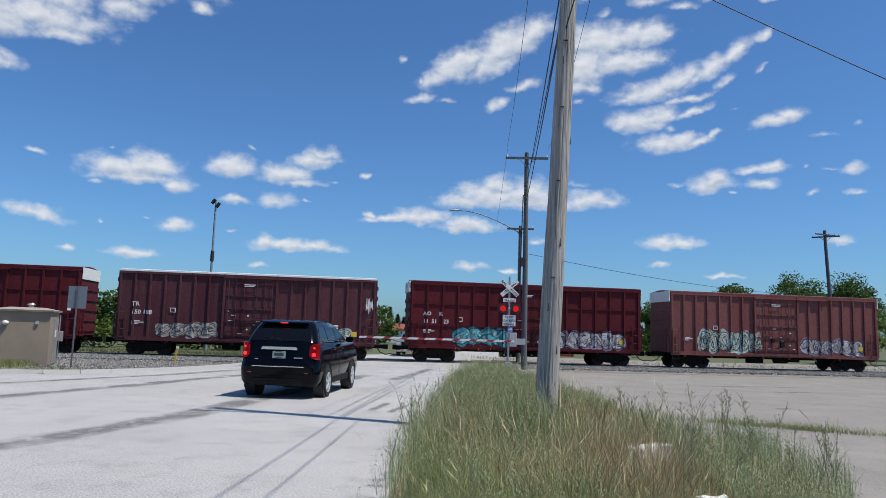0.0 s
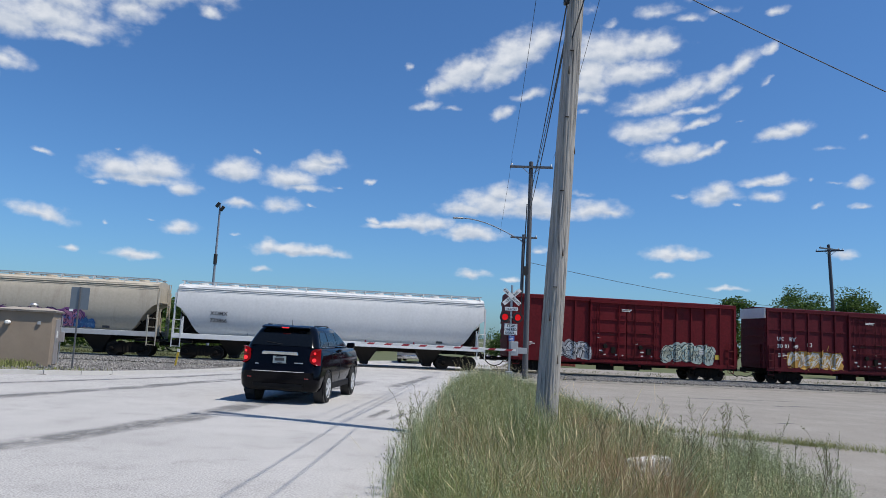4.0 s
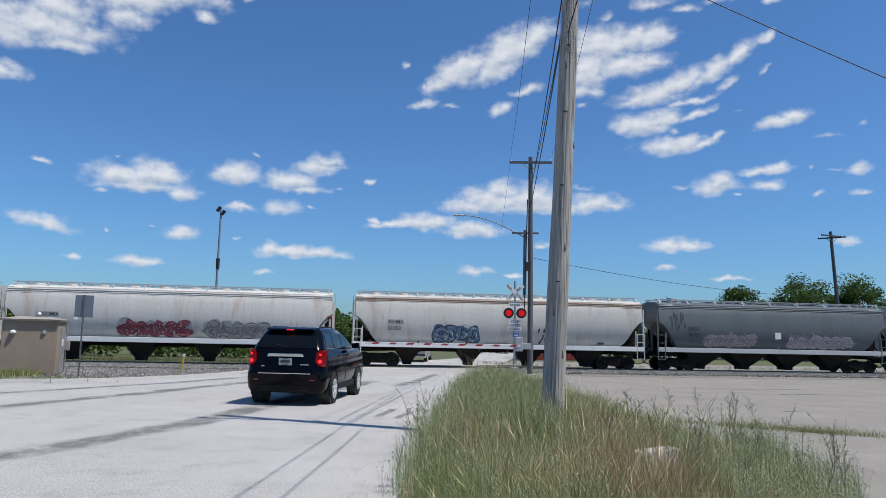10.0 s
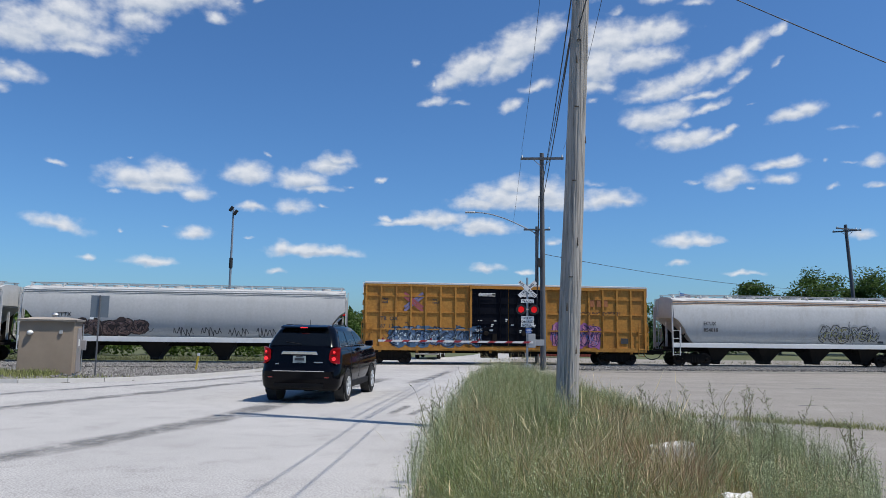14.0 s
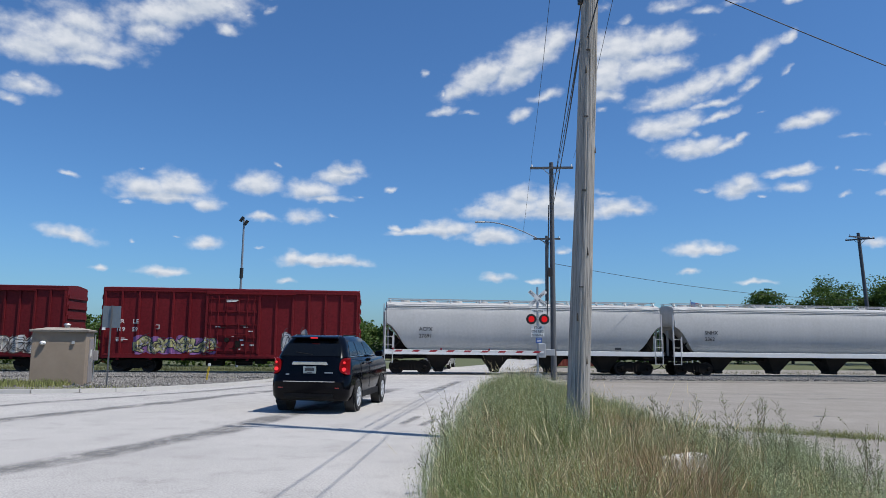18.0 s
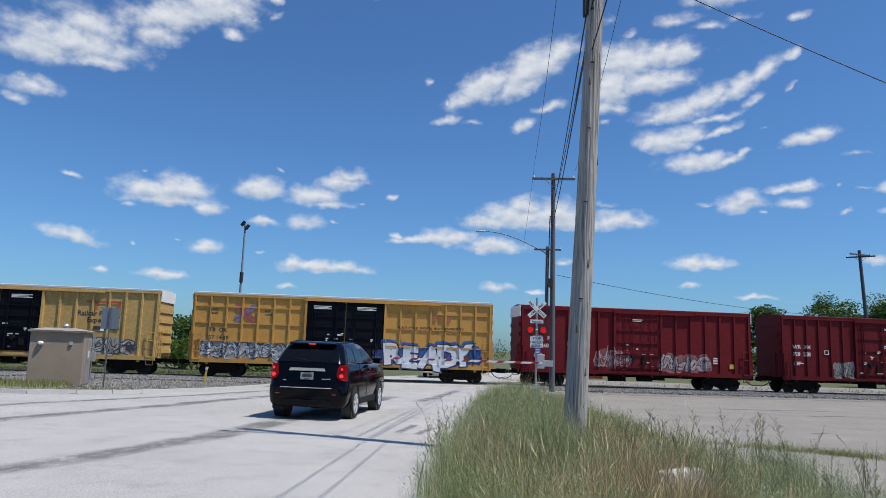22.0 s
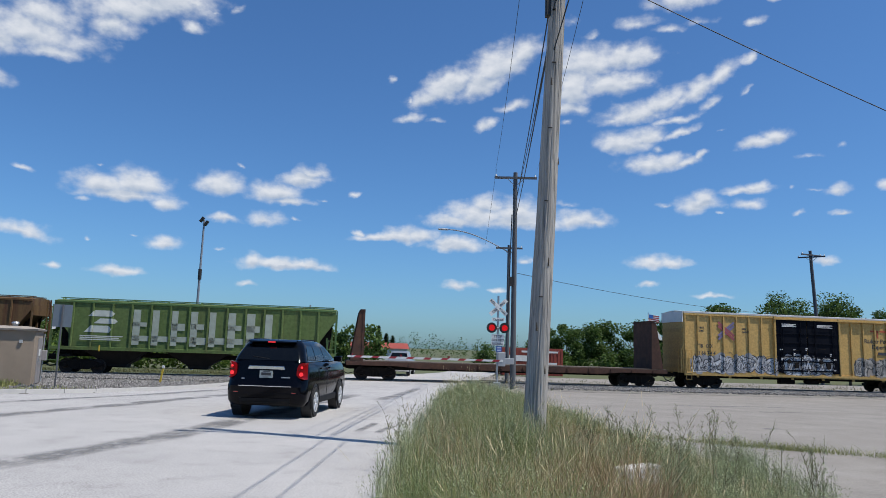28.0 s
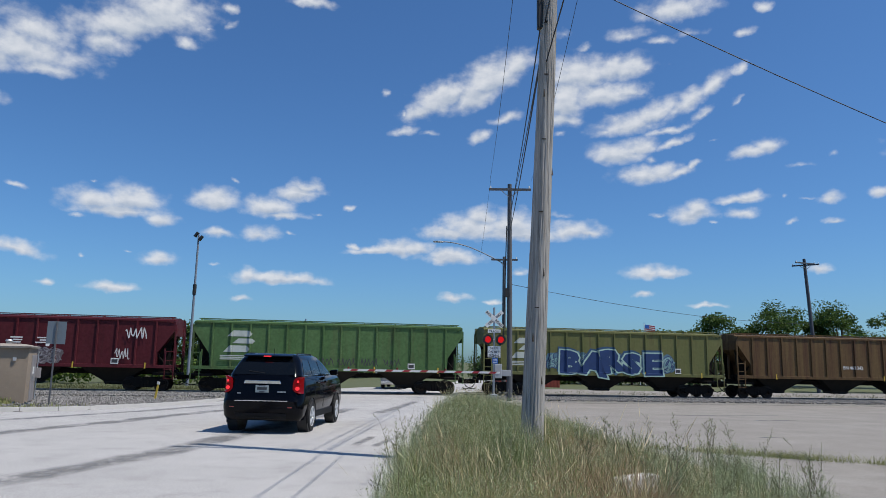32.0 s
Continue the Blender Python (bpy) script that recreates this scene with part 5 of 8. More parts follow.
def boxcar(label, length, mat, posts=13, roof=None, door_w=3.1, door_mat=None, doors=1, height=5.2, grid=(), roof_end=False, door_bars=5):
    """A boxcar with outside posts. x runs along the train to its front, -y is the side that the camera sees; z 0 is the rail head."""
    car = thing("boxcar", label, "boxcar", group="cars of the freight train")
    h0, h1 = 1.02, height
    wall = HALF - 0.085
    part("body", Build().box(0, 0, (h0 + h1 - 0.1) / 2, length, wall * 2, h1 - 0.1 - h0), mat, car)
    roof_mat = roof or mat
    sec = [(-HALF - 0.02, h1 - 0.16), (-HALF - 0.02, h1 - 0.06), (-0.3, h1 + 0.05), (0.3, h1 + 0.05), (HALF + 0.02, h1 - 0.06), (HALF + 0.02, h1 - 0.16)]
    part("roof", Build().extrude(sec, -length / 2 - 0.02, length / 2 + 0.02, "x"), roof_mat, car)
    for s in (-1, 1):
        face = s * (HALF - 0.045)
        part("side_sill", Build().box(0, face, 1.0, length, 0.13, 0.26), mat, car)
        part("top_chord", Build().box(0, face, h1 - 0.22, length, 0.12, 0.14), mat, car)
        free = (length - door_w) / 2
        n = posts
        PROFILES[car.name] = (-wall, [], (1.135, -1.573))
        steps = PROFILES[car.name][1]
        for side in (-1, 1):
            for i in range(n // 2 + 1):
                x = side * (door_w / 2 + 0.06 + (free - 0.14) * i / (n // 2))
                part("side_post", Build().extrude([(x - 0.062, s * (wall - 0.01)), (x - 0.052, s * 1.557), (x + 0.052, s * 1.557), (x + 0.062, s * (wall - 0.01))], h0 + 0.1, h1 - 0.28, "z"), mat, car)
                if i:
                    steps.append((x - 0.054, x + 0.054, -1.557))
            steps.append((side * (door_w / 2 + 0.03) - 0.066, side * (door_w / 2 + 0.03) + 0.066, -1.621))
            for gz in grid:
                part("girt", Build().box(side * (door_w / 2 + free / 2), s * (HALF - 0.06), gz, free - 0.2, 0.07, 0.08), mat, car)
        steps.append((-door_w / 2 + 0.03, door_w / 2 - 0.03, -(wall + 0.076)))
        # the sliding doors
        dm = door_mat or mat
        for k in range(doors):
            dw = door_w / doors
            dx = -door_w / 2 + dw * (k + 0.5)
            door = part("door", Build().box(dx, s * (wall + 0.03), (h0 + h1) / 2 - 0.02, dw - 0.06, 0.09, h1 - h0 - 0.42), dm, car, "black plug door" if door_mat else "")
            for i in range(door_bars):
                z = h0 + 0.35 + (h1 - h0 - 1.0) * i / (door_bars - 1)
                part("door_rib", Build().box(dx, s * (wall + 0.10), z, dw - 0.14, 0.06, 0.09), dm, door)
            for q in (-0.28, 0.28):
                part("lock_rod", Build().tube((dx + q * dw, s * (wall + 0.15), h0 + 0.15), (dx + q * dw, s * (wall + 0.15), h1 - 0.45), 0.025, 0.025, 6), dm, door)
            part("lock_bar", Build().box(dx, s * (wall + 0.15), 2.35, dw * 0.7, 0.04, 0.07), dm, door)
            part("lock_case", Build().box(dx + 0.12 * dw, s * (wall + 0.14), 1.75, 0.28, 0.1, 0.4), M["undercar"], door)
            part("door_crank", Build().tube((dx - 0.1 * dw, s * (wall + 0.1), 2.0), (dx - 0.1 * dw, s * (wall + 0.19), 2.0), 0.16, 0.14, 10), M["undercar"], door)
        if s < 0:
            # the hood over the door, the posts beside it, hinges and hand holds
            part("door_hood", Build().box(0.35 * door_w, -(HALF + 0.04), h1 - 0.33, door_w * 1.75, 0.14, 0.08), mat, car)
            for q in (-1, 1):
                part("door_post", Build().box(q * (door_w / 2 + 0.03), -(HALF + 0.02), (h0 + h1) / 2, 0.13, 0.1, h1 - h0 - 0.3), mat, car)
            for q in (-0.42, -0.12, 0.12, 0.42):
                part("lock_rod", Build().tube((q * door_w, -(wall + 0.17), h0 + 0.2), (q * door_w, -(wall + 0.17), h1 - 0.5), 0.02, 0.02, 5), dm, car)
            for q, z in ((-0.36, 1.55), (-0.2, 2.75), (0.02, 1.5), (0.22, 2.9), (0.38, 1.9)):
                part("hand_hold", Build().path([(q * door_w - 0.2, -(wall + 0.1), z), (q * door_w - 0.2, -(wall + 0.2), z), (q * door_w + 0.2, -(wall + 0.2), z), (q * door_w + 0.2, -(wall + 0.1), z)], 0.018, 5), M["undercar"], car)
            rnd = random.Random(int(length * 100))
            for _ in range(11):
                q, z = rnd.uniform(-0.45, 0.42) * door_w, rnd.choice((1.45, 1.7, 2.0, 2.2, 2.55, 2.8))
                part("text_bar", Build().box(q, -(wall + 0.085), z, rnd.uniform(0.08, 0.3), 0.006, rnd.uniform(0.04, 0.1)), M["whiteletter"], car)
            for q in range(8):
                x = -length / 2 + 1.0 + (length - 2.0) * q / 7
                part("sill_bracket", Build().box(x, -(HALF - 0.1), 0.84, 0.16, 0.06, 0.2), mat, car)
        part("door_track", Build().box(0.6, s * (HALF + 0.01), h0 - 0.02, door_w * 2, 0.06, 0.1), mat, car)
        ladder(car, length / 2 - 0.33, s * (HALF + 0.03), 1.05, 2.55, 0.42, mat, "grab_ladder")
        ladder(car, -length / 2 + 0.33, s * (HALF + 0.03), 1.05, 2.55, 0.42, mat, "grab_ladder")
        for e in (-1, 1):
            q = e * (length / 2 - 0.33)
            part("step", Build().path([(q - 0.2, s * (HALF - 0.06), 0.95), (q - 0.2, s * (HALF - 0.06), 0.6), (q + 0.2, s * (HALF - 0.06), 0.6), (q + 0.2, s * (HALF - 0.06), 0.95)], 0.022, 5), mat, car)
    for s in (-1, 1):
        end = s * length / 2
        part("end_wall", Build().box(end + s * 0.03, 0, (h0 + h1) / 2 - 0.05, 0.06, HALF * 2 - 0.1, h1 - h0 - 0.2), mat, car)
        if roof_end:
            part("end_cap", Build().box(end + s * 0.10, 0, h1 - 0.42, 0.05, HALF * 2 - 0.06, 0.7), M["white"], car, "white upper end panel")
        for i in range(6):
            z = h0 + 0.4 + 0.62 * i
            if z < h1 - (0.85 if roof_end else 0.3):
                part("end_rib", Build().extrude([(-HALF + 0.12, z - 0.12), (-HALF + 0.12, z + 0.12), (HALF - 0.12, z + 0.12), (HALF - 0.12, z - 0.12)], end + s * 0.05, end + s * 0.13, "x"), mat, car)
        ladder(car, end + s * 0.16, -HALF + 0.35, 1.05, 2.6, 0.42, mat, "end_ladder", along=False)
        coupler(car, end, s)
        add_truck(car, s * (length / 2 - 1.75))
    part("underframe", Build().box(0, 0, 0.86, length - 0.2, 0.7, 0.34).box(-1.1, -0.6, 0.62, 1.1, 0.4, 0.4).box(1.7, -0.8, 0.7, 0.7, 0.35, 0.3).tube((0.2, -0.85, 0.66), (1.2, -0.85, 0.66), 0.2).tube((-length / 2 + 3, -0.9, 0.8), (length / 2 - 3, -0.9, 0.8), 0.03), M["undercar"], car)
    return car


def hopper_section(zb, zt, curved):
    """The half profile of a covered hopper's body between two heights: pairs of half width and height."""
    if curved:
        prof = [(1.20, 1.52), (1.38, 1.86), (1.51, 2.25), (1.57, 2.75), (1.56, 3.25), (1.50, 3.75), (1.42, 4.12), (1.37, 4.20), (1.37, 4.42), (0.95, 4.55), (0.35, 4.61)]
    else:
        prof = [(1.50, 1.5), (1.50, 1.9), (1.50, 2.4), (1.50, 3.0), (1.50, 3.5), (1.50, 3.9), (1.50, 4.0), (1.50, 4.08), (1.50, 4.22), (0.9, 4.33), (0.35, 4.37)]
    zs = [p[1] for p in prof]
    lo = zs[0]
    out = []
    for w, z in prof:
        # squeeze the heights between zb and the roof
        z2 = zb + (z - lo) * (zs[-1] - zb) / (zs[-1] - lo)
        k = 0
        while k < len(prof) - 2 and zs[k + 1] < z2:
            k += 1
        f = (z2 - zs[k]) / (zs[k + 1] - zs[k])
        out.append((prof[k][0] + (prof[k + 1][0] - prof[k][0]) * min(max(f, 0), 1), z2))
    return out


def side_y(curved):
    prof = hopper_section(1.52 if curved else 1.5, 0, curved)

    def at(z):
        for (wa, za), (wb, zb) in zip(prof[:-1], prof[1:]):
            if z <= zb:
                f = min(max((z - za) / (zb - za), 0), 1)
                return -(wa + (wb - wa) * f)
        return -prof[-1][0]
    return at


CURVED, FLAT_SIDE = side_y(True), side_y(False)


def hopper(label, length, mat, sill_mat, curved=True, posts=14, bays=4, top_band=None, hatch_mat=None, frame_mat=None, reach=1.08):
    car = thing("hopper_car", label, "hopper car", group="cars of the freight train")
    L2 = length / 2
    if curved:
        cut = [(0.0, 3.2), (0.3, 3.02), (0.65, 2.6), (0.95, 2.1), (1.2, 1.75), (1.45, 1.54)]
        body_end = 0.16
    else:
        cut = [(0.0, 3.65), (0.5, 2.95), (0.95, 2.3), (1.0, 1.5)]
        body_end = 0.1
    lo = 1.52 if curved else 1.5
    stations = [(-L2 + body_end + e, z) for e, z in cut] + [(-L2 / 2, lo), (0, lo), (L2 / 2, lo)] + [(L2 - body_end - e, z) for e, z in reversed(cut)]
    rings = []
    for x, z in stations:
        half = hopper_section(max(z, lo), 0, curved)
        rings.append([(x, -w, zz) for w, zz in half] + [(x, w, zz) for w, zz in reversed(half)])
    part("body", Build().loft(rings), mat, car, smooth=curved)
    fm = frame_mat or mat
    for s in (-1, 1):
        part("side_sill", Build().box(0, s * 1.50, 1.385 if curved else 1.46, length - 0.1, 0.14, 0.30 if curved else 0.2), sill_mat, car, bevel=0.015)
        if curved:
            for z in (4.08, 4.19, 4.30):
                part("top_rib", Build().tube((-L2 + body_end, s * 1.40, z), (L2 - body_end, s * 1.40, z), 0.035, 0.035, 6), top_band or mat, car)
        else:
            PROFILES[car.name] = (-1.50, [(q - 0.045, q + 0.045, -1.581) for q in [-L2 + 1.2 + (length - 2.4) * i / (posts - 1) for i in range(posts)]], (1.565, -1.575))
            part("top_chord", Build().box(0, s * 1.51, 4.2, length - 0.25, 0.1, 0.1), fm, car)
            for i in range(posts):
                x = -L2 + 1.2 + (length - 2.4) * i / (posts - 1)
                part("side_post", Build().extrude([(x - 0.06, s * 1.49), (x - 0.04, s * 1.58), (x + 0.04, s * 1.58), (x + 0.06, s * 1.49)], 1.5, 4.15, "z"), mat, car)
        for e in (-1, 1):
            ladder(car, e * (L2 - 0.3), s * 1.56, 0.75, 2.35, 0.5, fm, "end_ladder")
            part("corner_post", Build().box(e * (L2 - 0.08), s * 1.46, 2.6, 0.09, 0.09, 2.8), fm, car)
            part("short_post", Build().box(e * (L2 - 0.62), s * 1.50, 1.9, 0.07, 0.07, 1.3), fm, car)
        # the walkway rail along the roof's edge
        n = int(length / 1.9)
        zw = 4.76 if curved else 4.44
        b = Build().box(0, s * 0.62, zw, length - 0.5, 0.2, 0.035).box(0, s * 0.95, zw, length - 0.5, 0.04, 0.04)
        for i in range(n + 1):
            x = -L2 + 0.4 + (length - 0.8) * i / n
            b.box(x, s * 0.8, zw - 0.12, 0.05, 0.5, 0.05, rx=s * -28)
            b.box(x, s * 1.08, zw - 0.18, 0.05, 0.05, 0.38, rx=s * 35)
        part("roof_walkway", b, hatch_mat or M["greypaint"], car, "open steel roof walkway")
    nh = 10 if curved else 8
    for i in range(nh):
        x = -L2 + 1.4 + (length - 2.8) * i / (nh - 1)
        part("roof_hatch", Build().tube((x, 0, 4.54 if curved else 4.32), (x, 0, 4.71 if curved else 4.42), 0.33, 0.3, 12), hatch_mat or mat, car)
    for e in (-1, 1):
        # the open end platform with its sloping sheet and gear
        part("end_platform", Build().box(e * (L2 - 0.6), 0, 1.02, 1.3, 2.9, 0.14), M["undercar"], car)
        for y in (-1.2, 1.2):
            part("slope_brace", Build().tube((e * (L2 - 0.2), y, 1.1), (e * (L2 - 1.2), y, 2.3), 0.05), M["undercar"], car)
        part("end_strut", Build().box(e * (L2 - 0.3), 0, 2.0, 0.12, 0.12, 1.9), fm, car)
        ladder(car, e * (L2 - 0.02), 0.9, 1.1, 4.5 if curved else 4.3, 0.45, fm, "tall_ladder", along=False)
        part("end_sheet", Build().box(e * (L2 - body_end + 0.03), 0, 3.75 if curved else 3.6, 0.06, 2.7, 0.9 if curved else 0.6), fm, car)
        # dark web plates that stand on the centre sill under the slope
        web = [(e * (L2 - 0.5), 1.08), (e * (L2 - 0.32), 2.85 if curved else 3.3), (e * (L2 - 1.75), 1.45), (e * (L2 - 1.9), 1.08)]
        for y in (-0.75, 0.75):
            part("web_plate", Build().extrude(web, y - 0.02, y + 0.02, "y"), M["undercar"], car)
        coupler(car, e * L2, e)
        add_truck(car, e * (L2 - 1.75))
    part("brake_gear", Build().box(-L2 + 0.8, -0.7, 1.35, 0.7, 0.5, 0.5).tube((-L2 + 0.6, 0.2, 1.4), (-L2 + 1.3, 0.2, 1.4), 0.2).tube((L2 - 0.9, -0.6, 1.4), (L2 - 0.4, -0.6, 1.4), 0.22), M["undercar"], car)
    for i in range(bays):
        x = -L2 + 3.6 + (length - 7.2) * i / max(bays - 1, 1)
        reach = reach if curved else 2.1
        foot, low = (0.27, 0.16) if curved else (0.6, 0.4)
        r0 = [(x - reach, -1.22, 1.53), (x + reach, -1.22, 1.53), (x + reach, 1.22, 1.53), (x - reach, 1.22, 1.53)]
        r1 = [(x - foot, -0.5, low + 0.14), (x + foot, -0.5, low + 0.14), (x + foot, 0.5, low + 0.14), (x - foot, 0.5, low + 0.14)]
        r2 = [(x - foot, -0.5, low), (x + foot, -0.5, low), (x + foot, 0.5, low), (x - foot, 0.5, low)]
        chute = part("discharge_chute", Build().loft([r0, r1, r2]), M["chute"], car)
        part("outlet_gate", Build().box(x, 0, low, foot * 1.7, 1.1, 0.07).tube((x - 0.15, -0.62, low + 0.05), (x - 0.15, 0.62, low + 0.05), 0.04), M["undercar"], chute)
    part("centre_sill", Build().box(0, 0, 1.12, length - 0.3, 0.6, 0.28), M["undercar"], car)
    return car


def bulkhead_flat(label, length, mat):
    car = thing("flat_car", label, "flat car", group="cars of the freight train")
    L2 = length / 2
    part("deck", Build().box(0, 0, 1.12, length, 2.95, 0.1), M["deckwood"], car)
    n = 36
    for i in range(n):
        part("deck_board", Build().box(-L2 + length * (i + 0.5) / n, 0, 1.19, length / n - 0.03, 2.8, 0.05), M["deckwood"], car)
    for s in (-1, 1):
        sill = [(-L2, 0.92), (-L2 + 3.2, 0.92), (-L2 + 4.6, 0.80), (L2 - 4.6, 0.80), (L2 - 3.2, 0.92), (L2, 0.92), (L2, 1.16), (-L2, 1.16)]
        part("side_sill", Build().extrude(sill, s * 1.44, s * 1.52, "y"), mat, car)
        for i in range(14):
            part("stake_pocket", Build().box(-L2 + 1 + (length - 2) * i / 13, s * 1.55, 1.02, 0.12, 0.08, 0.2), mat, car)
    for e in (-1, 1):
        x = e * (L2 - 1.0)
        b = part("bulkhead", Build().box(x, 0, 2.78, 0.14, 2.9, 3.2), mat, car, "tall rusty bulkhead")
        for y in (-1.35, -0.7, 0, 0.7, 1.35):
            part("bulkhead_post", Build().extrude([(x + e * 0.06, 1.2), (x + e * 0.06, 4.35), (x + e * 0.28, 4.3), (x + e * 0.75, 1.2)], y - 0.07, y + 0.07, "y"), mat, b)
        for z in (1.9, 2.7, 3.5):
            part("bulkhead_rib", Build().box(x + e * 0.14, 0, z, 0.12, 2.8, 0.12), mat, b)
        part("top_cap", Build().box(x + e * 0.08, 0, 4.38, 0.3, 2.95, 0.08), mat, b)
        coupler(car, e * L2, e)
        add_truck(car, e * (L2 - 1.9))
    part("centre_sill", Build().box(0, 0, 0.86, length - 0.4, 0.7, 0.4), M["undercar"], car)
    return car


BOXFACE = -(HALF - 0.048)
P = {
    "faded": paint("faded_oxide_paint", (0.165, 0.052, 0.050), (0.22, 0.10, 0.093), 0.4),
    "maroon": paint("maroon_paint", (0.078, 0.009, 0.014), (0.105, 0.018, 0.023), 0.25, rust_colour=(0.045, 0.012, 0.012)),
    "plum": paint("plum_brown_paint", (0.072, 0.020, 0.027), (0.125, 0.055, 0.06), 0.35, rust_colour=(0.05, 0.025, 0.022)),
    "red": paint("red_oxide_paint", (0.108, 0.0085, 0.012), (0.135, 0.016, 0.02), 0.3, rust_colour=(0.06, 0.015, 0.014)),
    "bright": paint("red_car_paint", (0.135, 0.0095, 0.0135), (0.165, 0.018, 0.022), 0.15, rust_colour=(0.08, 0.016, 0.016)),
    "yellow": paint("yellow_ochre_paint", (0.46, 0.295, 0.10), (0.52, 0.35, 0.14), 0.10, rust_colour=(0.25, 0.13, 0.05)),
    "amber": paint("amber_ochre_paint", (0.46, 0.245, 0.06), (0.50, 0.29, 0.09), 0.2, rust_colour=(0.24, 0.12, 0.05), speck=0.06),
    "orange": paint("orange_ochre_paint", (0.38, 0.175, 0.038), (0.44, 0.23, 0.06), 0.3, rust_colour=(0.20, 0.09, 0.04)),
    "doorblack": paint("black_door_paint", (0.0045, 0.0055, 0.010), (0.010, 0.011, 0.016), 0.1, rust_colour=(0.03, 0.025, 0.022), spec=0.06),
    "white": paint("white_hopper_paint", (0.58, 0.585, 0.585), (0.54, 0.545, 0.54), 0.07, streak=0.3, rust_colour=(0.36, 0.34, 0.31), speck=0.05),
    "offwhite": paint("dusty_white_hopper_paint", (0.475, 0.475, 0.47), (0.42, 0.42, 0.41), 0.12, streak=0.15, rust_colour=(0.30, 0.27, 0.24), speck=0.05),
    "pale": paint("pale_grey_hopper_paint", (0.50, 0.505, 0.505), (0.45, 0.455, 0.45), 0.18, streak=0.3, rust_colour=(0.28, 0.22, 0.17), speck=0.05),
    "tan": paint("tan_hopper_paint", (0.47, 0.42, 0.34), (0.41, 0.36, 0.28), 0.25, rust_colour=(0.25, 0.19, 0.14), speck=0.05),
    "rusty": paint("rust_streaked_hopper_paint", (0.57, 0.56, 0.53), (0.50, 0.47, 0.42), 0.32, rust_colour=(0.32, 0.17, 0.08), speck=0.05),
    "dark": paint("dark_grey_hopper_paint", (0.108, 0.126, 0.135), (0.14, 0.158, 0.166), 0.3, rust_colour=(0.09, 0.09, 0.09), speck=0.05, rough=0.45, spec=0.25),
    "green": paint("green_hopper_paint", (0.066, 0.13, 0.046), (0.10, 0.165, 0.07), 0.3, rust_colour=(0.09, 0.065, 0.035)),
    "olive": paint("faded_green_hopper_paint", (0.13, 0.14, 0.05), (0.18, 0.17, 0.075), 0.5, streak=0.08, rust_colour=(0.11, 0.075, 0.04), speck=0.06, patches=4),
    "brown": paint("rust_brown_hopper_paint", (0.145, 0.095, 0.042), (0.055, 0.021, 0.019), 0.62, streak=0.05, rust_colour=(0.06, 0.024, 0.019), speck=0.08, broad=1.9, patches=3.2),
    "moss": paint("faded_moss_hopper_paint", (0.095, 0.145, 0.045), (0.135, 0.175, 0.07), 0.35, rust_colour=(0.09, 0.07, 0.035)),
    "hopred": paint("dark_red_hopper_paint", (0.085, 0.014, 0.020), (0.11, 0.026, 0.03), 0.3, rust_colour=(0.05, 0.02, 0.02)),
    "capwhite": M["white"],
}
RUSTBAND = paint("rust_band", (0.38, 0.24, 0.15), (0.45, 0.36, 0.28), 0.5)
WL, BL = M["whiteletter"], M["blackletter"]
TEAL = ((0.03, 0.25, 0.32), (0.02, 0.03, 0.05), (0.10, 0.50, 0.55), (0.7, 0.75, 0.75))
MIXED = ((0.25, 0.18, 0.24), (0.03, 0.03, 0.04), (0.55, 0.5, 0.52), (0.75, 0.7, 0.7))
CREAM = ((0.40, 0.46, 0.42), (0.03, 0.05, 0.05), (0.60, 0.62, 0.50), (0.3, 0.5, 0.55))
GOLD = ((0.55, 0.30, 0.06), (0.45, 0.25, 0.05), (0.72, 0.70, 0.66), (0.75, 0.5, 0.1))
GREY = ((0.33, 0.33, 0.34), (0.06, 0.06, 0.07), (0.56, 0.56, 0.57), (0.7, 0.7, 0.7))
BLUEFIELD = ((0.03, 0.10, 0.33), (0.03, 0.06, 0.20), (0.04, 0.13, 0.38), (0.10, 0.22, 0.48))
DARKBLUE = ((0.06, 0.13, 0.22), (0.02, 0.03, 0.05), (0.14, 0.22, 0.34), (0.5, 0.6, 0.65))
BLUEWING = ((0.04, 0.17, 0.42), (0.03, 0.12, 0.34), (0.06, 0.22, 0.48), (0.2, 0.4, 0.6))
PINK = ((0.30, 0.10, 0.28), (0.06, 0.03, 0.10), (0.55, 0.22, 0.35), (0.2, 0.25, 0.6))
WINE = ((0.40, 0.36, 0.36), (0.16, 0.03, 0.04), (0.33, 0.07, 0.09), (0.5, 0.4, 0.4))
SILVERG = ((0.34, 0.30, 0.26), (0.05, 0.05, 0.05), (0.45, 0.42, 0.38), (0.55, 0.5, 0.45))
BROWNG = ((0.08, 0.05, 0.045), (0.04, 0.03, 0.03), (0.20, 0.12, 0.10), (0.3, 0.2, 0.18))


def marks(car, x, z, rows, size, face, material, gap=1.25):
    for i, r in enumerate(rows):
        text_on(car, x, z - i * size * gap, r, size, face, material)


def diamond(car, x, z, face):
    """The crossed coloured strokes painted near the end of the yellow cars."""
    for a, c in ((38, (0.33, 0.08, 0.09)), (-38, (0.20, 0.17, 0.28))):
        part("painted_stroke", Build().box(0, 0, 0, 1.5, 0.004, 0.16), spray(c), car, m=pose(x, face - 0.005 - (0.004 if a > 0 else 0), z + 0.1, 0, a, 0))
        part("painted_stroke", Build().box(0, 0, 0, 1.5, 0.004, 0.16), spray(c), car, m=pose(x, face - 0.005 - (0.004 if a > 0 else 0), z - 0.14, 0, a, 0))


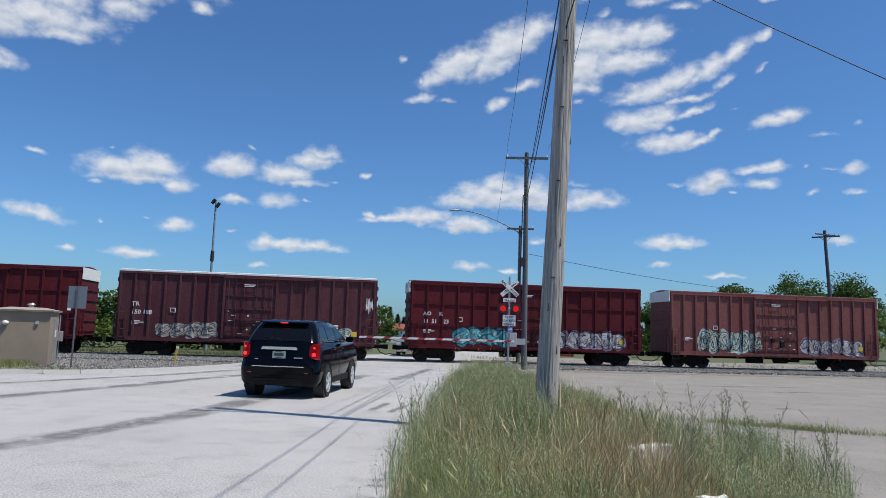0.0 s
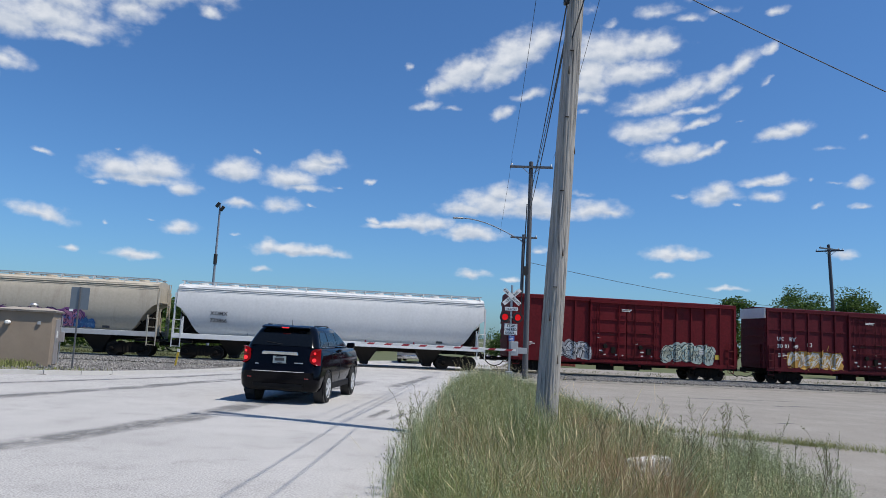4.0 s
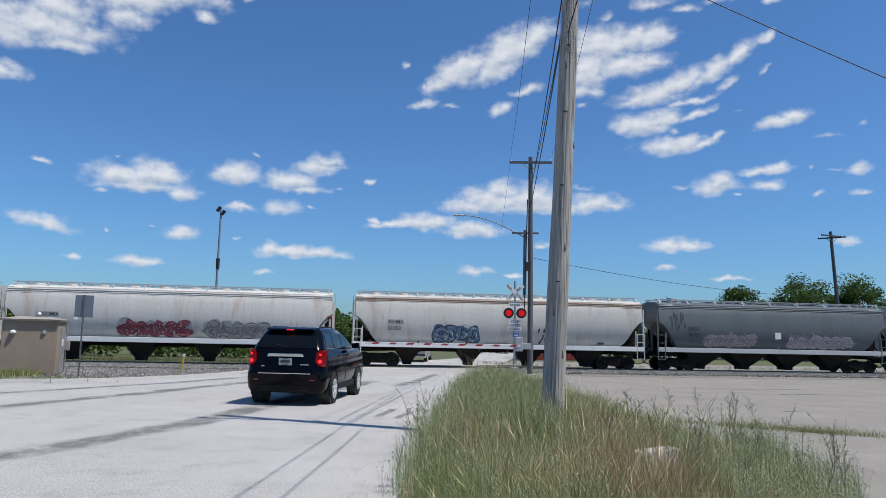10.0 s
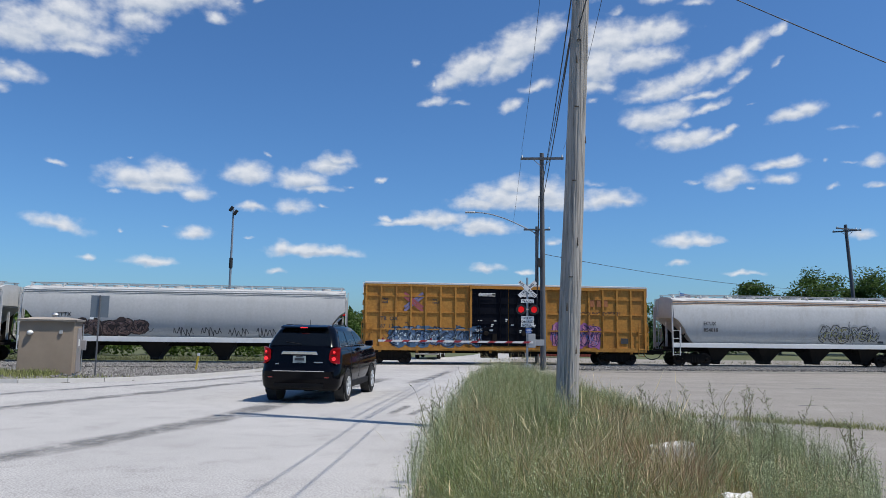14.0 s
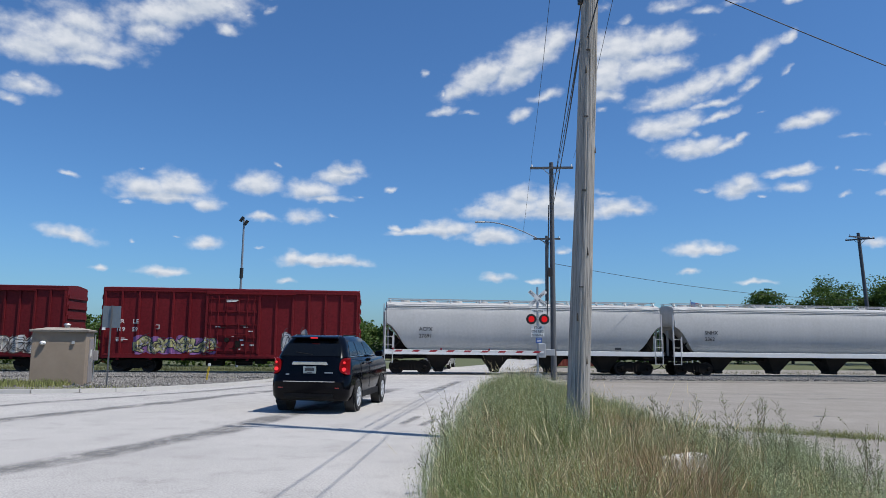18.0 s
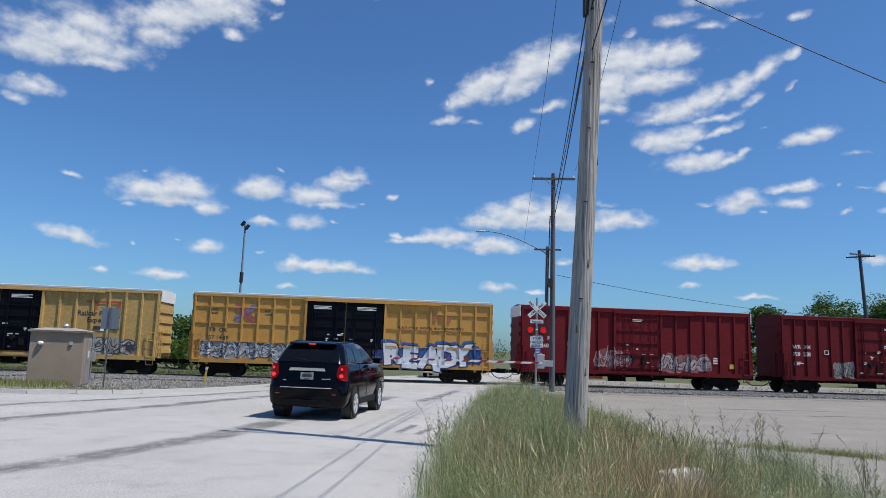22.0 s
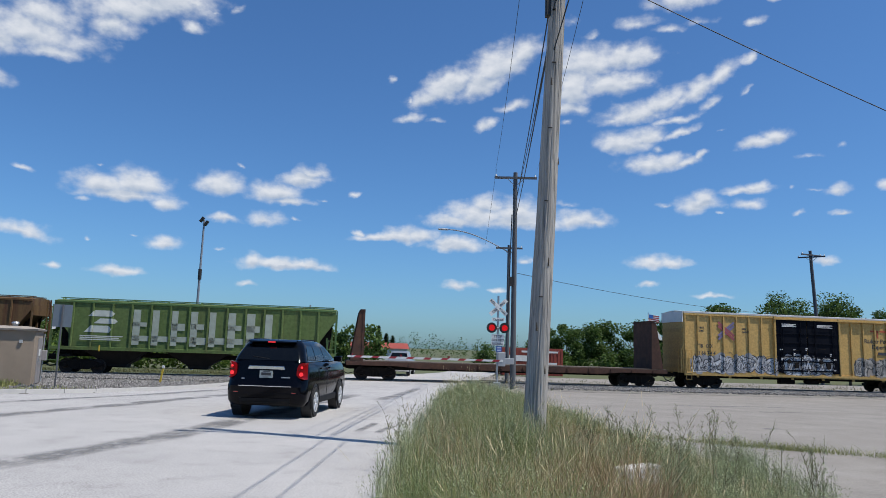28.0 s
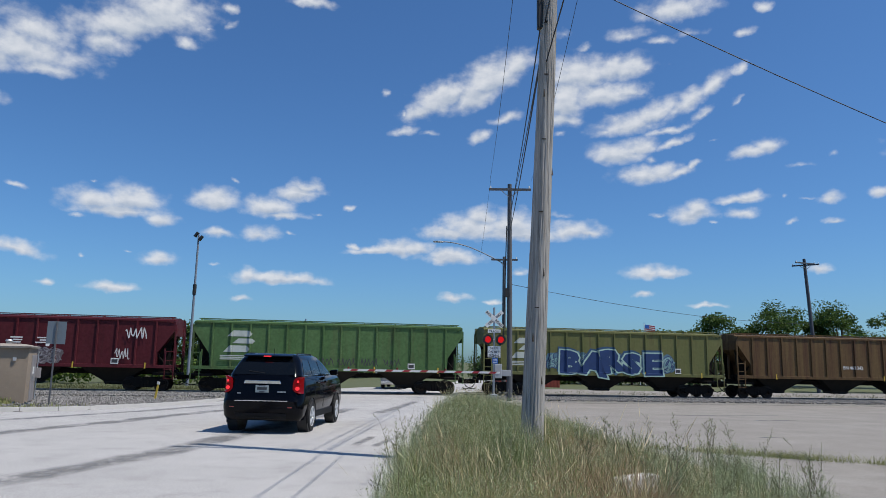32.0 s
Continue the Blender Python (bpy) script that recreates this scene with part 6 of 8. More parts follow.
def yellow_car(label, length, mat, number, grid, old, seed, gcol, gspans):
    car = boxcar(label, length, mat, posts=14, door_w=4.9, door_mat=P["doorblack"], doors=2, height=5.22, grid=grid, roof=P["pale"], roof_end=True, door_bars=6)
    f = BOXFACE
    marks(car, -length / 2 + 1.0, 2.75, number, 0.34, f, BL, 1.4)
    diamond(car, -length / 2 + 3.1, 3.95, f)
    marks(car, -length / 2 + 1.05, 4.05, ["next", "load"], 0.24, f, BL, 0.9)
    marks(car, -length / 2 + 4.3, 4.05, ["any", "road"], 0.24, f, BL, 0.9)
    bars(car, -2.0, 4.55, [1.1, 0.9, 1.1], f - 0.14, WL, 0.045)
    bars(car, 0.7, 4.55, [1.2, 1.0, 1.2], f - 0.14, WL, 0.045)
    for q in range(5):
        bars(car, -2.1 + 0.93 * q, 2.2 + 0.35 * (q % 3), [0.16, 0.1], f - 0.14, WL, 0.06)
    if old:
        text_on(car, 3.3, 3.25, "RAILCAR POOLING EXPERTS", 0.33, f, spray((0.09, 0.04, 0.02)))
        for i, dx in enumerate((0, 0.45, 0.9)):
            part("painted_stroke", Build().box(5.6 + dx, f - 0.005, 4.05, 0.3, 0.004, 0.5), spray((0.33, 0.12, 0.04)), car)
    else:
        for dx, w, h in ((0, 0.62, 0.12), (0.25, 0.12, 0.5), (0.72, 0.62, 0.12), (0.97, 0.12, 0.5), (1.4, 0.62, 0.12), (1.6, 0.2, 0.5)):
            part("painted_stroke", Build().box(5.3 + dx, f - 0.005, 4.30 if h < 0.3 else 4.05, w, 0.004, h), spray((0.45, 0.09, 0.04)), car)
        marks(car, 4.5, 3.45, ["Railcar Pooling", "     Experts"], 0.42, f, BL, 0.95)
        bars(car, 5.5, 2.72, [1.5], f, BL, 0.2)
    part("data_plate", Build().box(length / 2 - 1.5, f - 0.005, 1.6, 0.5, 0.004, 0.34), BL, car)
    for k, (a, b, z0, z1) in enumerate(gspans):
        graffiti(car, a, b, z0, z1 + 0.25, gcol[k % len(gcol)], f - 0.058, seed + k)
    return car


def red_car(label, length, mat, number, seed, gspans, posts=13, doors=1, door_w=3.1, roof=None, grid=(), roof_end=False):
    car = boxcar(label, length, mat, posts=posts, doors=doors, door_w=door_w, roof=roof, grid=grid, roof_end=roof_end)
    f = BOXFACE
    if number:
        marks(car, -length / 2 + 0.8, 2.95, number, 0.36, f, WL, 1.35)
    bars(car, -length / 2 + 0.85, 2.05, [0.5, 0.7, 0.4], f, WL, 0.05)
    part("emblem", Build().box(-length / 2 + 3.2, f - 0.005, 2.75, 0.32, 0.004, 0.28), WL, car)
    part("emblem_field", Build().box(-length / 2 + 3.2, f - 0.009, 2.75, 0.24, 0.004, 0.2), mat, car)
    bars(car, -0.4, h_top(0) - 0.75, [0.7, 0.6], f - 0.14, WL, 0.05)
    if doors == 2 and number:
        for q in range(8):
            bars(car, -2.0 + 0.5 * q, 2.15 + 0.42 * (q % 4) * 0.9, [0.22, 0.15], f - 0.14, WL, 0.06)
    bars(car, length / 2 - 2.6, 2.1, [0.3, 0.3, 0.3], f, WL, 0.09)
    part("yellow_label", Build().box(length / 2 - 1.3, f - 0.005, 1.6, 0.34, 0.004, 0.3), M["yellowpaint"], car)
    for k, (a, b, z0, z1, col) in enumerate(gspans):
        graffiti(car, a, b, z0, z1 + 0.28, col, f - 0.058, seed * 10 + k)
    return car


def h_top(_):
    return 5.2


def tank_hopper(label, length, mat, rows, seed, gspans, band=None, sill=None, reach=1.08):
    car = hopper(label, length, mat, sill or M["white"], True, top_band=band, reach=reach)
    marks_curved(car, -length / 2 + 2.2, 2.72, rows, 0.34, CURVED, BL)
    part("data_plate", Build().box(length / 2 - 3.0, CURVED(1.75) - 0.012, 1.75, 0.42, 0.004, 0.22), BL, car)
    for dx in (-0.27, 0.02, 0.22):
        part("seam_plate", Build().box(dx * length, CURVED(1.7) - 0.01, 1.68, 0.05, 0.02, 0.55), M["greypaint"], car)
    for k, (a, b, z0, z1, col) in enumerate(gspans):
        graffiti(car, a, b, z0 + 0.08, z1 + 0.3, col, 0, seed * 10 + k, floor=1.56, surface_at=lambda z: CURVED(z) - 0.02)
    return car


def marks_curved(car, x, z, rows, size, at, material):
    for i, r in enumerate(rows):
        zz = z - i * size * 1.25
        lean = math.degrees(math.atan2(at(zz + size) - at(zz), size))
        part("lettering", letters(r, size), material, car, m=pose(x, min(at(zz), at(zz + size)) - 0.02, zz, -lean * 0.6))


def post_hopper(label, length, mat, seed, emblem=True, gspans=(), pale_letters="", sill=None, frame=None, rows=()):
    car = hopper(label, length, mat, sill or mat, False, posts=14, bays=3, hatch_mat=frame or mat, frame_mat=frame or mat)
    f = -1.58
    if emblem:
        x0 = -length / 2 + 2.8
        w = spray((0.52, 0.55, 0.50))
        for dx, z, ww, hh in ((0.0, 3.55, 1.5, 0.36), (0.25, 3.1, 1.35, 0.3), (-0.15, 2.62, 1.55, 0.4)):
            part("painted_emblem", hug(Build().extrude([(x0 + dx - ww / 2, z - hh / 2), (x0 + dx + ww / 2 - 0.15, z - hh / 2), (x0 + dx + ww / 2, z), (x0 + dx + ww / 2 - 0.2, z + hh / 2), (x0 + dx - ww / 2 + 0.35, z + hh / 2)], f - 0.012, f - 0.006, "y").mesh("painted_emblem"), car, 0.006), w, car)
        bars(car, x0 - 1.1, 2.2, [2.4, 2.2, 2.3], f - 0.004, w, 0.06)
    if pale_letters:
        # huge worn letters that cannot be read any more: pale blocks between the posts
        pale = spray((0.36, 0.40, 0.33))
        step = (length - 2.4) / 13
        rnd = random.Random(seed)
        for i in range(3, 11):
            x = -length / 2 + 1.2 + step * i
            for lo, hi, u0, u1 in ((1.75, 3.85, 0.08, rnd.uniform(0.4, 0.55)), (rnd.uniform(1.75, 2.0), 2.3, 0.1, 0.94), (rnd.uniform(2.6, 2.9), 3.1, 0.1, 0.8)):
                if lo > 1.99 and i % 3 == 1:
                    continue
                part("painted_block", Build().box(x + step * (u0 + u1) / 2, -1.535, (lo + hi) / 2, step * (u1 - u0), 0.006, hi - lo), pale, car)
    if rows:
        marks(car, -0.4, 2.1, rows, 0.32, f, WL)
    part("data_plate", Build().box(length / 2 - 3.4, f - 0.005, 1.75, 0.44, 0.004, 0.34), WL, car)
    part("data_field", Build().box(length / 2 - 3.4, f - 0.009, 1.75, 0.34, 0.004, 0.2), BL, car)
    for k in (-0.33, 0.16, 0.4):
        part("reflector", Build().box(k * length, f - 0.004, 1.5, 0.08, 0.004, 0.35), M["yellowpaint"], car)
    for k, (a, b, z0, z1, col) in enumerate(gspans):
        graffiti(car, a, b, z0, z1, col, f, seed * 10 + k, floor=1.3)
    return car


def word_piece(car, word, x, step, z, size, face, rim, fill, seed, edge):
    """Fat sprayed letters that can be read, each one bent and tilted by itself."""
    rnd = random.Random(seed)
    for i, ch in enumerate(word):
        turn = rnd.uniform(-10, 10)
        at = pose(x + step * i, face, z + rnd.uniform(-0.05, 0.1), 0, turn, 0) @ Matrix.Diagonal((step / (0.62 * size), 1, rnd.uniform(0.95, 1.1), 1))
        # the raised edge behind the letter, its rim and its face
        for fat, lift, colour, up in ((0.10, 0.022, rim, 0.16), (0.115, 0.025, edge, 0.0), (0.07, 0.028, fill, 0.0)):
            me = letters(ch, size, fat=fat * size)
            me.transform(pose(-0.6 * up, 0, up) @ at)
            part("sprayed_letter", hug(me, car, lift), colour, car)


def span(length, a, b, z0, z1, col):
    """A stretch of the side from shares of the car's length, counted from its rear."""
    return (-length / 2 + a * length, -length / 2 + b * length, z0, z1, col)


TRAIN = []


def join(car, rear, front):
    TRAIN.append((car, (rear + front) / 2))


def make_train():
    def ln(a, b):
        return b - a

    n = ln(15.55, 30.87)
    join(red_car("faded red-brown boxcar with sprayed letters along its lower side", n, P["faded"], None, 1,
                 [span(n, 0.13, 0.42, 1.1, 2.3, CREAM), span(n, 0.62, 0.92, 1.1, 1.95, MIXED)], posts=14, roof_end=True), 15.55, 30.87)
    n = ln(-2.02, 13.35)
    join(red_car("dark maroon boxcar with teal sprayed letters", n, P["maroon"], ["AO     K", "11  51    23"], 2,
                 [span(n, 0.19, 0.42, 1.05, 1.95, TEAL), span(n, 0.62, 0.93, 1.05, 2.0, MIXED)], posts=12, grid=(2.35, 3.7), roof_end=True), -2.02, 13.35)
    n = ln(-19.74, -4.25)
    c = red_car("plum-brown boxcar with a white roof edge and small sprayed marks", n, P["plum"], ["TR", "150 188"], 3,
                [span(n, 0.15, 0.37, 1.1, 1.75, SILVERG), span(n, 0.74, 0.90, 1.05, 1.7, CREAM)], posts=14, roof=M["white"])
    scribble(c, n / 2 - 0.6, 2.9, 0.4, 1.0, BOXFACE - 0.1, WL, 4)
    join(c, -19.74, -4.25)
    n = ln(-37.47, -21.95)
    join(red_car("dark maroon boxcar with gold and white sprayed letters", n, P["maroon"], ["UC    RY", "30  01   49"], 4,
                 [span(n, 0.11, 0.36, 1.1, 2.1, GOLD)], posts=12, grid=(2.35, 3.7), roof_end=True), -37.47, -21.95)
    n = ln(-55.27, -39.75)
    join(red_car("red oxide boxcar with double doors and grey-blue sprayed letters", n, P["red"], None, 5,
                 [span(n, 0.17, 0.34, 1.1, 2.0, GREY), span(n, 0.66, 0.90, 1.1, 2.1, CREAM)], posts=10, doors=2, door_w=4.9), -55.27, -39.75)
    n = ln(-76.42, -56.99)
    join(tank_hopper("clean white covered hopper car with curved sides", n, P["white"], ["XOMX", "720866"], 6, []), -76.42, -56.99)
    n = ln(-96.48, -77.25)
    join(tank_hopper("tan covered hopper car with pink and purple sprayed letters", n, P["tan"], ["MBLX", "53812"], 7,
                     [span(n, 0.50, 0.56, 1.45, 1.9, BLUEWING), span(n, 0.75, 0.81, 1.45, 1.9, BLUEWING), span(n, 0.53, 0.78, 1.45, 2.4, PINK)], sill=P["pale"]), -96.48, -77.25)
    for q, z, w, h in ((-n / 2 + 0.6, 2.6, 1.1, 0.7), (-n / 2 + 3.7, 1.6, 0.9, 0.45)):
        scribble(TRAIN[-1][0], q, z, w, h, 0, spray((0.45, 0.09, 0.06)), int(z * 10), lambda v: CURVED(v) - 0.02, 0.03)
    n = ln(-116.98, -97.42)
    c = tank_hopper("pale covered hopper car with the huge white letters MEAT on blue", n, P["white"], [], 8, [], band=RUSTBAND)
    back = spray((0.09, 0.165, 0.225))
    # the white letters MEAT stand out between painted blue fields; rear and front share of the length, low and high edge
    for a, b, lo, hi in ((0.357, 0.381, 1.40, 3.95), (0.424, 0.524, 2.08, 2.50), (0.477, 0.524, 2.50, 3.05), (0.424, 0.477, 2.82, 3.05), (0.521, 0.543, 1.40, 3.92), (0.581, 0.634, 2.70, 3.05),
                         (0.577, 0.634, 1.45, 2.26), (0.672, 0.693, 1.40, 3.9), (0.693, 0.751, 1.45, 2.62), (0.797, 0.868, 2.10, 2.58), (0.797, 0.822, 1.75, 2.10), (0.866, 0.882, 2.10, 3.50)):
        bb = Build()
        m = max(2, int((hi - lo) / 0.3))
        zs = [lo + (hi - lo) * q / m for q in range(m + 1)]
        for z0, z1 in zip(zs[:-1], zs[1:]):
            bb.add([(-n / 2 + a * n, CURVED(z0) - 0.022, z0), (-n / 2 + b * n, CURVED(z0) - 0.022, z0), (-n / 2 + b * n, CURVED(z1) - 0.022, z1), (-n / 2 + a * n, CURVED(z1) - 0.022, z1)], [(0, 1, 2, 3)])
        part("painted_panel", bb, back, c)
    # the field before the M and the notches in it: low left, low right, high right and high left corner, as shares and heights
    for corners in (((0.082, 2.38), (0.193, 2.38), (0.196, 2.78), (0.062, 2.78)), ((0.062, 2.78), (0.196, 2.78), (0.202, 3.93), (0.197, 3.93)), ((0.082, 2.38), (0.10, 1.45), (0.187, 1.45), (0.193, 2.38)),
                    ((0.280, 2.68), (0.286, 2.68), (0.305, 3.95), (0.271, 3.95)), ((0.252, 1.45), (0.268, 1.45), (0.262, 2.45), (0.256, 2.45)), ((0.296, 1.45), (0.312, 1.45), (0.308, 2.45), (0.302, 2.45))):
        bb = Build()
        (ax, az), (bx, bz), (cx, cz), (dx, dz) = corners
        for i in range(8):
            rows = []
            for f in (i / 8, (i + 1) / 8):
                for (px, pz), (qx, qz) in (((ax, az), (dx, dz)), ((bx, bz), (cx, cz))):
                    z = pz + (qz - pz) * f
                    rows.append((-n / 2 + (px + (qx - px) * f) * n, CURVED(z) - 0.024, z))
            bb.add(rows, [(0, 1, 3, 2)])
        part("painted_panel", bb, back, c)
    for q in (0.39, 0.513, 0.675, 0.782, 0.915):
        part("reflector", Build().box(-n / 2 + q * n, CURVED(1.75) - 0.03, 1.85, 0.09, 0.004, 0.42), spray((0.42, 0.30, 0.10)), c)
    part("data_plate", Build().box(-n / 2 + 2.7, CURVED(2.7) - 0.04, 2.75, 1.25, 0.01, 0.75), P["pale"], c)
    marks_curved(c, -n / 2 + 2.2, 2.80, ["XOMX", "710092"], 0.28, lambda z: CURVED(2.7) - 0.04, BL)
    join(c, -116.98, -97.42)
    n = ln(-134.94, -118.0)
    c = tank_hopper("dark grey covered hopper car with pale pink sprayed outlines", n, P["dark"], ["DJTX", "96020"], 9,
                    [span(n, 0.20, 0.42, 1.5, 2.2, ((0.22, 0.22, 0.235), (0.50, 0.38, 0.40), (0.24, 0.22, 0.235), (0.5, 0.4, 0.42))),
                     span(n, 0.56, 0.84, 1.5, 2.2, ((0.22, 0.23, 0.24), (0.52, 0.45, 0.46), (0.30, 0.28, 0.29), (0.5, 0.45, 0.46)))], sill=P["pale"], reach=1.85)
    scribble(c, -n / 2 + 0.9, 2.7, 1.1, 1.2, 0, BL, 5, lambda z: CURVED(z) - 0.015)
    part("square_notice", Build().box(0.2, CURVED(2.5) - 0.02, 2.45, 0.42, 0.006, 0.45), WL, c)
    join(c, -134.94, -118.0)
    n = ln(-155.09, -135.8)
    c = tank_hopper("rust-streaked pale covered hopper car with dark sprayed letters", n, P["rusty"], ["XOMX", "51353"], 10,
                    [span(n, 0.27, 0.42, 1.45, 2.4, DARKBLUE)], band=RUSTBAND)
    scribble(c, -n / 2 + 0.62 * n, 1.5, 1.9, 1.1, 0, BL, 6, lambda z: CURVED(z) - 0.02, 0.05)
    join(c, -155.09, -135.8)
    n = ln(-175.69, -156.24)
    join(tank_hopper("dirty pale covered hopper car with dark red sprayed letters", n, P["rusty"], ["XOMX", "710556"], 11,
                     [span(n, 0.34, 0.56, 1.45, 2.3, WINE), span(n, 0.60, 0.80, 1.45, 2.35, ((0.40, 0.39, 0.38), (0.16, 0.15, 0.15), (0.42, 0.40, 0.40), (0.3, 0.3, 0.3)))]), -175.69, -156.24)
    n = ln(-194.85, -176.69)
    join(tank_hopper("pale covered hopper car with a rusty top and black sprayed outlines", n, P["pale"], ["ECUX", "854018"], 12,
                     [span(n, 0.58, 0.82, 1.5, 2.55, ((0.44, 0.45, 0.44), (0.07, 0.07, 0.07), (0.46, 0.46, 0.45), (0.4, 0.38, 0.1)))], band=RUSTBAND), -194.85, -176.69)
    n = ln(-215.14, -196.61)
    join(yellow_car("orange-yellow boxcar with black double doors and dark blue sprayed letters", n, P["orange"], ["TB  OX", "67  13"], (2.2, 3.3, 4.3), True, 60, [DARKBLUE, PINK],
                    [(-n / 2 + 0.09 * n, -n / 2 + 0.40 * n, 1.05, 2.2), (-n / 2 + 0.66 * n, -n / 2 + 0.83 * n, 1.1, 2.5)]), -215.14, -196.61)
    n = ln(-235.67, -216.22)
    c = tank_hopper("pale grey covered hopper car with brown sprayed letters", n, P["offwhite"], ["STTX", "66546"], 14, [span(n, 0.16, 0.38, 1.45, 2.3, BROWNG)])
    for i in range(4):
        scribble(c, -n / 2 + (0.46 + 0.085 * i) * n, 1.6, 1.2, 0.55, 0, BL, 30 + i, lambda z: CURVED(z) - 0.02)
    join(c, -235.67, -216.22)
    n = ln(-256.25, -236.63)
    join(tank_hopper("clean white covered hopper car with a curved body", n, P["offwhite"], ["SNHX", "2362"], 15, []), -256.25, -236.63)
    n = ln(-275.21, -256.91)
    join(tank_hopper("clean pale grey covered hopper car", n, P["offwhite"], ["ACFX", "27691"], 16, []), -275.21, -256.91)
    n = ln(-292.28, -276.83)
    c = red_car("bright red boxcar with multicoloured sprayed letters", n, P["bright"], ["CR     LE", "119    59"], 17,
                [span(n, 0.13, 0.44, 1.05, 1.95, ((0.28, 0.12, 0.30), (0.03, 0.03, 0.05), (0.55, 0.50, 0.22), (0.6, 0.55, 0.6))), span(n, 0.70, 0.80, 1.2, 2.2, GREY)], posts=13)
    join(c, -292.28, -276.83)
    n = ln(-310.0, -294.45)
    join(red_car("red boxcar with white door stencils and pale sprayed letters", n, P["red"], ["WR  XX", "728  238"], 18,
                 [span(n, 0.24, 0.33, 1.05, 2.0, SILVERG), span(n, 0.74, 0.92, 1.05, 1.9, ((0.42, 0.38, 0.34), (0.08, 0.06, 0.05), (0.55, 0.52, 0.48), (0.6, 0.6, 0.55)))], posts=12, doors=2, door_w=4.9), -310.0, -294.45)
    n = ln(-327.74, -312.22)
    join(red_car("bright red boxcar with faint grey sprayed letters", n, P["bright"], ["HX    RX", "90   60"], 19,
                 [span(n, 0.32, 0.46, 1.3, 2.2, ((0.25, 0.06, 0.06), (0.5, 0.45, 0.45), (0.28, 0.06, 0.06), (0.4, 0.3, 0.3))), span(n, 0.60, 0.82, 1.05, 2.0, ((0.30, 0.12, 0.11), (0.10, 0.04, 0.04), (0.50, 0.42, 0.40), (0.5, 0.4, 0.4)))], posts=13, roof_end=True), -327.74, -312.22)
    n = ln(-348.32, -329.7)
    c = yellow_car("yellow boxcar with black double doors and white sprayed letters on blue", n, P["amber"], ["TB  OX", "57 14 49"], (2.2, 3.3, 4.3), True, 70, [GREY, BLUEFIELD],
                   [(-n / 2 + 0.03 * n, -n / 2 + 0.38 * n, 1.1, 2.0), (-n / 2 + 0.60 * n, -n / 2 + 0.96 * n, 1.05, 2.0)])
    word_piece(c, "READY", -n / 2 + 0.635 * n, 0.060 * n, 1.06, 1.7, 0, spray((0.03, 0.10, 0.33)), spray((0.62, 0.65, 0.70)), 8, spray((0.03, 0.04, 0.09)))
    join(c, -348.32, -329.7)
    n = ln(-368.92, -350.37)
    join(yellow_car("clean yellow boxcar with black double doors and grey sprayed letters", n, P["yellow"], ["TB  OX", "66 07 94"], (), False, 80, [SILVERG, GREY, SILVERG],
                    [(-n / 2 + 0.07 * n, -n / 2 + 0.17 * n, 1.3, 1.75), (-n / 2 + 0.22 * n, -n / 2 + 0.36 * n, 1.1, 2.0), (-n / 2 + 0.75 * n, -n / 2 + 0.93 * n, 1.1, 1.9)]), -368.92, -350.37)
    n = ln(-386.56, -370.93)
    c = red_car("dark maroon boxcar with teal and grey sprayed letters", n, P["maroon"], None, 22,
                [span(n, 0.09, 0.38, 1.05, 2.3, TEAL), span(n, 0.42, 0.58, 1.05, 2.1, DARKBLUE), span(n, 0.60, 0.82, 1.05, 2.1, ((0.30, 0.33, 0.38), (0.04, 0.04, 0.06), (0.58, 0.60, 0.64), (0.5, 0.5, 0.55)))], posts=12, grid=(3.1,))
    for i in range(4):
        x = 3.5 + i * 1.05
        part("painted_stroke", Build().extrude([(x, 3.5), (x + 0.62, 3.5), (x + 0.65, 3.58), (x + 0.03, 3.58)], BOXFACE - 0.062, BOXFACE - 0.056, "y"), WL, c)
        part("painted_stroke", Build().extrude([(x + 0.2, 3.78), (x + 0.72, 3.78), (x + 0.75, 3.86), (x + 0.23, 3.86)], BOXFACE - 0.062, BOXFACE - 0.056, "y"), WL, c)
        part("painted_stroke", Build().extrude([(x + 0.12, 3.64), (x + 0.6, 3.64), (x + 0.62, 3.70), (x + 0.14, 3.70)], BOXFACE - 0.062, BOXFACE - 0.056, "y"), WL, c)
    bars(c, -n / 2 + 0.9, 3.05, [0.45, 0.5], BOXFACE, WL, 0.2)
    bars(c, -n / 2 + 1.9, 3.05, [0.45, 0.5], BOXFACE, WL, 0.2)
    join(c, -386.56, -370.93)
    n = ln(-406.97, -388.58)
    join(yellow_car("yellow boxcar with black double doors and white and grey sprayed letters", n, P["yellow"], ["TB  OX", "5 66 74 4"], (), False, 90, [GREY, GREY, SILVERG],
                    [(-n / 2 + 0.03 * n, -n / 2 + 0.37 * n, 1.0, 2.1), (-n / 2 + 0.40 * n, -n / 2 + 0.60 * n, 1.0, 2.2), (-n / 2 + 0.70 * n, -n / 2 + 0.90 * n, 1.0, 2.1)]), -406.97, -388.58)
    join(bulkhead_flat("empty rusty flat car with a tall bulkhead at each end", 21.4, M["rust"]), -429.6, -408.2)
    n = ln(-446.99, -430.23)
    join(post_hopper("faded green ribbed hopper car with huge pale worn letters", n, P["moss"], 25, True, (), "blocks", frame=P["green"]), -446.99, -430.23)
    n = ln(-465.09, -448.01)
    join(post_hopper("rust-brown ribbed hopper car", n, P["brown"], 26, False, (), rows=["BN 461 342"]), -465.09, -448.01)
    n = ln(-482.89, -466.06)
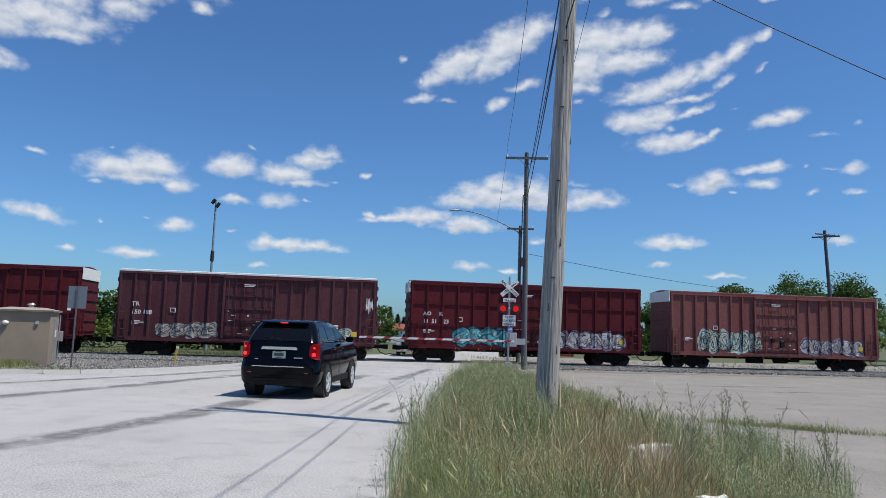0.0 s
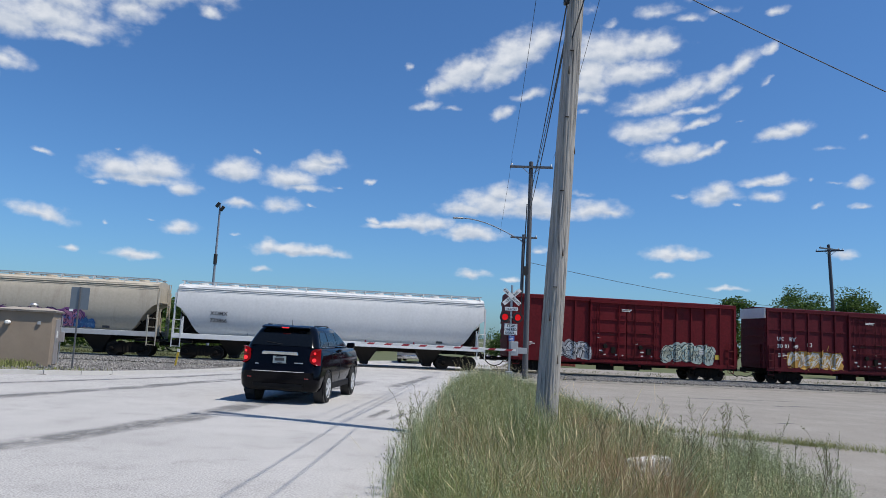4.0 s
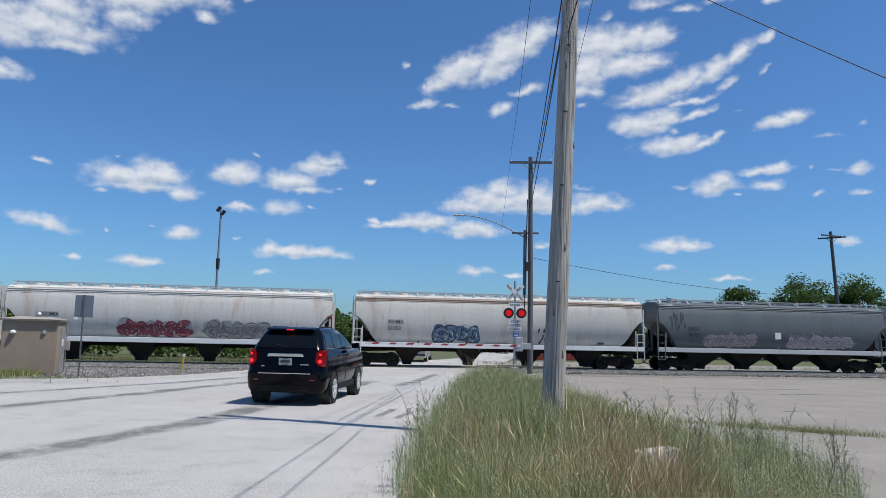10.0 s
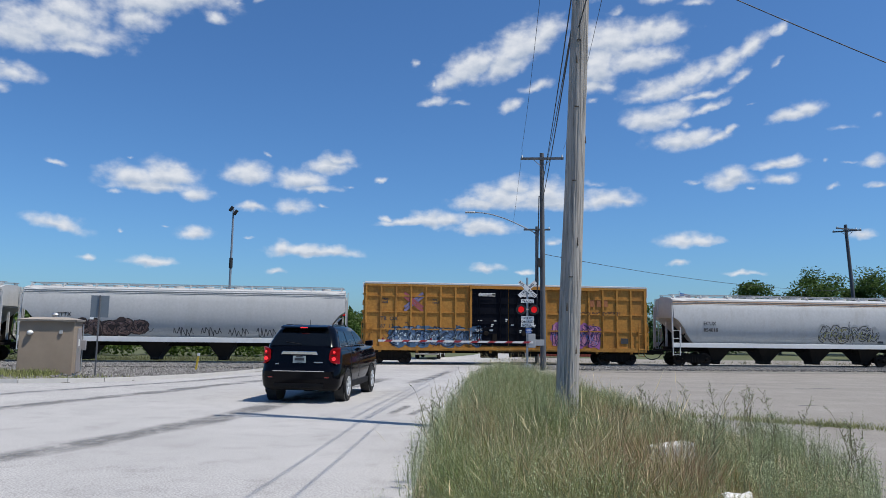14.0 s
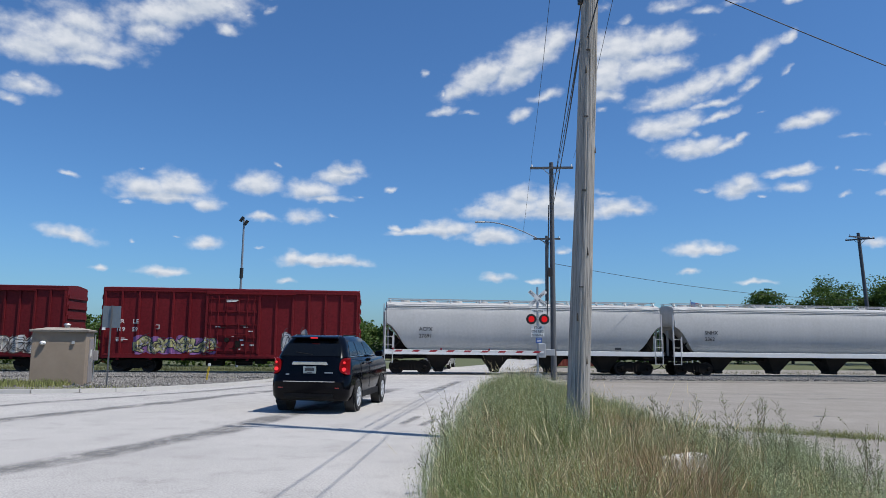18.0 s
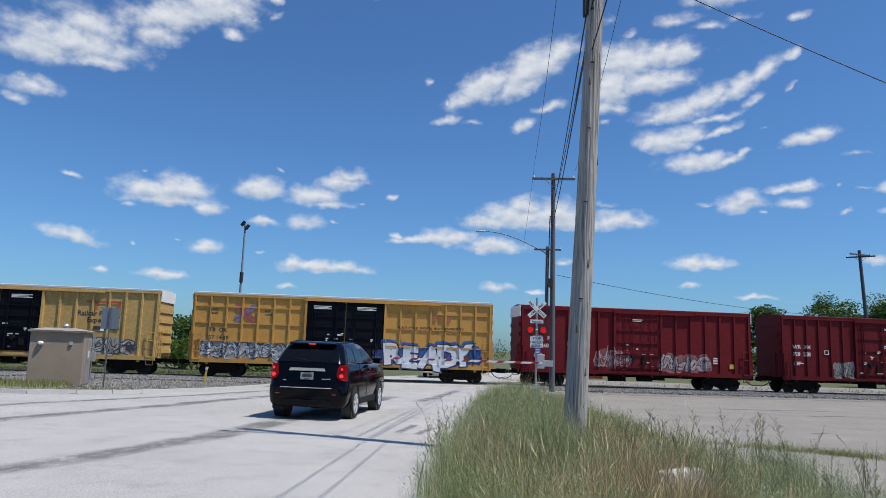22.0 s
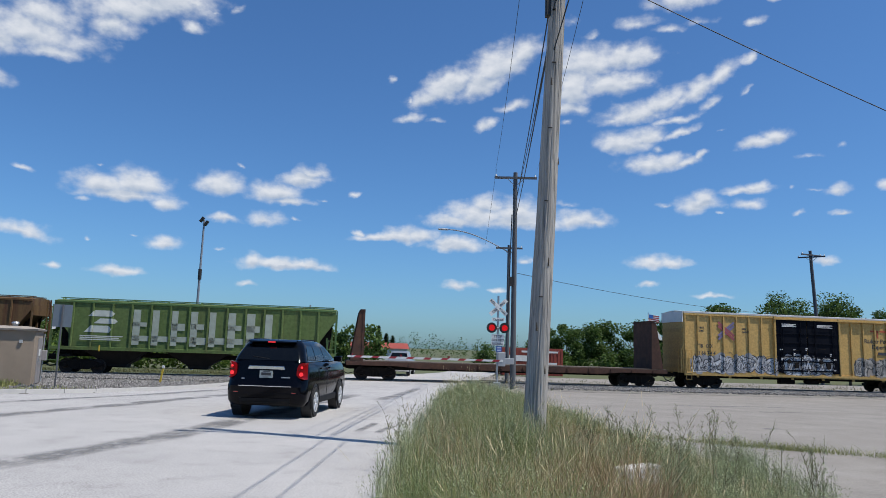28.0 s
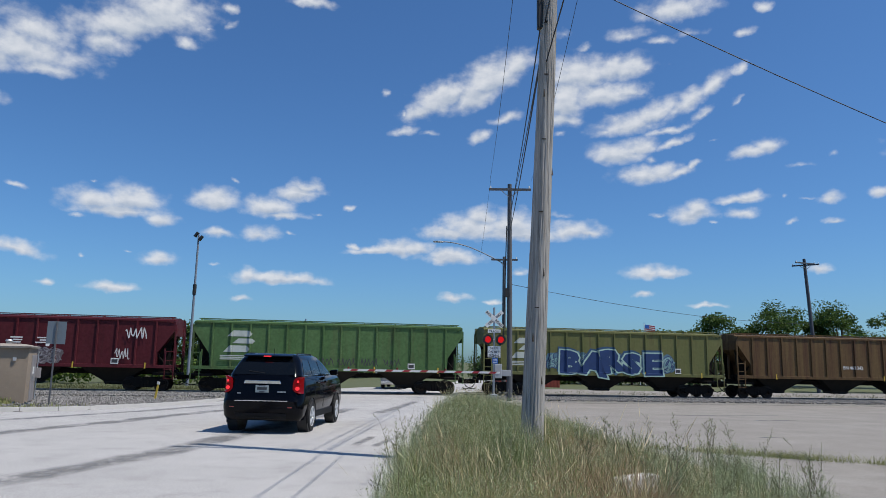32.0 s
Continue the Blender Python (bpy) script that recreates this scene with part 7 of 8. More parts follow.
    c = post_hopper("faded green ribbed hopper car with dark blue sprayed letters", n, P["olive"], 27, True,
                    [span(n, 0.26, 0.78, 1.52, 2.85, ((0.10, 0.20, 0.27), (0.04, 0.06, 0.16), (0.24, 0.42, 0.42), (0.45, 0.58, 0.52)))])
    word_piece(c, "BARSE", -n / 2 + 0.305 * n, 0.088 * n, 1.56, 1.72, -1.595, spray((0.03, 0.09, 0.17)), spray((0.014, 0.045, 0.15)), 5, spray((0.42, 0.58, 0.50)))
    join(c, -482.89, -466.06)
    n = ln(-500.95, -484.15)
    c = post_hopper("green ribbed hopper car with a white emblem", n, P["green"], 28, True)
    for i in range(4):
        scribble(c, -1.0 + i * 1.4, 1.7, 1.1, 0.5, -1.58, BL, 50 + i)
    join(c, -500.95, -484.15)
    n = 16.8
    c = post_hopper("dark red ribbed hopper car with white marks and grey sprayed letters", n, P["hopred"], 29, False,
                    [span(n, 0.15, 0.62, 1.45, 2.45, ((0.15, 0.12, 0.125), (0.30, 0.27, 0.275), (0.13, 0.10, 0.105), (0.36, 0.33, 0.33)))])
    for i in range(4):
        for z, dx, w in ((3.02, 0.0, 0.66), (2.88, 0.08, 0.5), (2.74, -0.08, 0.66)):
            part("painted_stroke", Build().box(-3.4 + 1.45 * i + dx, -1.588, z, w, 0.004, 0.075), WL, c)
    scribble(c, n / 2 - 2.9, 3.1, 1.2, 0.7, -1.59, WL, 71, None, 0.03)
    scribble(c, n / 2 - 3.4, 1.8, 0.8, 0.7, -1.59, WL, 72, None, 0.02)
    join(c, -518.64, -501.84)


make_train()


# ---- the waiting cars ----
def ring(z, y0, y1, hw, r, n=6):
    """A rounded rectangle in plan at height z."""
    pts = []
    for cx, cy, a0 in ((hw - r, y1 - r, 0), (-hw + r, y1 - r, 90), (-hw + r, y0 + r, 180), (hw - r, y0 + r, 270)):
        for i in range(n + 1):
            a = radians(a0 + 90 * i / n)
            pts.append((cx + r * math.cos(a), cy + r * math.sin(a), z))
    return pts


def car_wheel(parent, x, y, s, r=0.355, w=0.23):
    wl = part("wheel", Build().tube((0, -w / 2 + 0.02, 0), (0, w / 2 - 0.02, 0), r * 0.62, r * 0.62, 20), M["black"], parent, m=pose(x, y, r, 0, 0, 90 * s))
    prof = [(r * 0.64, -w / 2), (r * 0.9, -w / 2 - 0.005), (r * 0.985, -w / 2 + 0.03), (r, -w / 2 + 0.06), (r, w / 2 - 0.06), (r * 0.985, w / 2 - 0.03), (r * 0.9, w / 2), (r * 0.64, w / 2)]
    part("tyre", Build().loft([[(q * math.cos(a), v, q * math.sin(a)) for q, v in prof] for a in [2 * math.pi * i / 28 for i in range(29)]], closed=True, caps=False), M["tyre"], wl, smooth=True)
    b = Build().tube((0, -w / 2 - 0.005, 0), (0, -w / 2 + 0.03, 0), 0.06, 0.07, 12)
    for i in range(5):
        a = 2 * math.pi * i / 5 + 0.3
        for d in (-0.13, 0.13):
            p0 = Vector((0.05 * math.cos(a), -w / 2 + 0.005, 0.05 * math.sin(a)))
            p1 = Vector((r * 0.62 * math.cos(a + d), -w / 2 + 0.015, r * 0.62 * math.sin(a + d)))
            b.tube(p0, p1, 0.026, 0.02, 6)
    lip = [(r * 0.60, -w / 2 + 0.03), (r * 0.60, -w / 2 - 0.004), (r * 0.65, -w / 2 - 0.006), (r * 0.66, -w / 2 + 0.02)]
    b.loft([[(q * math.cos(a), v, q * math.sin(a)) for q, v in lip] for a in [2 * math.pi * i / 28 for i in range(29)]], closed=True, caps=False)
    part("rim", b, M["rim"], wl, "bright alloy rim", smooth=True)


# heights of the first sketch of the car, and where they lie on it
LIFTS = ((0.0, 0.0), (0.665, 0.735), (0.79, 0.925), (1.13, 1.285), (1.55, 1.665), (1.68, 1.79), (2.0, 2.11))


def suv(m):
    c = thing("suv", "dark navy blue SUV with lit brake lights, waiting on the road", "car", m)
    body = [ring(0.27, -0.84, 3.66, 0.85, 0.22), ring(0.36, -0.92, 3.76, 0.905, 0.24), ring(0.52, -0.945, 3.82, 0.925, 0.26), ring(0.66, -0.95, 3.82, 0.93, 0.28),
            ring(0.70, -0.915, 3.80, 0.93, 0.30), ring(0.86, -0.885, 3.74, 0.925, 0.32), ring(1.00, -0.865, 3.60, 0.905, 0.34), ring(1.08, -0.85, 3.45, 0.87, 0.36), ring(1.13, -0.835, 2.75, 0.835, 0.32)]
    part("body", Build().loft(body), M["carpaint"], c, smooth=True)
    hwz = ((1.13, -0.83, 2.72, 0.83), (1.25, -0.76, 2.45, 0.795), (1.40, -0.65, 2.15, 0.745), (1.53, -0.55, 1.85, 0.695), (1.61, -0.47, 1.62, 0.65), (1.655, -0.40, 1.45, 0.59), (1.68, -0.26, 1.25, 0.48))
    part("cabin", Build().loft([ring(z, a, b, h, 0.24) for z, a, b, h in hwz]), M["carpaint"], c, smooth=True)

    def at(z):
        for p, q in zip(hwz[:-1], hwz[1:]):
            if z <= q[0]:
                f = (z - p[0]) / (q[0] - p[0])
                return [p[k] + (q[k] - p[k]) * f for k in range(1, 4)]
        return hwz[-1][1:]

    # rear window
    zs = [1.16, 1.25, 1.35, 1.45, 1.55]
    pts, n = [], len(zs)
    for z in zs:
        y, _, h = at(z)
        w = h - 0.105
        pts += [(-w, y - 0.006, z), (-w * 0.5, y - 0.010, z), (0, y - 0.011, z), (w * 0.5, y - 0.010, z), (w, y - 0.006, z)]
    part("rear_window", Build().add(pts, [(5 * i + j, 5 * i + j + 1, 5 * i + j + 6, 5 * i + j + 5) for i in range(n - 1) for j in range(4)]), M["glass"], c, "dark tinted rear window", smooth=True)
    part("spoiler", Build().loft([[(x, -0.52, 1.60), (x, -0.62, 1.605), (x, -0.60, 1.635), (x, -0.42, 1.672)] for x in (-0.56, -0.3, 0, 0.3, 0.56)]), M["carpaint"], c, smooth=True)
    part("brake_light", Build().box(0, -0.627, 1.612, 0.17, 0.02, 0.026), M["brake"], c, "small lit brake light above the window")
    part("wiper", Build().tube((0.02, -0.80, 1.19), (-0.36, -0.775, 1.245), 0.012), M["trim"], c)
    # side windows
    for s in (-1, 1):
        for y0, y1, t0, t1 in ((-0.45, 0.30, -0.22, 0.28), (0.38, 1.20, 0.38, 1.12), (1.28, 2.20, 1.20, 1.55)):
            b = Build()
            pts = []
            for z in (1.17, 1.28, 1.40, 1.53):
                f = (z - 1.17) / 0.36
                h = at(z)[2]
                pts += [(s * (h + 0.006), y0 + (t0 - y0) * f, z), (s * (h + 0.006), y1 + (t1 - y1) * f, z)]
            b.add(pts, [(2 * i, 2 * i + 1, 2 * i + 3, 2 * i + 2) for i in range(3)])
            part("side_window", b, M["glass"], c, smooth=True)
        part("window_trim", Build().path([(s * 0.842, -0.5, 1.145), (s * 0.842, 2.3, 1.145)], 0.012), M["chrome"], c)
        part("roof_rail", Build().path([(s * 0.57, -0.25, 1.65), (s * 0.57, -0.12, 1.685), (s * 0.57, 1.1, 1.685), (s * 0.57, 1.22, 1.65)], 0.014), M["trim"], c)
        # a rounded lens that wraps round the corner, narrow at the top and full below
        rings = []
        for z, out, back in ((0.775, 0.30, 0.2), (0.80, 0.75, 0.7), (0.86, 1.0, 1.0), (0.93, 1.0, 1.0), (1.0, 0.96, 0.9), (1.06, 0.86, 0.75), (1.10, 0.66, 0.5), (1.12, 0.35, 0.2)):
            row = []
            for i in range(9):
                k = i / 8
                x = 0.905 - 0.215 * out * k ** 0.9 + 0.02 * math.sin(math.pi * k)
                y = -0.70 - 0.165 * math.sin(min(1.0, k * 1.25) * math.pi / 2) - 0.018 * back
                row.append((s * x, y, z))
            row += [(s * (0.905 - 0.215 * out), -0.80, z), (s * 0.86, -0.70, z)]
            rings.append(row)
        part("tail_light", Build().loft(rings), M["taillens"], c, "glowing red tail light housing", smooth=True)
        lamp = part("brake_light", Build().loft([[(s * (0.795 + r * math.cos(q)), -0.893 - d, 0.875 + 0.9 * r * math.sin(q)) for q in [2 * math.pi * i / 16 for i in range(16)]] for d, r in ((-0.03, 0.046), (0.0, 0.046), (0.012, 0.026))]), M["brake"], c, "lit red brake light", smooth=True)
        part("upper_lamp", Build().loft([[(s * (0.80 + r * math.cos(q)), -0.880 - d, 1.02 + r * math.sin(q)) for q in [2 * math.pi * i / 16 for i in range(16)]] for d, r in ((-0.03, 0.026), (0.0, 0.026), (0.01, 0.012))]), M["brake"], lamp, smooth=True)
        part("lamp_divider", Build().box(s * 0.80, -0.902, 0.955, 0.15, 0.01, 0.012), M["trim"], lamp)
        mir = part("mirror", Build().loft([[(s * (0.92 + 0.0), 1.92, 1.12), (s * 0.92, 1.92, 1.26), (s * 0.92, 2.06, 1.26), (s * 0.92, 2.06, 1.12)], [(s * 1.12, 1.90, 1.11), (s * 1.12, 1.90, 1.28), (s * 1.12, 2.05, 1.28), (s * 1.12, 2.05, 1.11)]]), M["carpaint"], c, bevel=0.03)
        for y in (0.0, 2.86):
            part("wheel_arch", Build().loft([[(s * 0.92, y + r * math.cos(a), 0.355 + r * math.sin(a)), (s * 0.945, y + r * math.cos(a), 0.355 + r * math.sin(a))] for r in (0.37, 0.43) for a in [math.pi * (-0.12 + 1.24 * i / 20) for i in range(21)]], closed=False, caps=False), M["trim"], c)
            part("wheel_well", Build().tube((s * 0.70, y, 0.36), (s * 0.934, y, 0.36), 0.41, 0.41, 24), M["black"], c)
            car_wheel(c, s * 0.842, y, s)
        part("sill", Build().box(s * 0.905, 1.43, 0.34, 0.05, 1.9, 0.14), M["trim"], c, bevel=0.02)
        part("door_line", Build().box(s * 0.929, 0.34, 0.80, 0.006, 0.012, 0.7).box(s * 0.929, 1.26, 0.80, 0.006, 0.012, 0.7), M["trim"], c)
        for y in (0.62, 1.55):
            part("door_handle", Build().box(s * 0.928, y, 0.98, 0.03, 0.2, 0.035), M["carpaint"], c, bevel=0.01)
    part("chrome_bar", Build().extrude([(-0.43, 0.965), (-0.40, 1.035), (0.40, 1.035), (0.43, 0.965)], -0.91, -0.87, "y"), M["chrome"], c, "chrome strip above the plate", bevel=0.008)
    plate = part("number_plate", Build().box(0, -0.905, 0.86, 0.30, 0.012, 0.15), M["plate"], c, "pale number plate")
    for i, (w, z, h) in enumerate(((0.22, 0.865, 0.06), (0.16, 0.92, 0.018), (0.12, 0.80, 0.015))):
        part("text_bar", Build().box(0, -0.914, z, w, 0.004, h), M["blackletter"], plate)
    part("badge", Build().box(0.45, -0.907, 0.80, 0.20, 0.006, 0.022).box(-0.52, -0.905, 0.77, 0.08, 0.006, 0.016), M["steel"], c)
    part("bumper_strip", Build().box(0, -0.955, 0.665, 1.2, 0.012, 0.011), M["chrome"], c)
    part("lower_bumper", Build().loft([[(x, -0.90, 0.30), (x, -0.935, 0.36), (x, -0.945, 0.42), (x, -0.90, 0.42), (x, -0.88, 0.30)] for x in (-0.58, 0.58)]), M["trim"], c)
    part("reflector", Build().box(-0.66, -0.947, 0.54, 0.10, 0.012, 0.02).box(0.66, -0.947, 0.54, 0.10, 0.012, 0.02), M["lens"], c)
    part("exhaust_trim", Build().box(0, -0.938, 0.335, 0.6, 0.012, 0.012), M["trim"], c)
    part("antenna", Build().tube((0.05, -0.25, 1.66), (0.05, -0.29, 1.80), 0.007, 0.004), M["trim"], c)
    for ob in c.children_recursive:
        if ob.name.split(".")[0] not in ("wheel", "tyre", "rim", "wheel_arch", "wheel_well"):
            for v in ob.data.vertices:
                for (za, ha), (zb, hb) in zip(LIFTS[:-1], LIFTS[1:]):
                    if v.co.z <= zb or zb == LIFTS[-1][0]:
                        v.co.z = ha + (v.co.z - za) * (hb - ha) / (zb - za)
                        break
    return c


suv(pose(-3.645, 17.22, land(-3.6, 18), 0, 0, -4.2))


def pickup(m):
    c = thing("pickup_truck", "silver pickup truck waiting beyond the crossing", "car", m)
    part("body", Build().loft([ring(0.32, -2.7, 2.7, 0.90, 0.2), ring(0.7, -2.75, 2.75, 0.97, 0.25), ring(1.1, -2.72, 2.7, 0.96, 0.25), ring(1.15, -2.7, 2.6, 0.94, 0.25)]), M["silver"], c, smooth=True)
    part("cabin", Build().loft([ring(1.15, -0.6, 1.5, 0.88, 0.2), ring(1.75, -0.4, 0.8, 0.72, 0.2), ring(1.85, -0.3, 0.6, 0.62, 0.2)]), M["silver"], c, smooth=True)
    part("windscreen", Build().add([(-0.72, 1.36, 1.25), (0.72, 1.36, 1.25), (0.58, 0.92, 1.70), (-0.58, 0.92, 1.70)], [(0, 1, 2, 3)]), M["glass"], c)
    part("grille", Build().box(0, 2.74, 0.92, 1.0, 0.05, 0.3), M["trim"], c, "dark grille")
    for s in (-1, 1):
        part("headlight", Build().box(s * 0.74, 2.72, 0.95, 0.32, 0.06, 0.2), M["white"], c)
        for y in (-1.7, 1.75):
            car_wheel(c, s * 0.84, y, s, 0.38, 0.26)
    part("bumper", Build().box(0, 2.78, 0.50, 1.8, 0.1, 0.22), M["chrome"], c, bevel=0.03)
    part("number_plate", Build().box(0, 2.84, 0.50, 0.31, 0.01, 0.15), M["plate"], c)


pickup(pose(-2.45, 57.4, land(-2.45, 57) - 0.01, 0, 0, 176))


# ---- trees and hedges ----
def leaf_cloud(b, centres, count, size, rnd):
    for _ in range(count):
        c, r = rnd.choice(centres)
        d = Vector((rnd.gauss(0, 1), rnd.gauss(0, 1), rnd.gauss(0, 1))).normalized()
        p = Vector(c) + Vector((d.x * r[0], d.y * r[1], d.z * r[2])) * rnd.uniform(0.4, 1.15)
        s = size * rnd.uniform(0.6, 1.4)
        u = Vector((rnd.gauss(0, 1), rnd.gauss(0, 1), rnd.gauss(0, 0.6))).normalized()
        w = u.cross(Vector((rnd.gauss(0, 1), rnd.gauss(0, 1), rnd.gauss(0, 1)))).normalized()
        b.add([p - u * s, p - w * s * 0.55, p + u * s, p + w * s * 0.55], [(0, 1, 2, 3)])


def crown_centres(h0, h1, width, rnd, n=30):
    out = []
    for _ in range(n):
        k = rnd.random()
        z = h0 + (h1 - h0) * (0.10 + 0.84 * k)
        reach = width / 2 * (1 - 0.75 * abs(k - 0.42) ** 1.3)
        a = rnd.random() * 2 * math.pi
        d = reach * math.sqrt(rnd.random()) * 0.84
        r = width * rnd.uniform(0.08, 0.17)
        out.append(((d * math.cos(a), d * math.sin(a), z), (r, r, r * 0.8)))
    return out


def tree(x, y, height, width, seed, material="leaf", leaves=2600, label="broad leafy green tree beyond the track", size=0.24, group="trees beyond the track", low=0.22):
    rnd = random.Random(seed)
    t = thing("tree", label, "tree", pose(x, y, land(x, y) - 0.2), group=group)
    b = Build().tube((0, 0, -0.2), (0, 0, height * 0.3), height * 0.028, height * 0.020, 10)
    centres = crown_centres(height * low, height, width, rnd)
    b.tube((0, 0, height * 0.3), (rnd.uniform(-.2, .2), 0, height * 0.75), height * 0.020, height * 0.006, 8)
    for (c, _r) in centres[:9]:
        b.tube((0, 0, height * rnd.uniform(0.2, 0.4)), c, height * 0.010, height * 0.003, 6)
    part("trunk", b, M["bark"], t, smooth=True)
    lb = Build()
    leaf_cloud(lb, centres, leaves, size, rnd)
    me = bpy.data.meshes.new("crown")
    me.from_pydata(lb.v, [], lb.f)
    part("crown", me, M[material], t)
    return t


def conifer(x, y, height, width, seed):
    rnd = random.Random(seed)
    t = thing("tree", "dark pointed conifer beyond the track", "tree", pose(x, y, land(x, y) - 0.2), group="conifers beyond the crossing")
    part("trunk", Build().tube((0, 0, -0.2), (0, 0, height * 0.96), height * 0.018, 0.02, 8), M["bark"], t)
    b = Build()
    for i in range(900):
        k = rnd.random() ** 1.3
        z = height * (0.1 + 0.9 * k)
        r = width / 2 * (1 - k) * rnd.uniform(0.3, 1.0) + 0.05
        a = rnd.random() * 6.283
        p = Vector((r * math.cos(a), r * math.sin(a), z - r * 0.3))
        u = Vector((math.cos(a), math.sin(a), -0.35)) * rnd.uniform(0.2, 0.45)
        w = Vector((-math.sin(a), math.cos(a), 0.2)) * 0.12
        b.add([p - u, p - w, p + u, p + w], [(0, 1, 2, 3)])
    me = bpy.data.meshes.new("crown")
    me.from_pydata(b.v, [], b.f)
    part("crown", me, M["needle"], t)


# ---- tall grass and weeds ----
def inside(x, y, poly):
    hit = False
    for (ax, ay), (bx, by) in zip(poly, poly[1:] + poly[:1]):
        if (ay > y) != (by > y) and x < (bx - ax) * (y - ay) / (by - ay) + ax:
            hit = not hit
    return hit


def blades(name, spots, material, label, height, width, seed, bend=0.35, head=False):
    rnd = random.Random(seed)
    pts, faces = [], []
    for x, y, k in spots:
        h = height * k * rnd.uniform(0.55, 1.25)
        a = rnd.random() * 6.283
        lean = rnd.uniform(0.05, bend) * h
        dx, dy = math.cos(a) * lean, math.sin(a) * lean
        w = width * rnd.uniform(0.7, 1.3)
        b = rnd.random() * 3.14
        wx, wy = math.cos(b) * w, math.sin(b) * w
        z = land(x, y) + 0.02
        n = len(pts)
        for f, g, s in ((0, 0, 1.0), (0.4, 0.16, 0.9), (0.75, 0.55, 0.6)):
            pts += [(x + dx * g - wx * s, y + dy * g - wy * s, z + h * f), (x + dx * g + wx * s, y + dy * g + wy * s, z + h * f)]
        tip = (x + dx, y + dy, z + h * 0.97)
        pts.append(tip)
        faces += [(n, n + 1, n + 3, n + 2), (n + 2, n + 3, n + 5, n + 4), (n + 4, n + 5, n + 6)]
        if head:
            m = len(pts)
            hl, hw = h * 0.14, w * 2.4
            t = Vector(tip)
            d = Vector((dx * 0.6, dy * 0.6, h * 0.5)).normalized() * hl
            s = Vector((wx, wy, 0)).normalized() * hw
            pts += [tuple(t - d * 0.5), tuple(t + s - d * 0.1), tuple(t + d), tuple(t - s - d * 0.1)]
            faces.append((m, m + 1, m + 2, m + 3))
    me = bpy.data.meshes.new(name)
    me.from_pydata(pts, [], faces)
    me.materials.append(M[material])
    return tagged(new(name, me), label, "grass", kind="stuff")


def fast_mesh(name, verts, sizes, material):
    """A mesh of loose faces; sizes gives the corners of each face, in the order of the vertices."""
    me = bpy.data.meshes.new(name)
    count = len(verts)
    me.vertices.add(count)
    me.vertices.foreach_set("co", np.ascontiguousarray(verts, dtype=np.float32).ravel())
    me.loops.add(count)
    me.loops.foreach_set("vertex_index", np.arange(count, dtype=np.int32))
    me.polygons.add(len(sizes))
    me.polygons.foreach_set("loop_start", np.concatenate(([0], np.cumsum(sizes)[:-1])).astype(np.int32))
    me.update(calc_edges=True)
    me.materials.append(M[material])
    return me


def leafy_weeds(name, spots, seed, material, label, stems=5, leaves=22, size=0.016, lean=0.32, bare=0.2, jitter=0.034):
    """Fine bushy weeds: thin stems that fan out from the root, with many small leaves."""
    rng = np.random.default_rng(seed)
    spots = np.array(spots)
    foot = np.column_stack((spots[:, 0], spots[:, 1], [land(x, y) + 0.02 for x, y, _ in spots]))
    foot = np.repeat(foot, stems, axis=0)
    h = np.repeat(spots[:, 2], stems) * rng.uniform(0.7, 1.1, len(foot))
    ang = rng.uniform(0, 6.2832, len(foot))
    reach = h * rng.uniform(0.04, lean, len(foot))
    tip = foot + np.column_stack((np.cos(ang) * reach, np.sin(ang) * reach, h))
    wide = np.column_stack((np.cos(ang + 1.2), np.sin(ang + 1.2), np.zeros(len(foot)))) * 0.0021
    stalks = np.stack((foot - wide, foot + wide, tip), axis=1).reshape(-1, 3)
    f = rng.uniform(bare, 1.0, (len(foot), leaves, 1))
    # a stem bows outward as it rises
    bow = np.concatenate((f[..., 0:1] ** 1.5, f[..., 0:1] ** 1.5, f[..., 0:1]), axis=2)
    p = foot[:, None, :] + (tip - foot)[:, None, :] * bow + rng.normal(0, 1, (len(foot), leaves, 3)) * np.array((jitter, jitter, jitter * 0.6)) * (1.25 - f * 0.7)
    p = p.reshape(-1, 3)
    u = rng.normal(0, 1, p.shape) * np.array((1, 1, 0.8)) + np.array((0, 0, 0.55))
    u /= np.linalg.norm(u, axis=1, keepdims=True)
    u *= rng.uniform(0.55, 1.35, (len(p), 1)) * size
    v = np.cross(u, rng.normal(0, 1, p.shape))
    v /= np.linalg.norm(v, axis=1, keepdims=True) + 1e-9
    v *= np.linalg.norm(u, axis=1, keepdims=True) * 0.2
    quads = np.stack((p, p + u * 0.5 + v, p + u, p + u * 0.5 - v), axis=1).reshape(-1, 3)
    me = fast_mesh(name, np.concatenate((stalks, quads)), [3] * len(foot) + [4] * len(p), material)
    return tagged(new(name, me), label, "weeds", kind="stuff")


def between(v, table):
    """Reads a value off a short table of pairs."""
    if v <= table[0][0]:
        return table[0][1]
    for (a, p), (b, q) in zip(table[:-1], table[1:]):
        if v <= b:
            return p + (q - p) * (v - a) / (b - a)
    return table[-1][1]


# the near and far rim of the growth across the strip, by distance along the road
RIM_ROAD = ((4.6, -0.26), (7.0, -0.44), (10.0, -0.46), (14.0, -0.16), (20.0, 0.34), (24.0, 0.85), (26.5, 1.5))
RIM_LOT = ((4.6, 2.5), (7.0, 3.95), (8.5, 4.6), (10.5, 4.75), (14.6, 4.3), (20.0, 3.2), (26.5, 2.3))


def patch_at(x, y, cx, cy, rx, ry):
    return math.exp(-((x - cx) / rx) ** 2 - ((y - cy) / ry) ** 2)


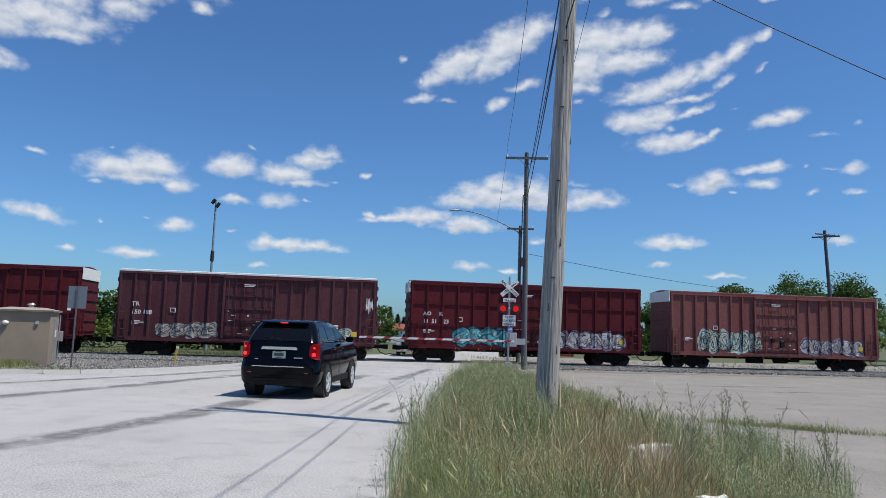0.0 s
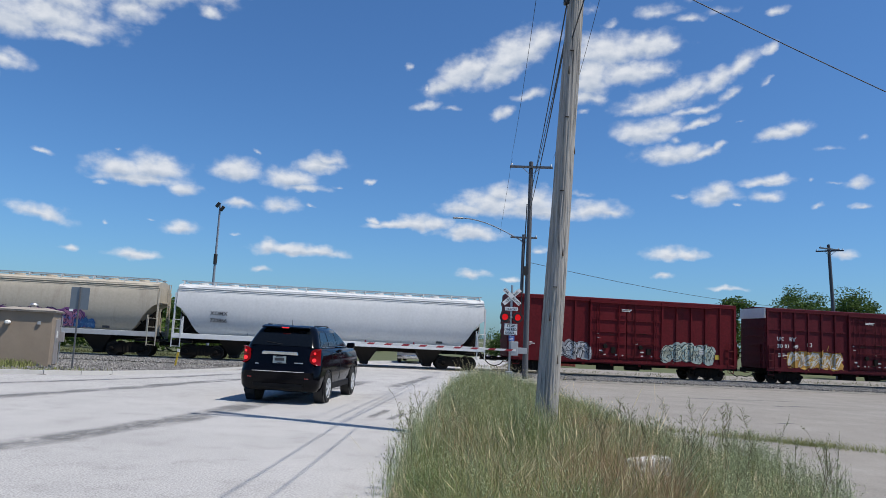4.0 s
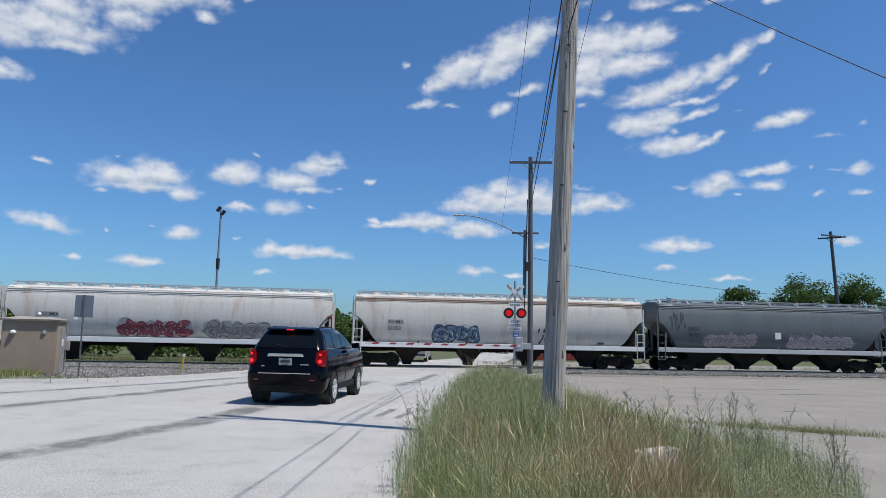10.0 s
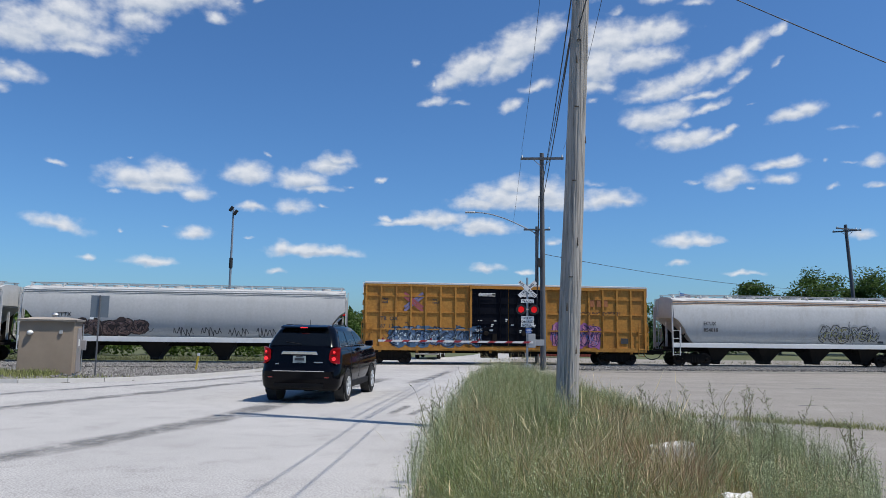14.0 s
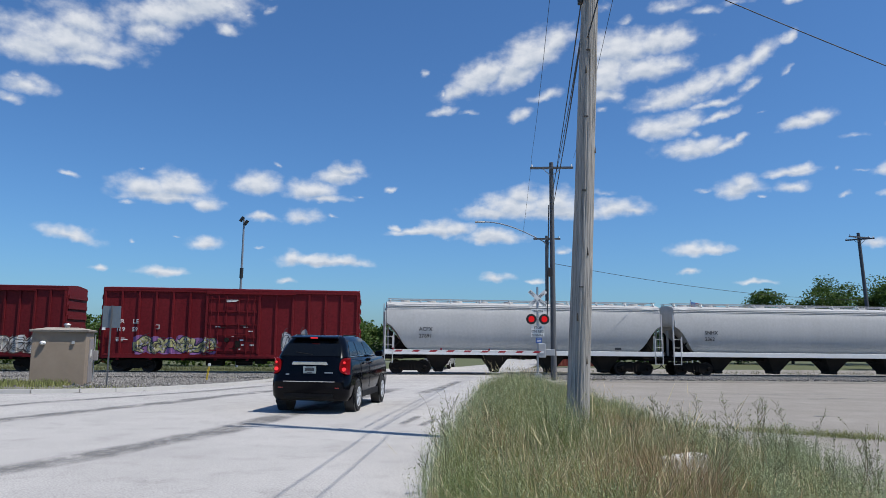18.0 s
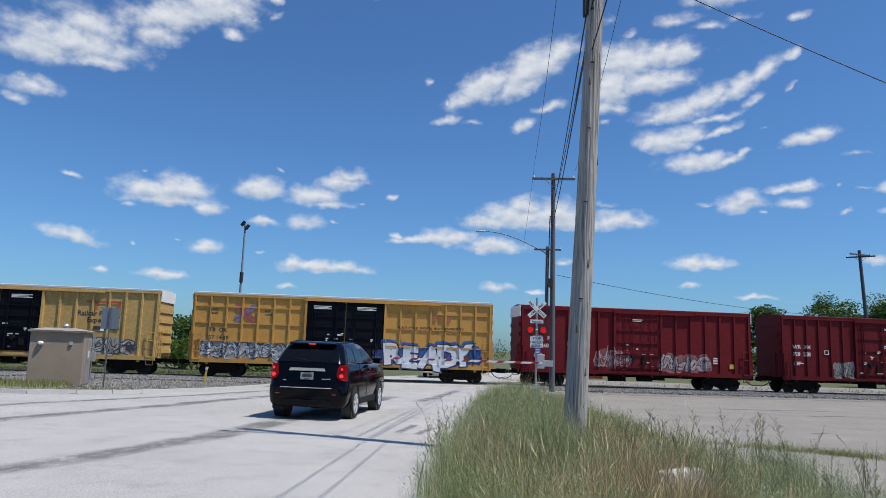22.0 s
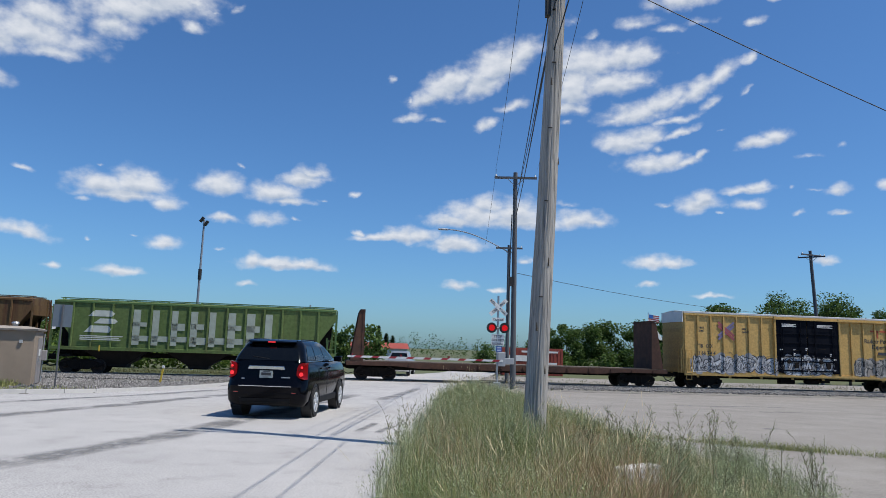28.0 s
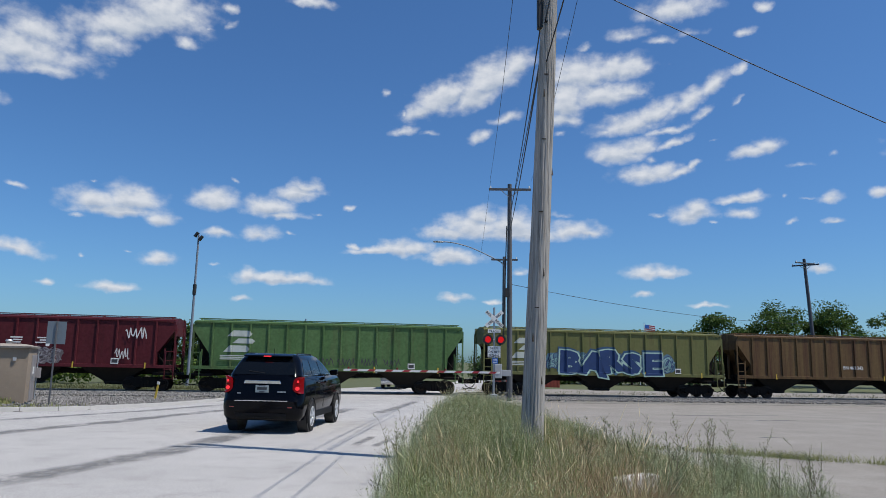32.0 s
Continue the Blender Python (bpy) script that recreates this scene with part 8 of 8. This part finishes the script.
def grass():
    rnd = random.Random(11)
    green, dry, sage, fresh, dead, low = [], [], [], [], [], []
    tries = 0
    while tries < 135000:
        tries += 1
        y = 4.6 + 21.9 * rnd.random() ** 1.3
        a, b = between(y, RIM_ROAD), between(y, RIM_LOT)
        x = rnd.uniform(a - 0.25, b + 0.2)
        rag = 0.22 * noise.noise(Vector((y * 0.9, 1.5, 0))) + 0.12 * noise.noise(Vector((y * 3.1, 4.5, 0)))
        rim = min(x - a + rag, (b - x) * 0.9 + rag)
        if rnd.random() > 0.06 + rim / 0.45:
            continue
        broad = noise.noise(Vector((x * 0.75, y * 0.42, 3.0)))
        fine = noise.noise(Vector((x * 2.4, y * 1.5, 5.0)))
        clump = noise.noise(Vector((x * 5.5, y * 3.5, 8.0)))
        # open ground beside the lot, close growth round the pole
        thin_out = min(1.0, max(0.0, x - 2.3) / 1.5) * (0.75 if y < 12 else 0.55)
        if rnd.random() < thin_out + max(0.0, -fine) * 0.7 + max(0.0, -clump) * 0.5:
            continue
        tall = (0.86 + 0.48 * broad + 0.5 * fine + 0.34 * clump) * (1.0 - 0.38 * min(1.0, max(0.0, x - 1.9) / 1.3)) * min(1.0, 0.55 + max(rim, 0.0) * 0.9)
        tall = max(tall, 0.16)
        # brown dead growth: before the pole, and beside it towards the lot
        brown = 1.1 * patch_at(x, y, 1.9, 7.2, 0.9, 1.9) + 1.0 * patch_at(x, y, 2.75, 11.8, 0.7, 2.6) + 0.65 * patch_at(x, y, 0.15, 11.5, 0.45, 2.4) + 0.45 * patch_at(x, y, 0.9, 6.4, 0.7, 0.9) + 0.45 * max(0.0, noise.noise(Vector((x * 1.1, y * 0.7, 15.0))))
        # flattened round the block and the litter
        if (7.3 < y < 9.7 and abs(x - 0.286 * y) < 0.27) or (5.6 < y < 7.3 and abs(x - 0.371 * y) < 0.22):
            tall *= 0.32
            if rnd.random() < 0.65:
                continue
        lush = patch_at(x, y, -0.15, 7.2, 0.55, 1.6) + 0.8 * patch_at(x, y, 1.4, 10.5, 0.5, 1.5)
        r = rnd.random()
        if r < 0.88 * min(brown, 1.0):
            dead.append((x, y, tall * 0.95))
            continue
        if rnd.random() < 0.03 + 0.08 * brown + 0.02 * max(fine, 0):
            dry.append((x, y, tall * 1.12))
        if rnd.random() < (0.045 + 0.05 * patch_at(x, y, 1.2, 10.4, 0.7, 1.8) + (0.05 if y > 14 else 0.0)) * (1 - 0.75 * min(brown, 1)):
            sage.append((x, y, 0.72 * max(tall, 0.3)))
        if rnd.random() < 0.10 * lush:
            fresh.append((x, y, 0.52 * max(tall, 0.4)))
        if rnd.random() < 0.8:
            green.append((x, y, tall))
        elif rnd.random() < 0.4:
            low.append((x, y, tall * 0.6))
    blades("tall_grass", green, "grass", "tall green roadside grass", 0.66, 0.0016, 1, 0.6)
    blades("low_grass", low, "grass", "short broad-bladed grass between the tall stems", 0.5, 0.0032, 12, 0.9)
    blades("dry_grass", dry, "straw", "dry straw-coloured grass with seed heads", 0.74, 0.0010, 2, 0.95, True)
    blades("dead_grass", dead, "deadgrass", "dead brown grass stalks low in the tall grass", 0.62, 0.0017, 7, 0.6)
    # open stand of bushy weeds towards the lot
    for _ in range(1500):
        y = rnd.uniform(5.6, 11.5)
        x = rnd.uniform(2.1, between(y, RIM_LOT) + 0.05)
        if noise.noise(Vector((x * 2.2, y * 1.6, 31.0))) < rnd.uniform(-0.35, 0.25):
            continue
        open_spot = (7.3 < y < 9.7 and abs(x - 0.286 * y) < 0.3) or (5.6 < y < 7.3 and abs(x - 0.371 * y) < 0.22)
        if not open_spot:
            sage.append((x, y, rnd.uniform(0.28, 0.62)))
    # pale bushes between the pole and the road, and behind the pole
    for _ in range(900):
        y = rnd.uniform(9.0, 24.0)
        x = between(y, RIM_ROAD) + abs(rnd.gauss(0.1, 0.9))
        if noise.noise(Vector((x * 1.6, y * 0.9, 41.0))) < rnd.uniform(-0.3, 0.2):
            continue
        sage.append((x, y, rnd.uniform(0.5, 0.82)))
    # bushy weeds that lean out over the edge of the road
    for _ in range(220):
        y = rnd.uniform(6.0, 20.0)
        sage.append((between(y, RIM_ROAD) + rnd.gauss(0.05, 0.12), y, rnd.uniform(0.3, 0.62)))
    leafy_weeds("leafy_weeds", sage, 6, "weed", "bushy grey-green weeds among the tall grass", stems=6, leaves=15, size=0.0165, jitter=0.026)
    leafy_weeds("broad_weeds", fresh, 9, "freshweed", "low leafy green weeds at the rim of the tall grass", stems=7, leaves=24, size=0.016, lean=0.45, bare=0.05, jitter=0.04)
    near = []
    for _ in range(9000):
        near.append((rnd.uniform(-0.3, 2.5), rnd.uniform(-12, 4.6), rnd.uniform(0.3, 1.0)))
    blades("verge_grass", near, "grass", "short green grass on the strip of dry soil", 0.3, 0.004, 8, 0.6)
    # low weeds along the seam of the paving and round the booth
    seam = []
    for _ in range(11000):
        k = rnd.random()
        x = 4.6 + 9.5 * k
        if noise.noise(Vector((x * 1.1, 2, 0))) < rnd.uniform(-0.45, 0.3):
            continue
        seam.append((x + rnd.gauss(0, 0.05), 14.6 - 3.0 * (x - 4.6) / 4.2 * 0.72 + rnd.gauss(0, 0.13) + rnd.uniform(-.05, .05), rnd.uniform(0.2, 1.0)))
    blades("seam_weeds", seam, "grass", "low weeds growing in a seam of the paving", 0.17, 0.003, 3, 1.3)
    foot = []
    for _ in range(5200):
        foot.append((rnd.uniform(-24, -16.9), 29.4 + rnd.gauss(0, 0.55), rnd.uniform(0.4, 1.0)))
    for _ in range(2600):
        foot.append((rnd.uniform(-40, -13.2), rnd.uniform(23.2, 29), rnd.uniform(0.15, 0.6)))
    blades("verge_grass", foot, "grass", "short green grass round the foot of the booth", 0.34, 0.010, 4, 0.5)
    far = []
    for _ in range(22000):
        u = rnd.uniform(-60, 60)
        if -10.5 < u < 3.5 or (u > 3.5 and rnd.random() < 0.8):
            continue
        p = on_track(u, 6.0 + abs(rnd.gauss(0, 3.0)))
        far.append((p.x, p.y, rnd.uniform(0.4, 1.2)))
    blades("far_grass", far, "dull_grass", "rough grass beyond the track", 0.24, 0.012, 5, 1.1)


grass()


def weed(x, y, h, seed, name="weed"):
    rnd = random.Random(seed)
    w = thing(name, "tall thin branching weed with sparse small leaves", "weed", pose(x, y, land(x, y) + 0.02), group="weeds in the tall grass")
    b, lv = Build(), Build()

    def leaf(p, s):
        u = Vector((rnd.gauss(0, 1), rnd.gauss(0, 1), rnd.gauss(0.3, 0.6))).normalized() * s
        v = u.cross(Vector((rnd.gauss(0, 1), rnd.gauss(0, 1), rnd.gauss(0, 1)))).normalized() * s * 0.38
        lv.add([p, p + u * 0.5 + v, p + u, p + u * 0.5 - v], [(0, 1, 2, 3)])
    # a bent main stem, side stems of uneven length, fine twigs on those, and small leaves
    line = [Vector((0, 0, 0))]
    d = Vector((rnd.uniform(-.15, .15), rnd.uniform(-.15, .15), 1)).normalized()
    for i in range(6):
        line.append(line[-1] + d * h / 6)
        d = (d + Vector((rnd.gauss(0, 0.12), rnd.gauss(0, 0.12), 0.1))).normalized()
    for i in range(6):
        b.tube(line[i], line[i + 1], 0.0042 - 0.0005 * i, 0.0037 - 0.0005 * i, 4)
    for i in range(int(9 + h * 12)):
        k = rnd.uniform(0.12, 0.98) ** 0.8 * 5.99
        p = line[int(k)].lerp(line[int(k) + 1], k % 1)
        a = rnd.random() * 6.283
        side = Vector((math.cos(a), math.sin(a), rnd.uniform(0.5, 2.2))).normalized() * h * rnd.uniform(0.05, 0.30) * (1.25 - k / 7)
        mid = p + side * 0.5 + Vector((0, 0, -0.03 * side.length))
        b.tube(p, mid, 0.0021, 0.0017, 3).tube(mid, p + side, 0.0017, 0.0009, 3)
        for j in range(rnd.randrange(1, 4)):
            q = mid.lerp(p + side, rnd.random())
            twig = Vector((rnd.gauss(0, 1), rnd.gauss(0, 1), rnd.uniform(0.2, 1.4))).normalized() * side.length * rnd.uniform(0.2, 0.45)
            b.tube(q, q + twig, 0.0012, 0.0008, 3)
            for _ in range(3):
                leaf(q + twig * rnd.uniform(0.2, 1.0), rnd.uniform(0.006, 0.014))
        for j in range(5):
            leaf(p + side * rnd.uniform(0.1, 1.0), rnd.uniform(0.006, 0.015))
    tagged(part("stalk", b, M["stalk"], w), kind="stuff")
    tagged(part("leaves", lv, M["weed"], w), kind="stuff")
    return w


def weeds():
    rnd = random.Random(21)
    spots = []
    for _ in range(60):
        y = rnd.uniform(6.6, 11.5)
        spots.append((rnd.uniform(2.2, between(y, RIM_LOT)), y, rnd.uniform(0.4, 0.98)))
    for _ in range(13):
        y = rnd.uniform(7.2, 15.0)
        spots.append((between(y, RIM_ROAD) + rnd.uniform(-0.12, 0.25), y, rnd.uniform(0.5, 0.9)))
    for _ in range(22):
        spots.append((rnd.uniform(0.3, 3.2), rnd.uniform(13, 21), rnd.uniform(0.8, 1.15)))
    for _ in range(22):
        spots.append((rnd.uniform(0.2, 3.0), rnd.uniform(7.5, 12), rnd.uniform(0.7, 1.0)))
    base = [weed(x, y, h, 300 + i) for i, (x, y, h) in enumerate(spots[:24])]
    for i, (x, y, h) in enumerate(spots[24:]):
        copy_thing(base[i % len(base)], pose(x, y, land(x, y) + 0.02, 0, 0, rnd.uniform(0, 360)))


weeds()
blk = thing("concrete_block", "broken pale concrete block lying in the grass", "block", pose(2.76, 9.65, land(2.76, 9.65) + 0.0, 0, 0, 20))
part("block", Build().loft([[(-0.3, -0.16, 0), (0.34, -0.18, 0), (0.36, 0.2, 0), (-0.28, 0.22, 0)], [(-0.27, -0.14, 0.22), (0.30, -0.15, 0.26), (0.31, 0.17, 0.25), (-0.25, 0.19, 0.2)]]), M["kerb"], blk, bevel=0.03)
lit = thing("litter", "crumpled white plastic litter in the grass", "litter", pose(2.64, 7.1, land(2.64, 7.1) + 0.05, 0, 0, 10))
rl = random.Random(4)
part("sheet", Build().loft([[(-0.15 + 0.075 * i, 0.07 * math.cos(a) * rl.uniform(0.7, 1.2), 0.06 + 0.045 * math.sin(a) * rl.uniform(0.6, 1.4)) for a in [6.283 * j / 9 for j in range(9)]] for i in range(5)]), M["white"], lit, smooth=True)


# ---- trees ----
def at_bearing(px, d):
    """A spot at distance y = d on the bearing whose tangent is px."""
    return px * d, d


for i, (tx, d, h, w) in enumerate(((0.399, 92, 9.2, 8.4), (0.497, 92, 11.2, 10.6), (0.585, 95, 10.9, 11.0), (0.665, 96, 10.6, 10.0), (0.19, 90, 6.0, 7.0), (0.235, 92, 6.6, 8.0),
                                   (0.285, 90, 6.5, 7.5), (0.325, 91, 7.0, 6.0), (0.366, 92, 7.2, 6.5), (0.155, 95, 5.4, 5.0), (0.44, 95, 7.6, 6.0), (0.545, 98, 9.0, 7.0))):
    tree(tx * d, d, h, w, 40 + i, leaves=9500, size=0.15, low=0.03 if tx < 0.38 else 0.12)
for i, (x, y, h, w) in enumerate(((43.5, 74, 5.4, 8.0), (50.5, 76, 5.6, 8.5))):
    tree(x, y, h, w, 60 + i, "leaf_light", leaves=4200, size=0.2, label="low spreading light green tree beyond the far lot", low=0.4)
for i, (tx, d, h, w) in enumerate(((-0.075, 120, 6.0, 3.6), (-0.055, 122, 4.4, 3.4), (-0.064, 126, 4.9, 3.4))):
    conifer(tx * d, d, h, w, 70 + i)
for i, h in enumerate((5.6, 5.4, 5.8, 5.6, 5.7, 6.0, 6.2, 5.7, 6.7, 6.6, 5.8, 5.8, 5.6, 5.2, 5.0)):
    rr = random.Random(90 + i)
    tx = -0.66 + 0.04 * i
    d = rr.uniform(92, 100)
    tree(tx * d, d, h, rr.uniform(6, 9), 100 + i, leaves=2200, size=0.26, label="leafy green tree in the woodland edge", group="woodland edge", low=0.05)


def hedge(name, u0, u1, v, height, count, seed, material, label):
    rnd = random.Random(seed)
    b = Build()
    centres = []
    for i in range(int((u1 - u0) / 1.6)):
        u = u0 + 1.6 * i + rnd.uniform(-.5, .5)
        p = on_track(u, v + rnd.uniform(-2, 2))
        hh = height * rnd.uniform(0.6, 1.2)
        centres.append(((p.x, p.y, land(p.x, p.y) + hh * 0.45), (1.3, 1.3, hh * 0.5)))
    leaf_cloud(b, centres, count, 0.2, rnd)
    me = bpy.data.meshes.new(name)
    me.from_pydata(b.v, [], b.f)
    me.materials.append(M[material])
    tagged(new(name, me), label, "bushes", kind="stuff")


hedge("bushes", -75, -11, 22, 2.6, 15000, 1, "leaf_light", "light green bushes along the far side of the track")
hedge("bushes", 12, 45, 40, 3.0, 8000, 2, "leaf", "dark green bushes beyond the far lot")
hedge("woodland", -160, -30, 75, 5.5, 16000, 3, "leaf", "distant woodland")
hedge("woodland", -60, 160, 130, 6.0, 16000, 4, "leaf", "distant woodland")


# ---- far lot: flagpoles, buildings ----
def flagpole(x, y, h, flag, label):
    f = thing("flagpole", label, "flagpole", pose(x, y, land(x, y)), group="flagpoles beyond the track")
    part("pole", Build().tube((0, 0, 0), (0, 0, h), 0.06, 0.04, 8), M["white"], f)
    part("ball", Build().tube((0, 0, h), (0, 0, h + 0.12), 0.07, 0.03, 8), M["chrome"], f)
    if flag == "stripes":
        cloth = part("flag", Build().add([(0.05, 0, h - 0.1), (1.4, 0.3, h - 0.25), (1.35, 0.3, h - 1.05), (0.05, 0, h - 0.95)], [(0, 1, 2, 3)]).mesh("flag"), M["white"], f, "striped flag")
        for i in range(4):
            z = 0.14 + 0.22 * i
            part("stripe", Build().add([(0.05, -0.01, h - z), (1.4, 0.29, h - z - 0.14), (1.4, 0.29, h - z - 0.25), (0.05, -0.01, h - z - 0.11)], [(0, 1, 2, 3)]), M["redpaint"], cloth)
        part("canton", Build().add([(0.05, -0.02, h - 0.1), (0.6, 0.1, h - 0.16), (0.6, 0.1, h - 0.6), (0.05, -0.02, h - 0.54)], [(0, 1, 2, 3)]), M["blue"], cloth)
    elif flag == "white":
        part("flag", Build().add([(0.04, 0, h - 0.5), (0.5, 0.1, h - 0.9), (1.25, 0.2, h - 2.0), (0.9, 0.15, h - 2.05), (0.04, 0, h - 1.5)], [(0, 1, 2, 3, 4)]), M["white"], f, "white flag hanging limp")


flagpole(25.25, 85, 6.3, "", "plain white flagpole without a flag")
flagpole(25.95, 85.3, 7.3, "stripes", "white flagpole with a striped flag")
flagpole(26.65, 85.6, 6.2, "white", "white flagpole with a white flag")


def container():
    c = thing("container", "red freight container with faded white lettering beyond the track", "container", pose(9.6, 70, land(9, 68) - 0.1, 0, 0, 6))
    part("body", Build().box(0, 0, 1.45, 6.0, 2.4, 2.6), M["brickred"], c)
    for i in range(18):
        part("rib", Build().box(-2.9 + 0.34 * i, -1.22, 1.45, 0.14, 0.05, 2.4), M["brickred"], c)
    part("text_bar", Build().box(-1.3, -1.26, 1.75, 2.0, 0.01, 0.55), M["whiteletter"], c)
    part("text_bar", Build().box(0.7, -1.26, 2.4, 3.6, 0.01, 0.18), M["whiteletter"], c)
    part("text_bar", Build().box(1.2, -1.26, 1.3, 2.4, 0.01, 0.2), M["whiteletter"], c)


container()


def shed(x, y, w, d, h, label, roof):
    s = thing("building", label, "building", pose(x, y, land(x, y) - 0.1, 0, 0, TRACK_TURN))
    part("wall", Build().box(0, 0, h / 2, w, d, h), M["roofwhite"], s)
    part("roof", Build().extrude([(-d / 2 - 0.3, h), (d / 2 + 0.3, h), (0, h + 0.9)], -w / 2 - 0.3, w / 2 + 0.3, "x"), M[roof], s)
    for i in range(int(w / 3)):
        win = part("window", Build().box(-w / 2 + 1.5 + 3 * i, -d / 2 - 0.02, h * 0.55, 1.1, 0.06, 1.0), M["white"], s)
        part("pane", Build().box(-w / 2 + 1.5 + 3 * i, -d / 2 - 0.06, h * 0.55, 0.9, 0.02, 0.8), M["glass"], win)


shed(-8.8, 118, 9, 6, 2.2, "low building with a red roof far beyond the crossing", "brickred")


# ---- what moves ----
def travel(t):
    """How far the train has rolled, in metres; it gathers speed slightly."""
    return -0.078 + t * (15.038 + t * (-0.03189 + t * (0.0021798 - 0.000031874 * t)))


def motions():
    for car, u in TRAIN:
        walk(car, [(t, TRACK @ pose(u + travel(t), CENTRE, RAIL_Z)) for t in range(0, 33)])


motions()
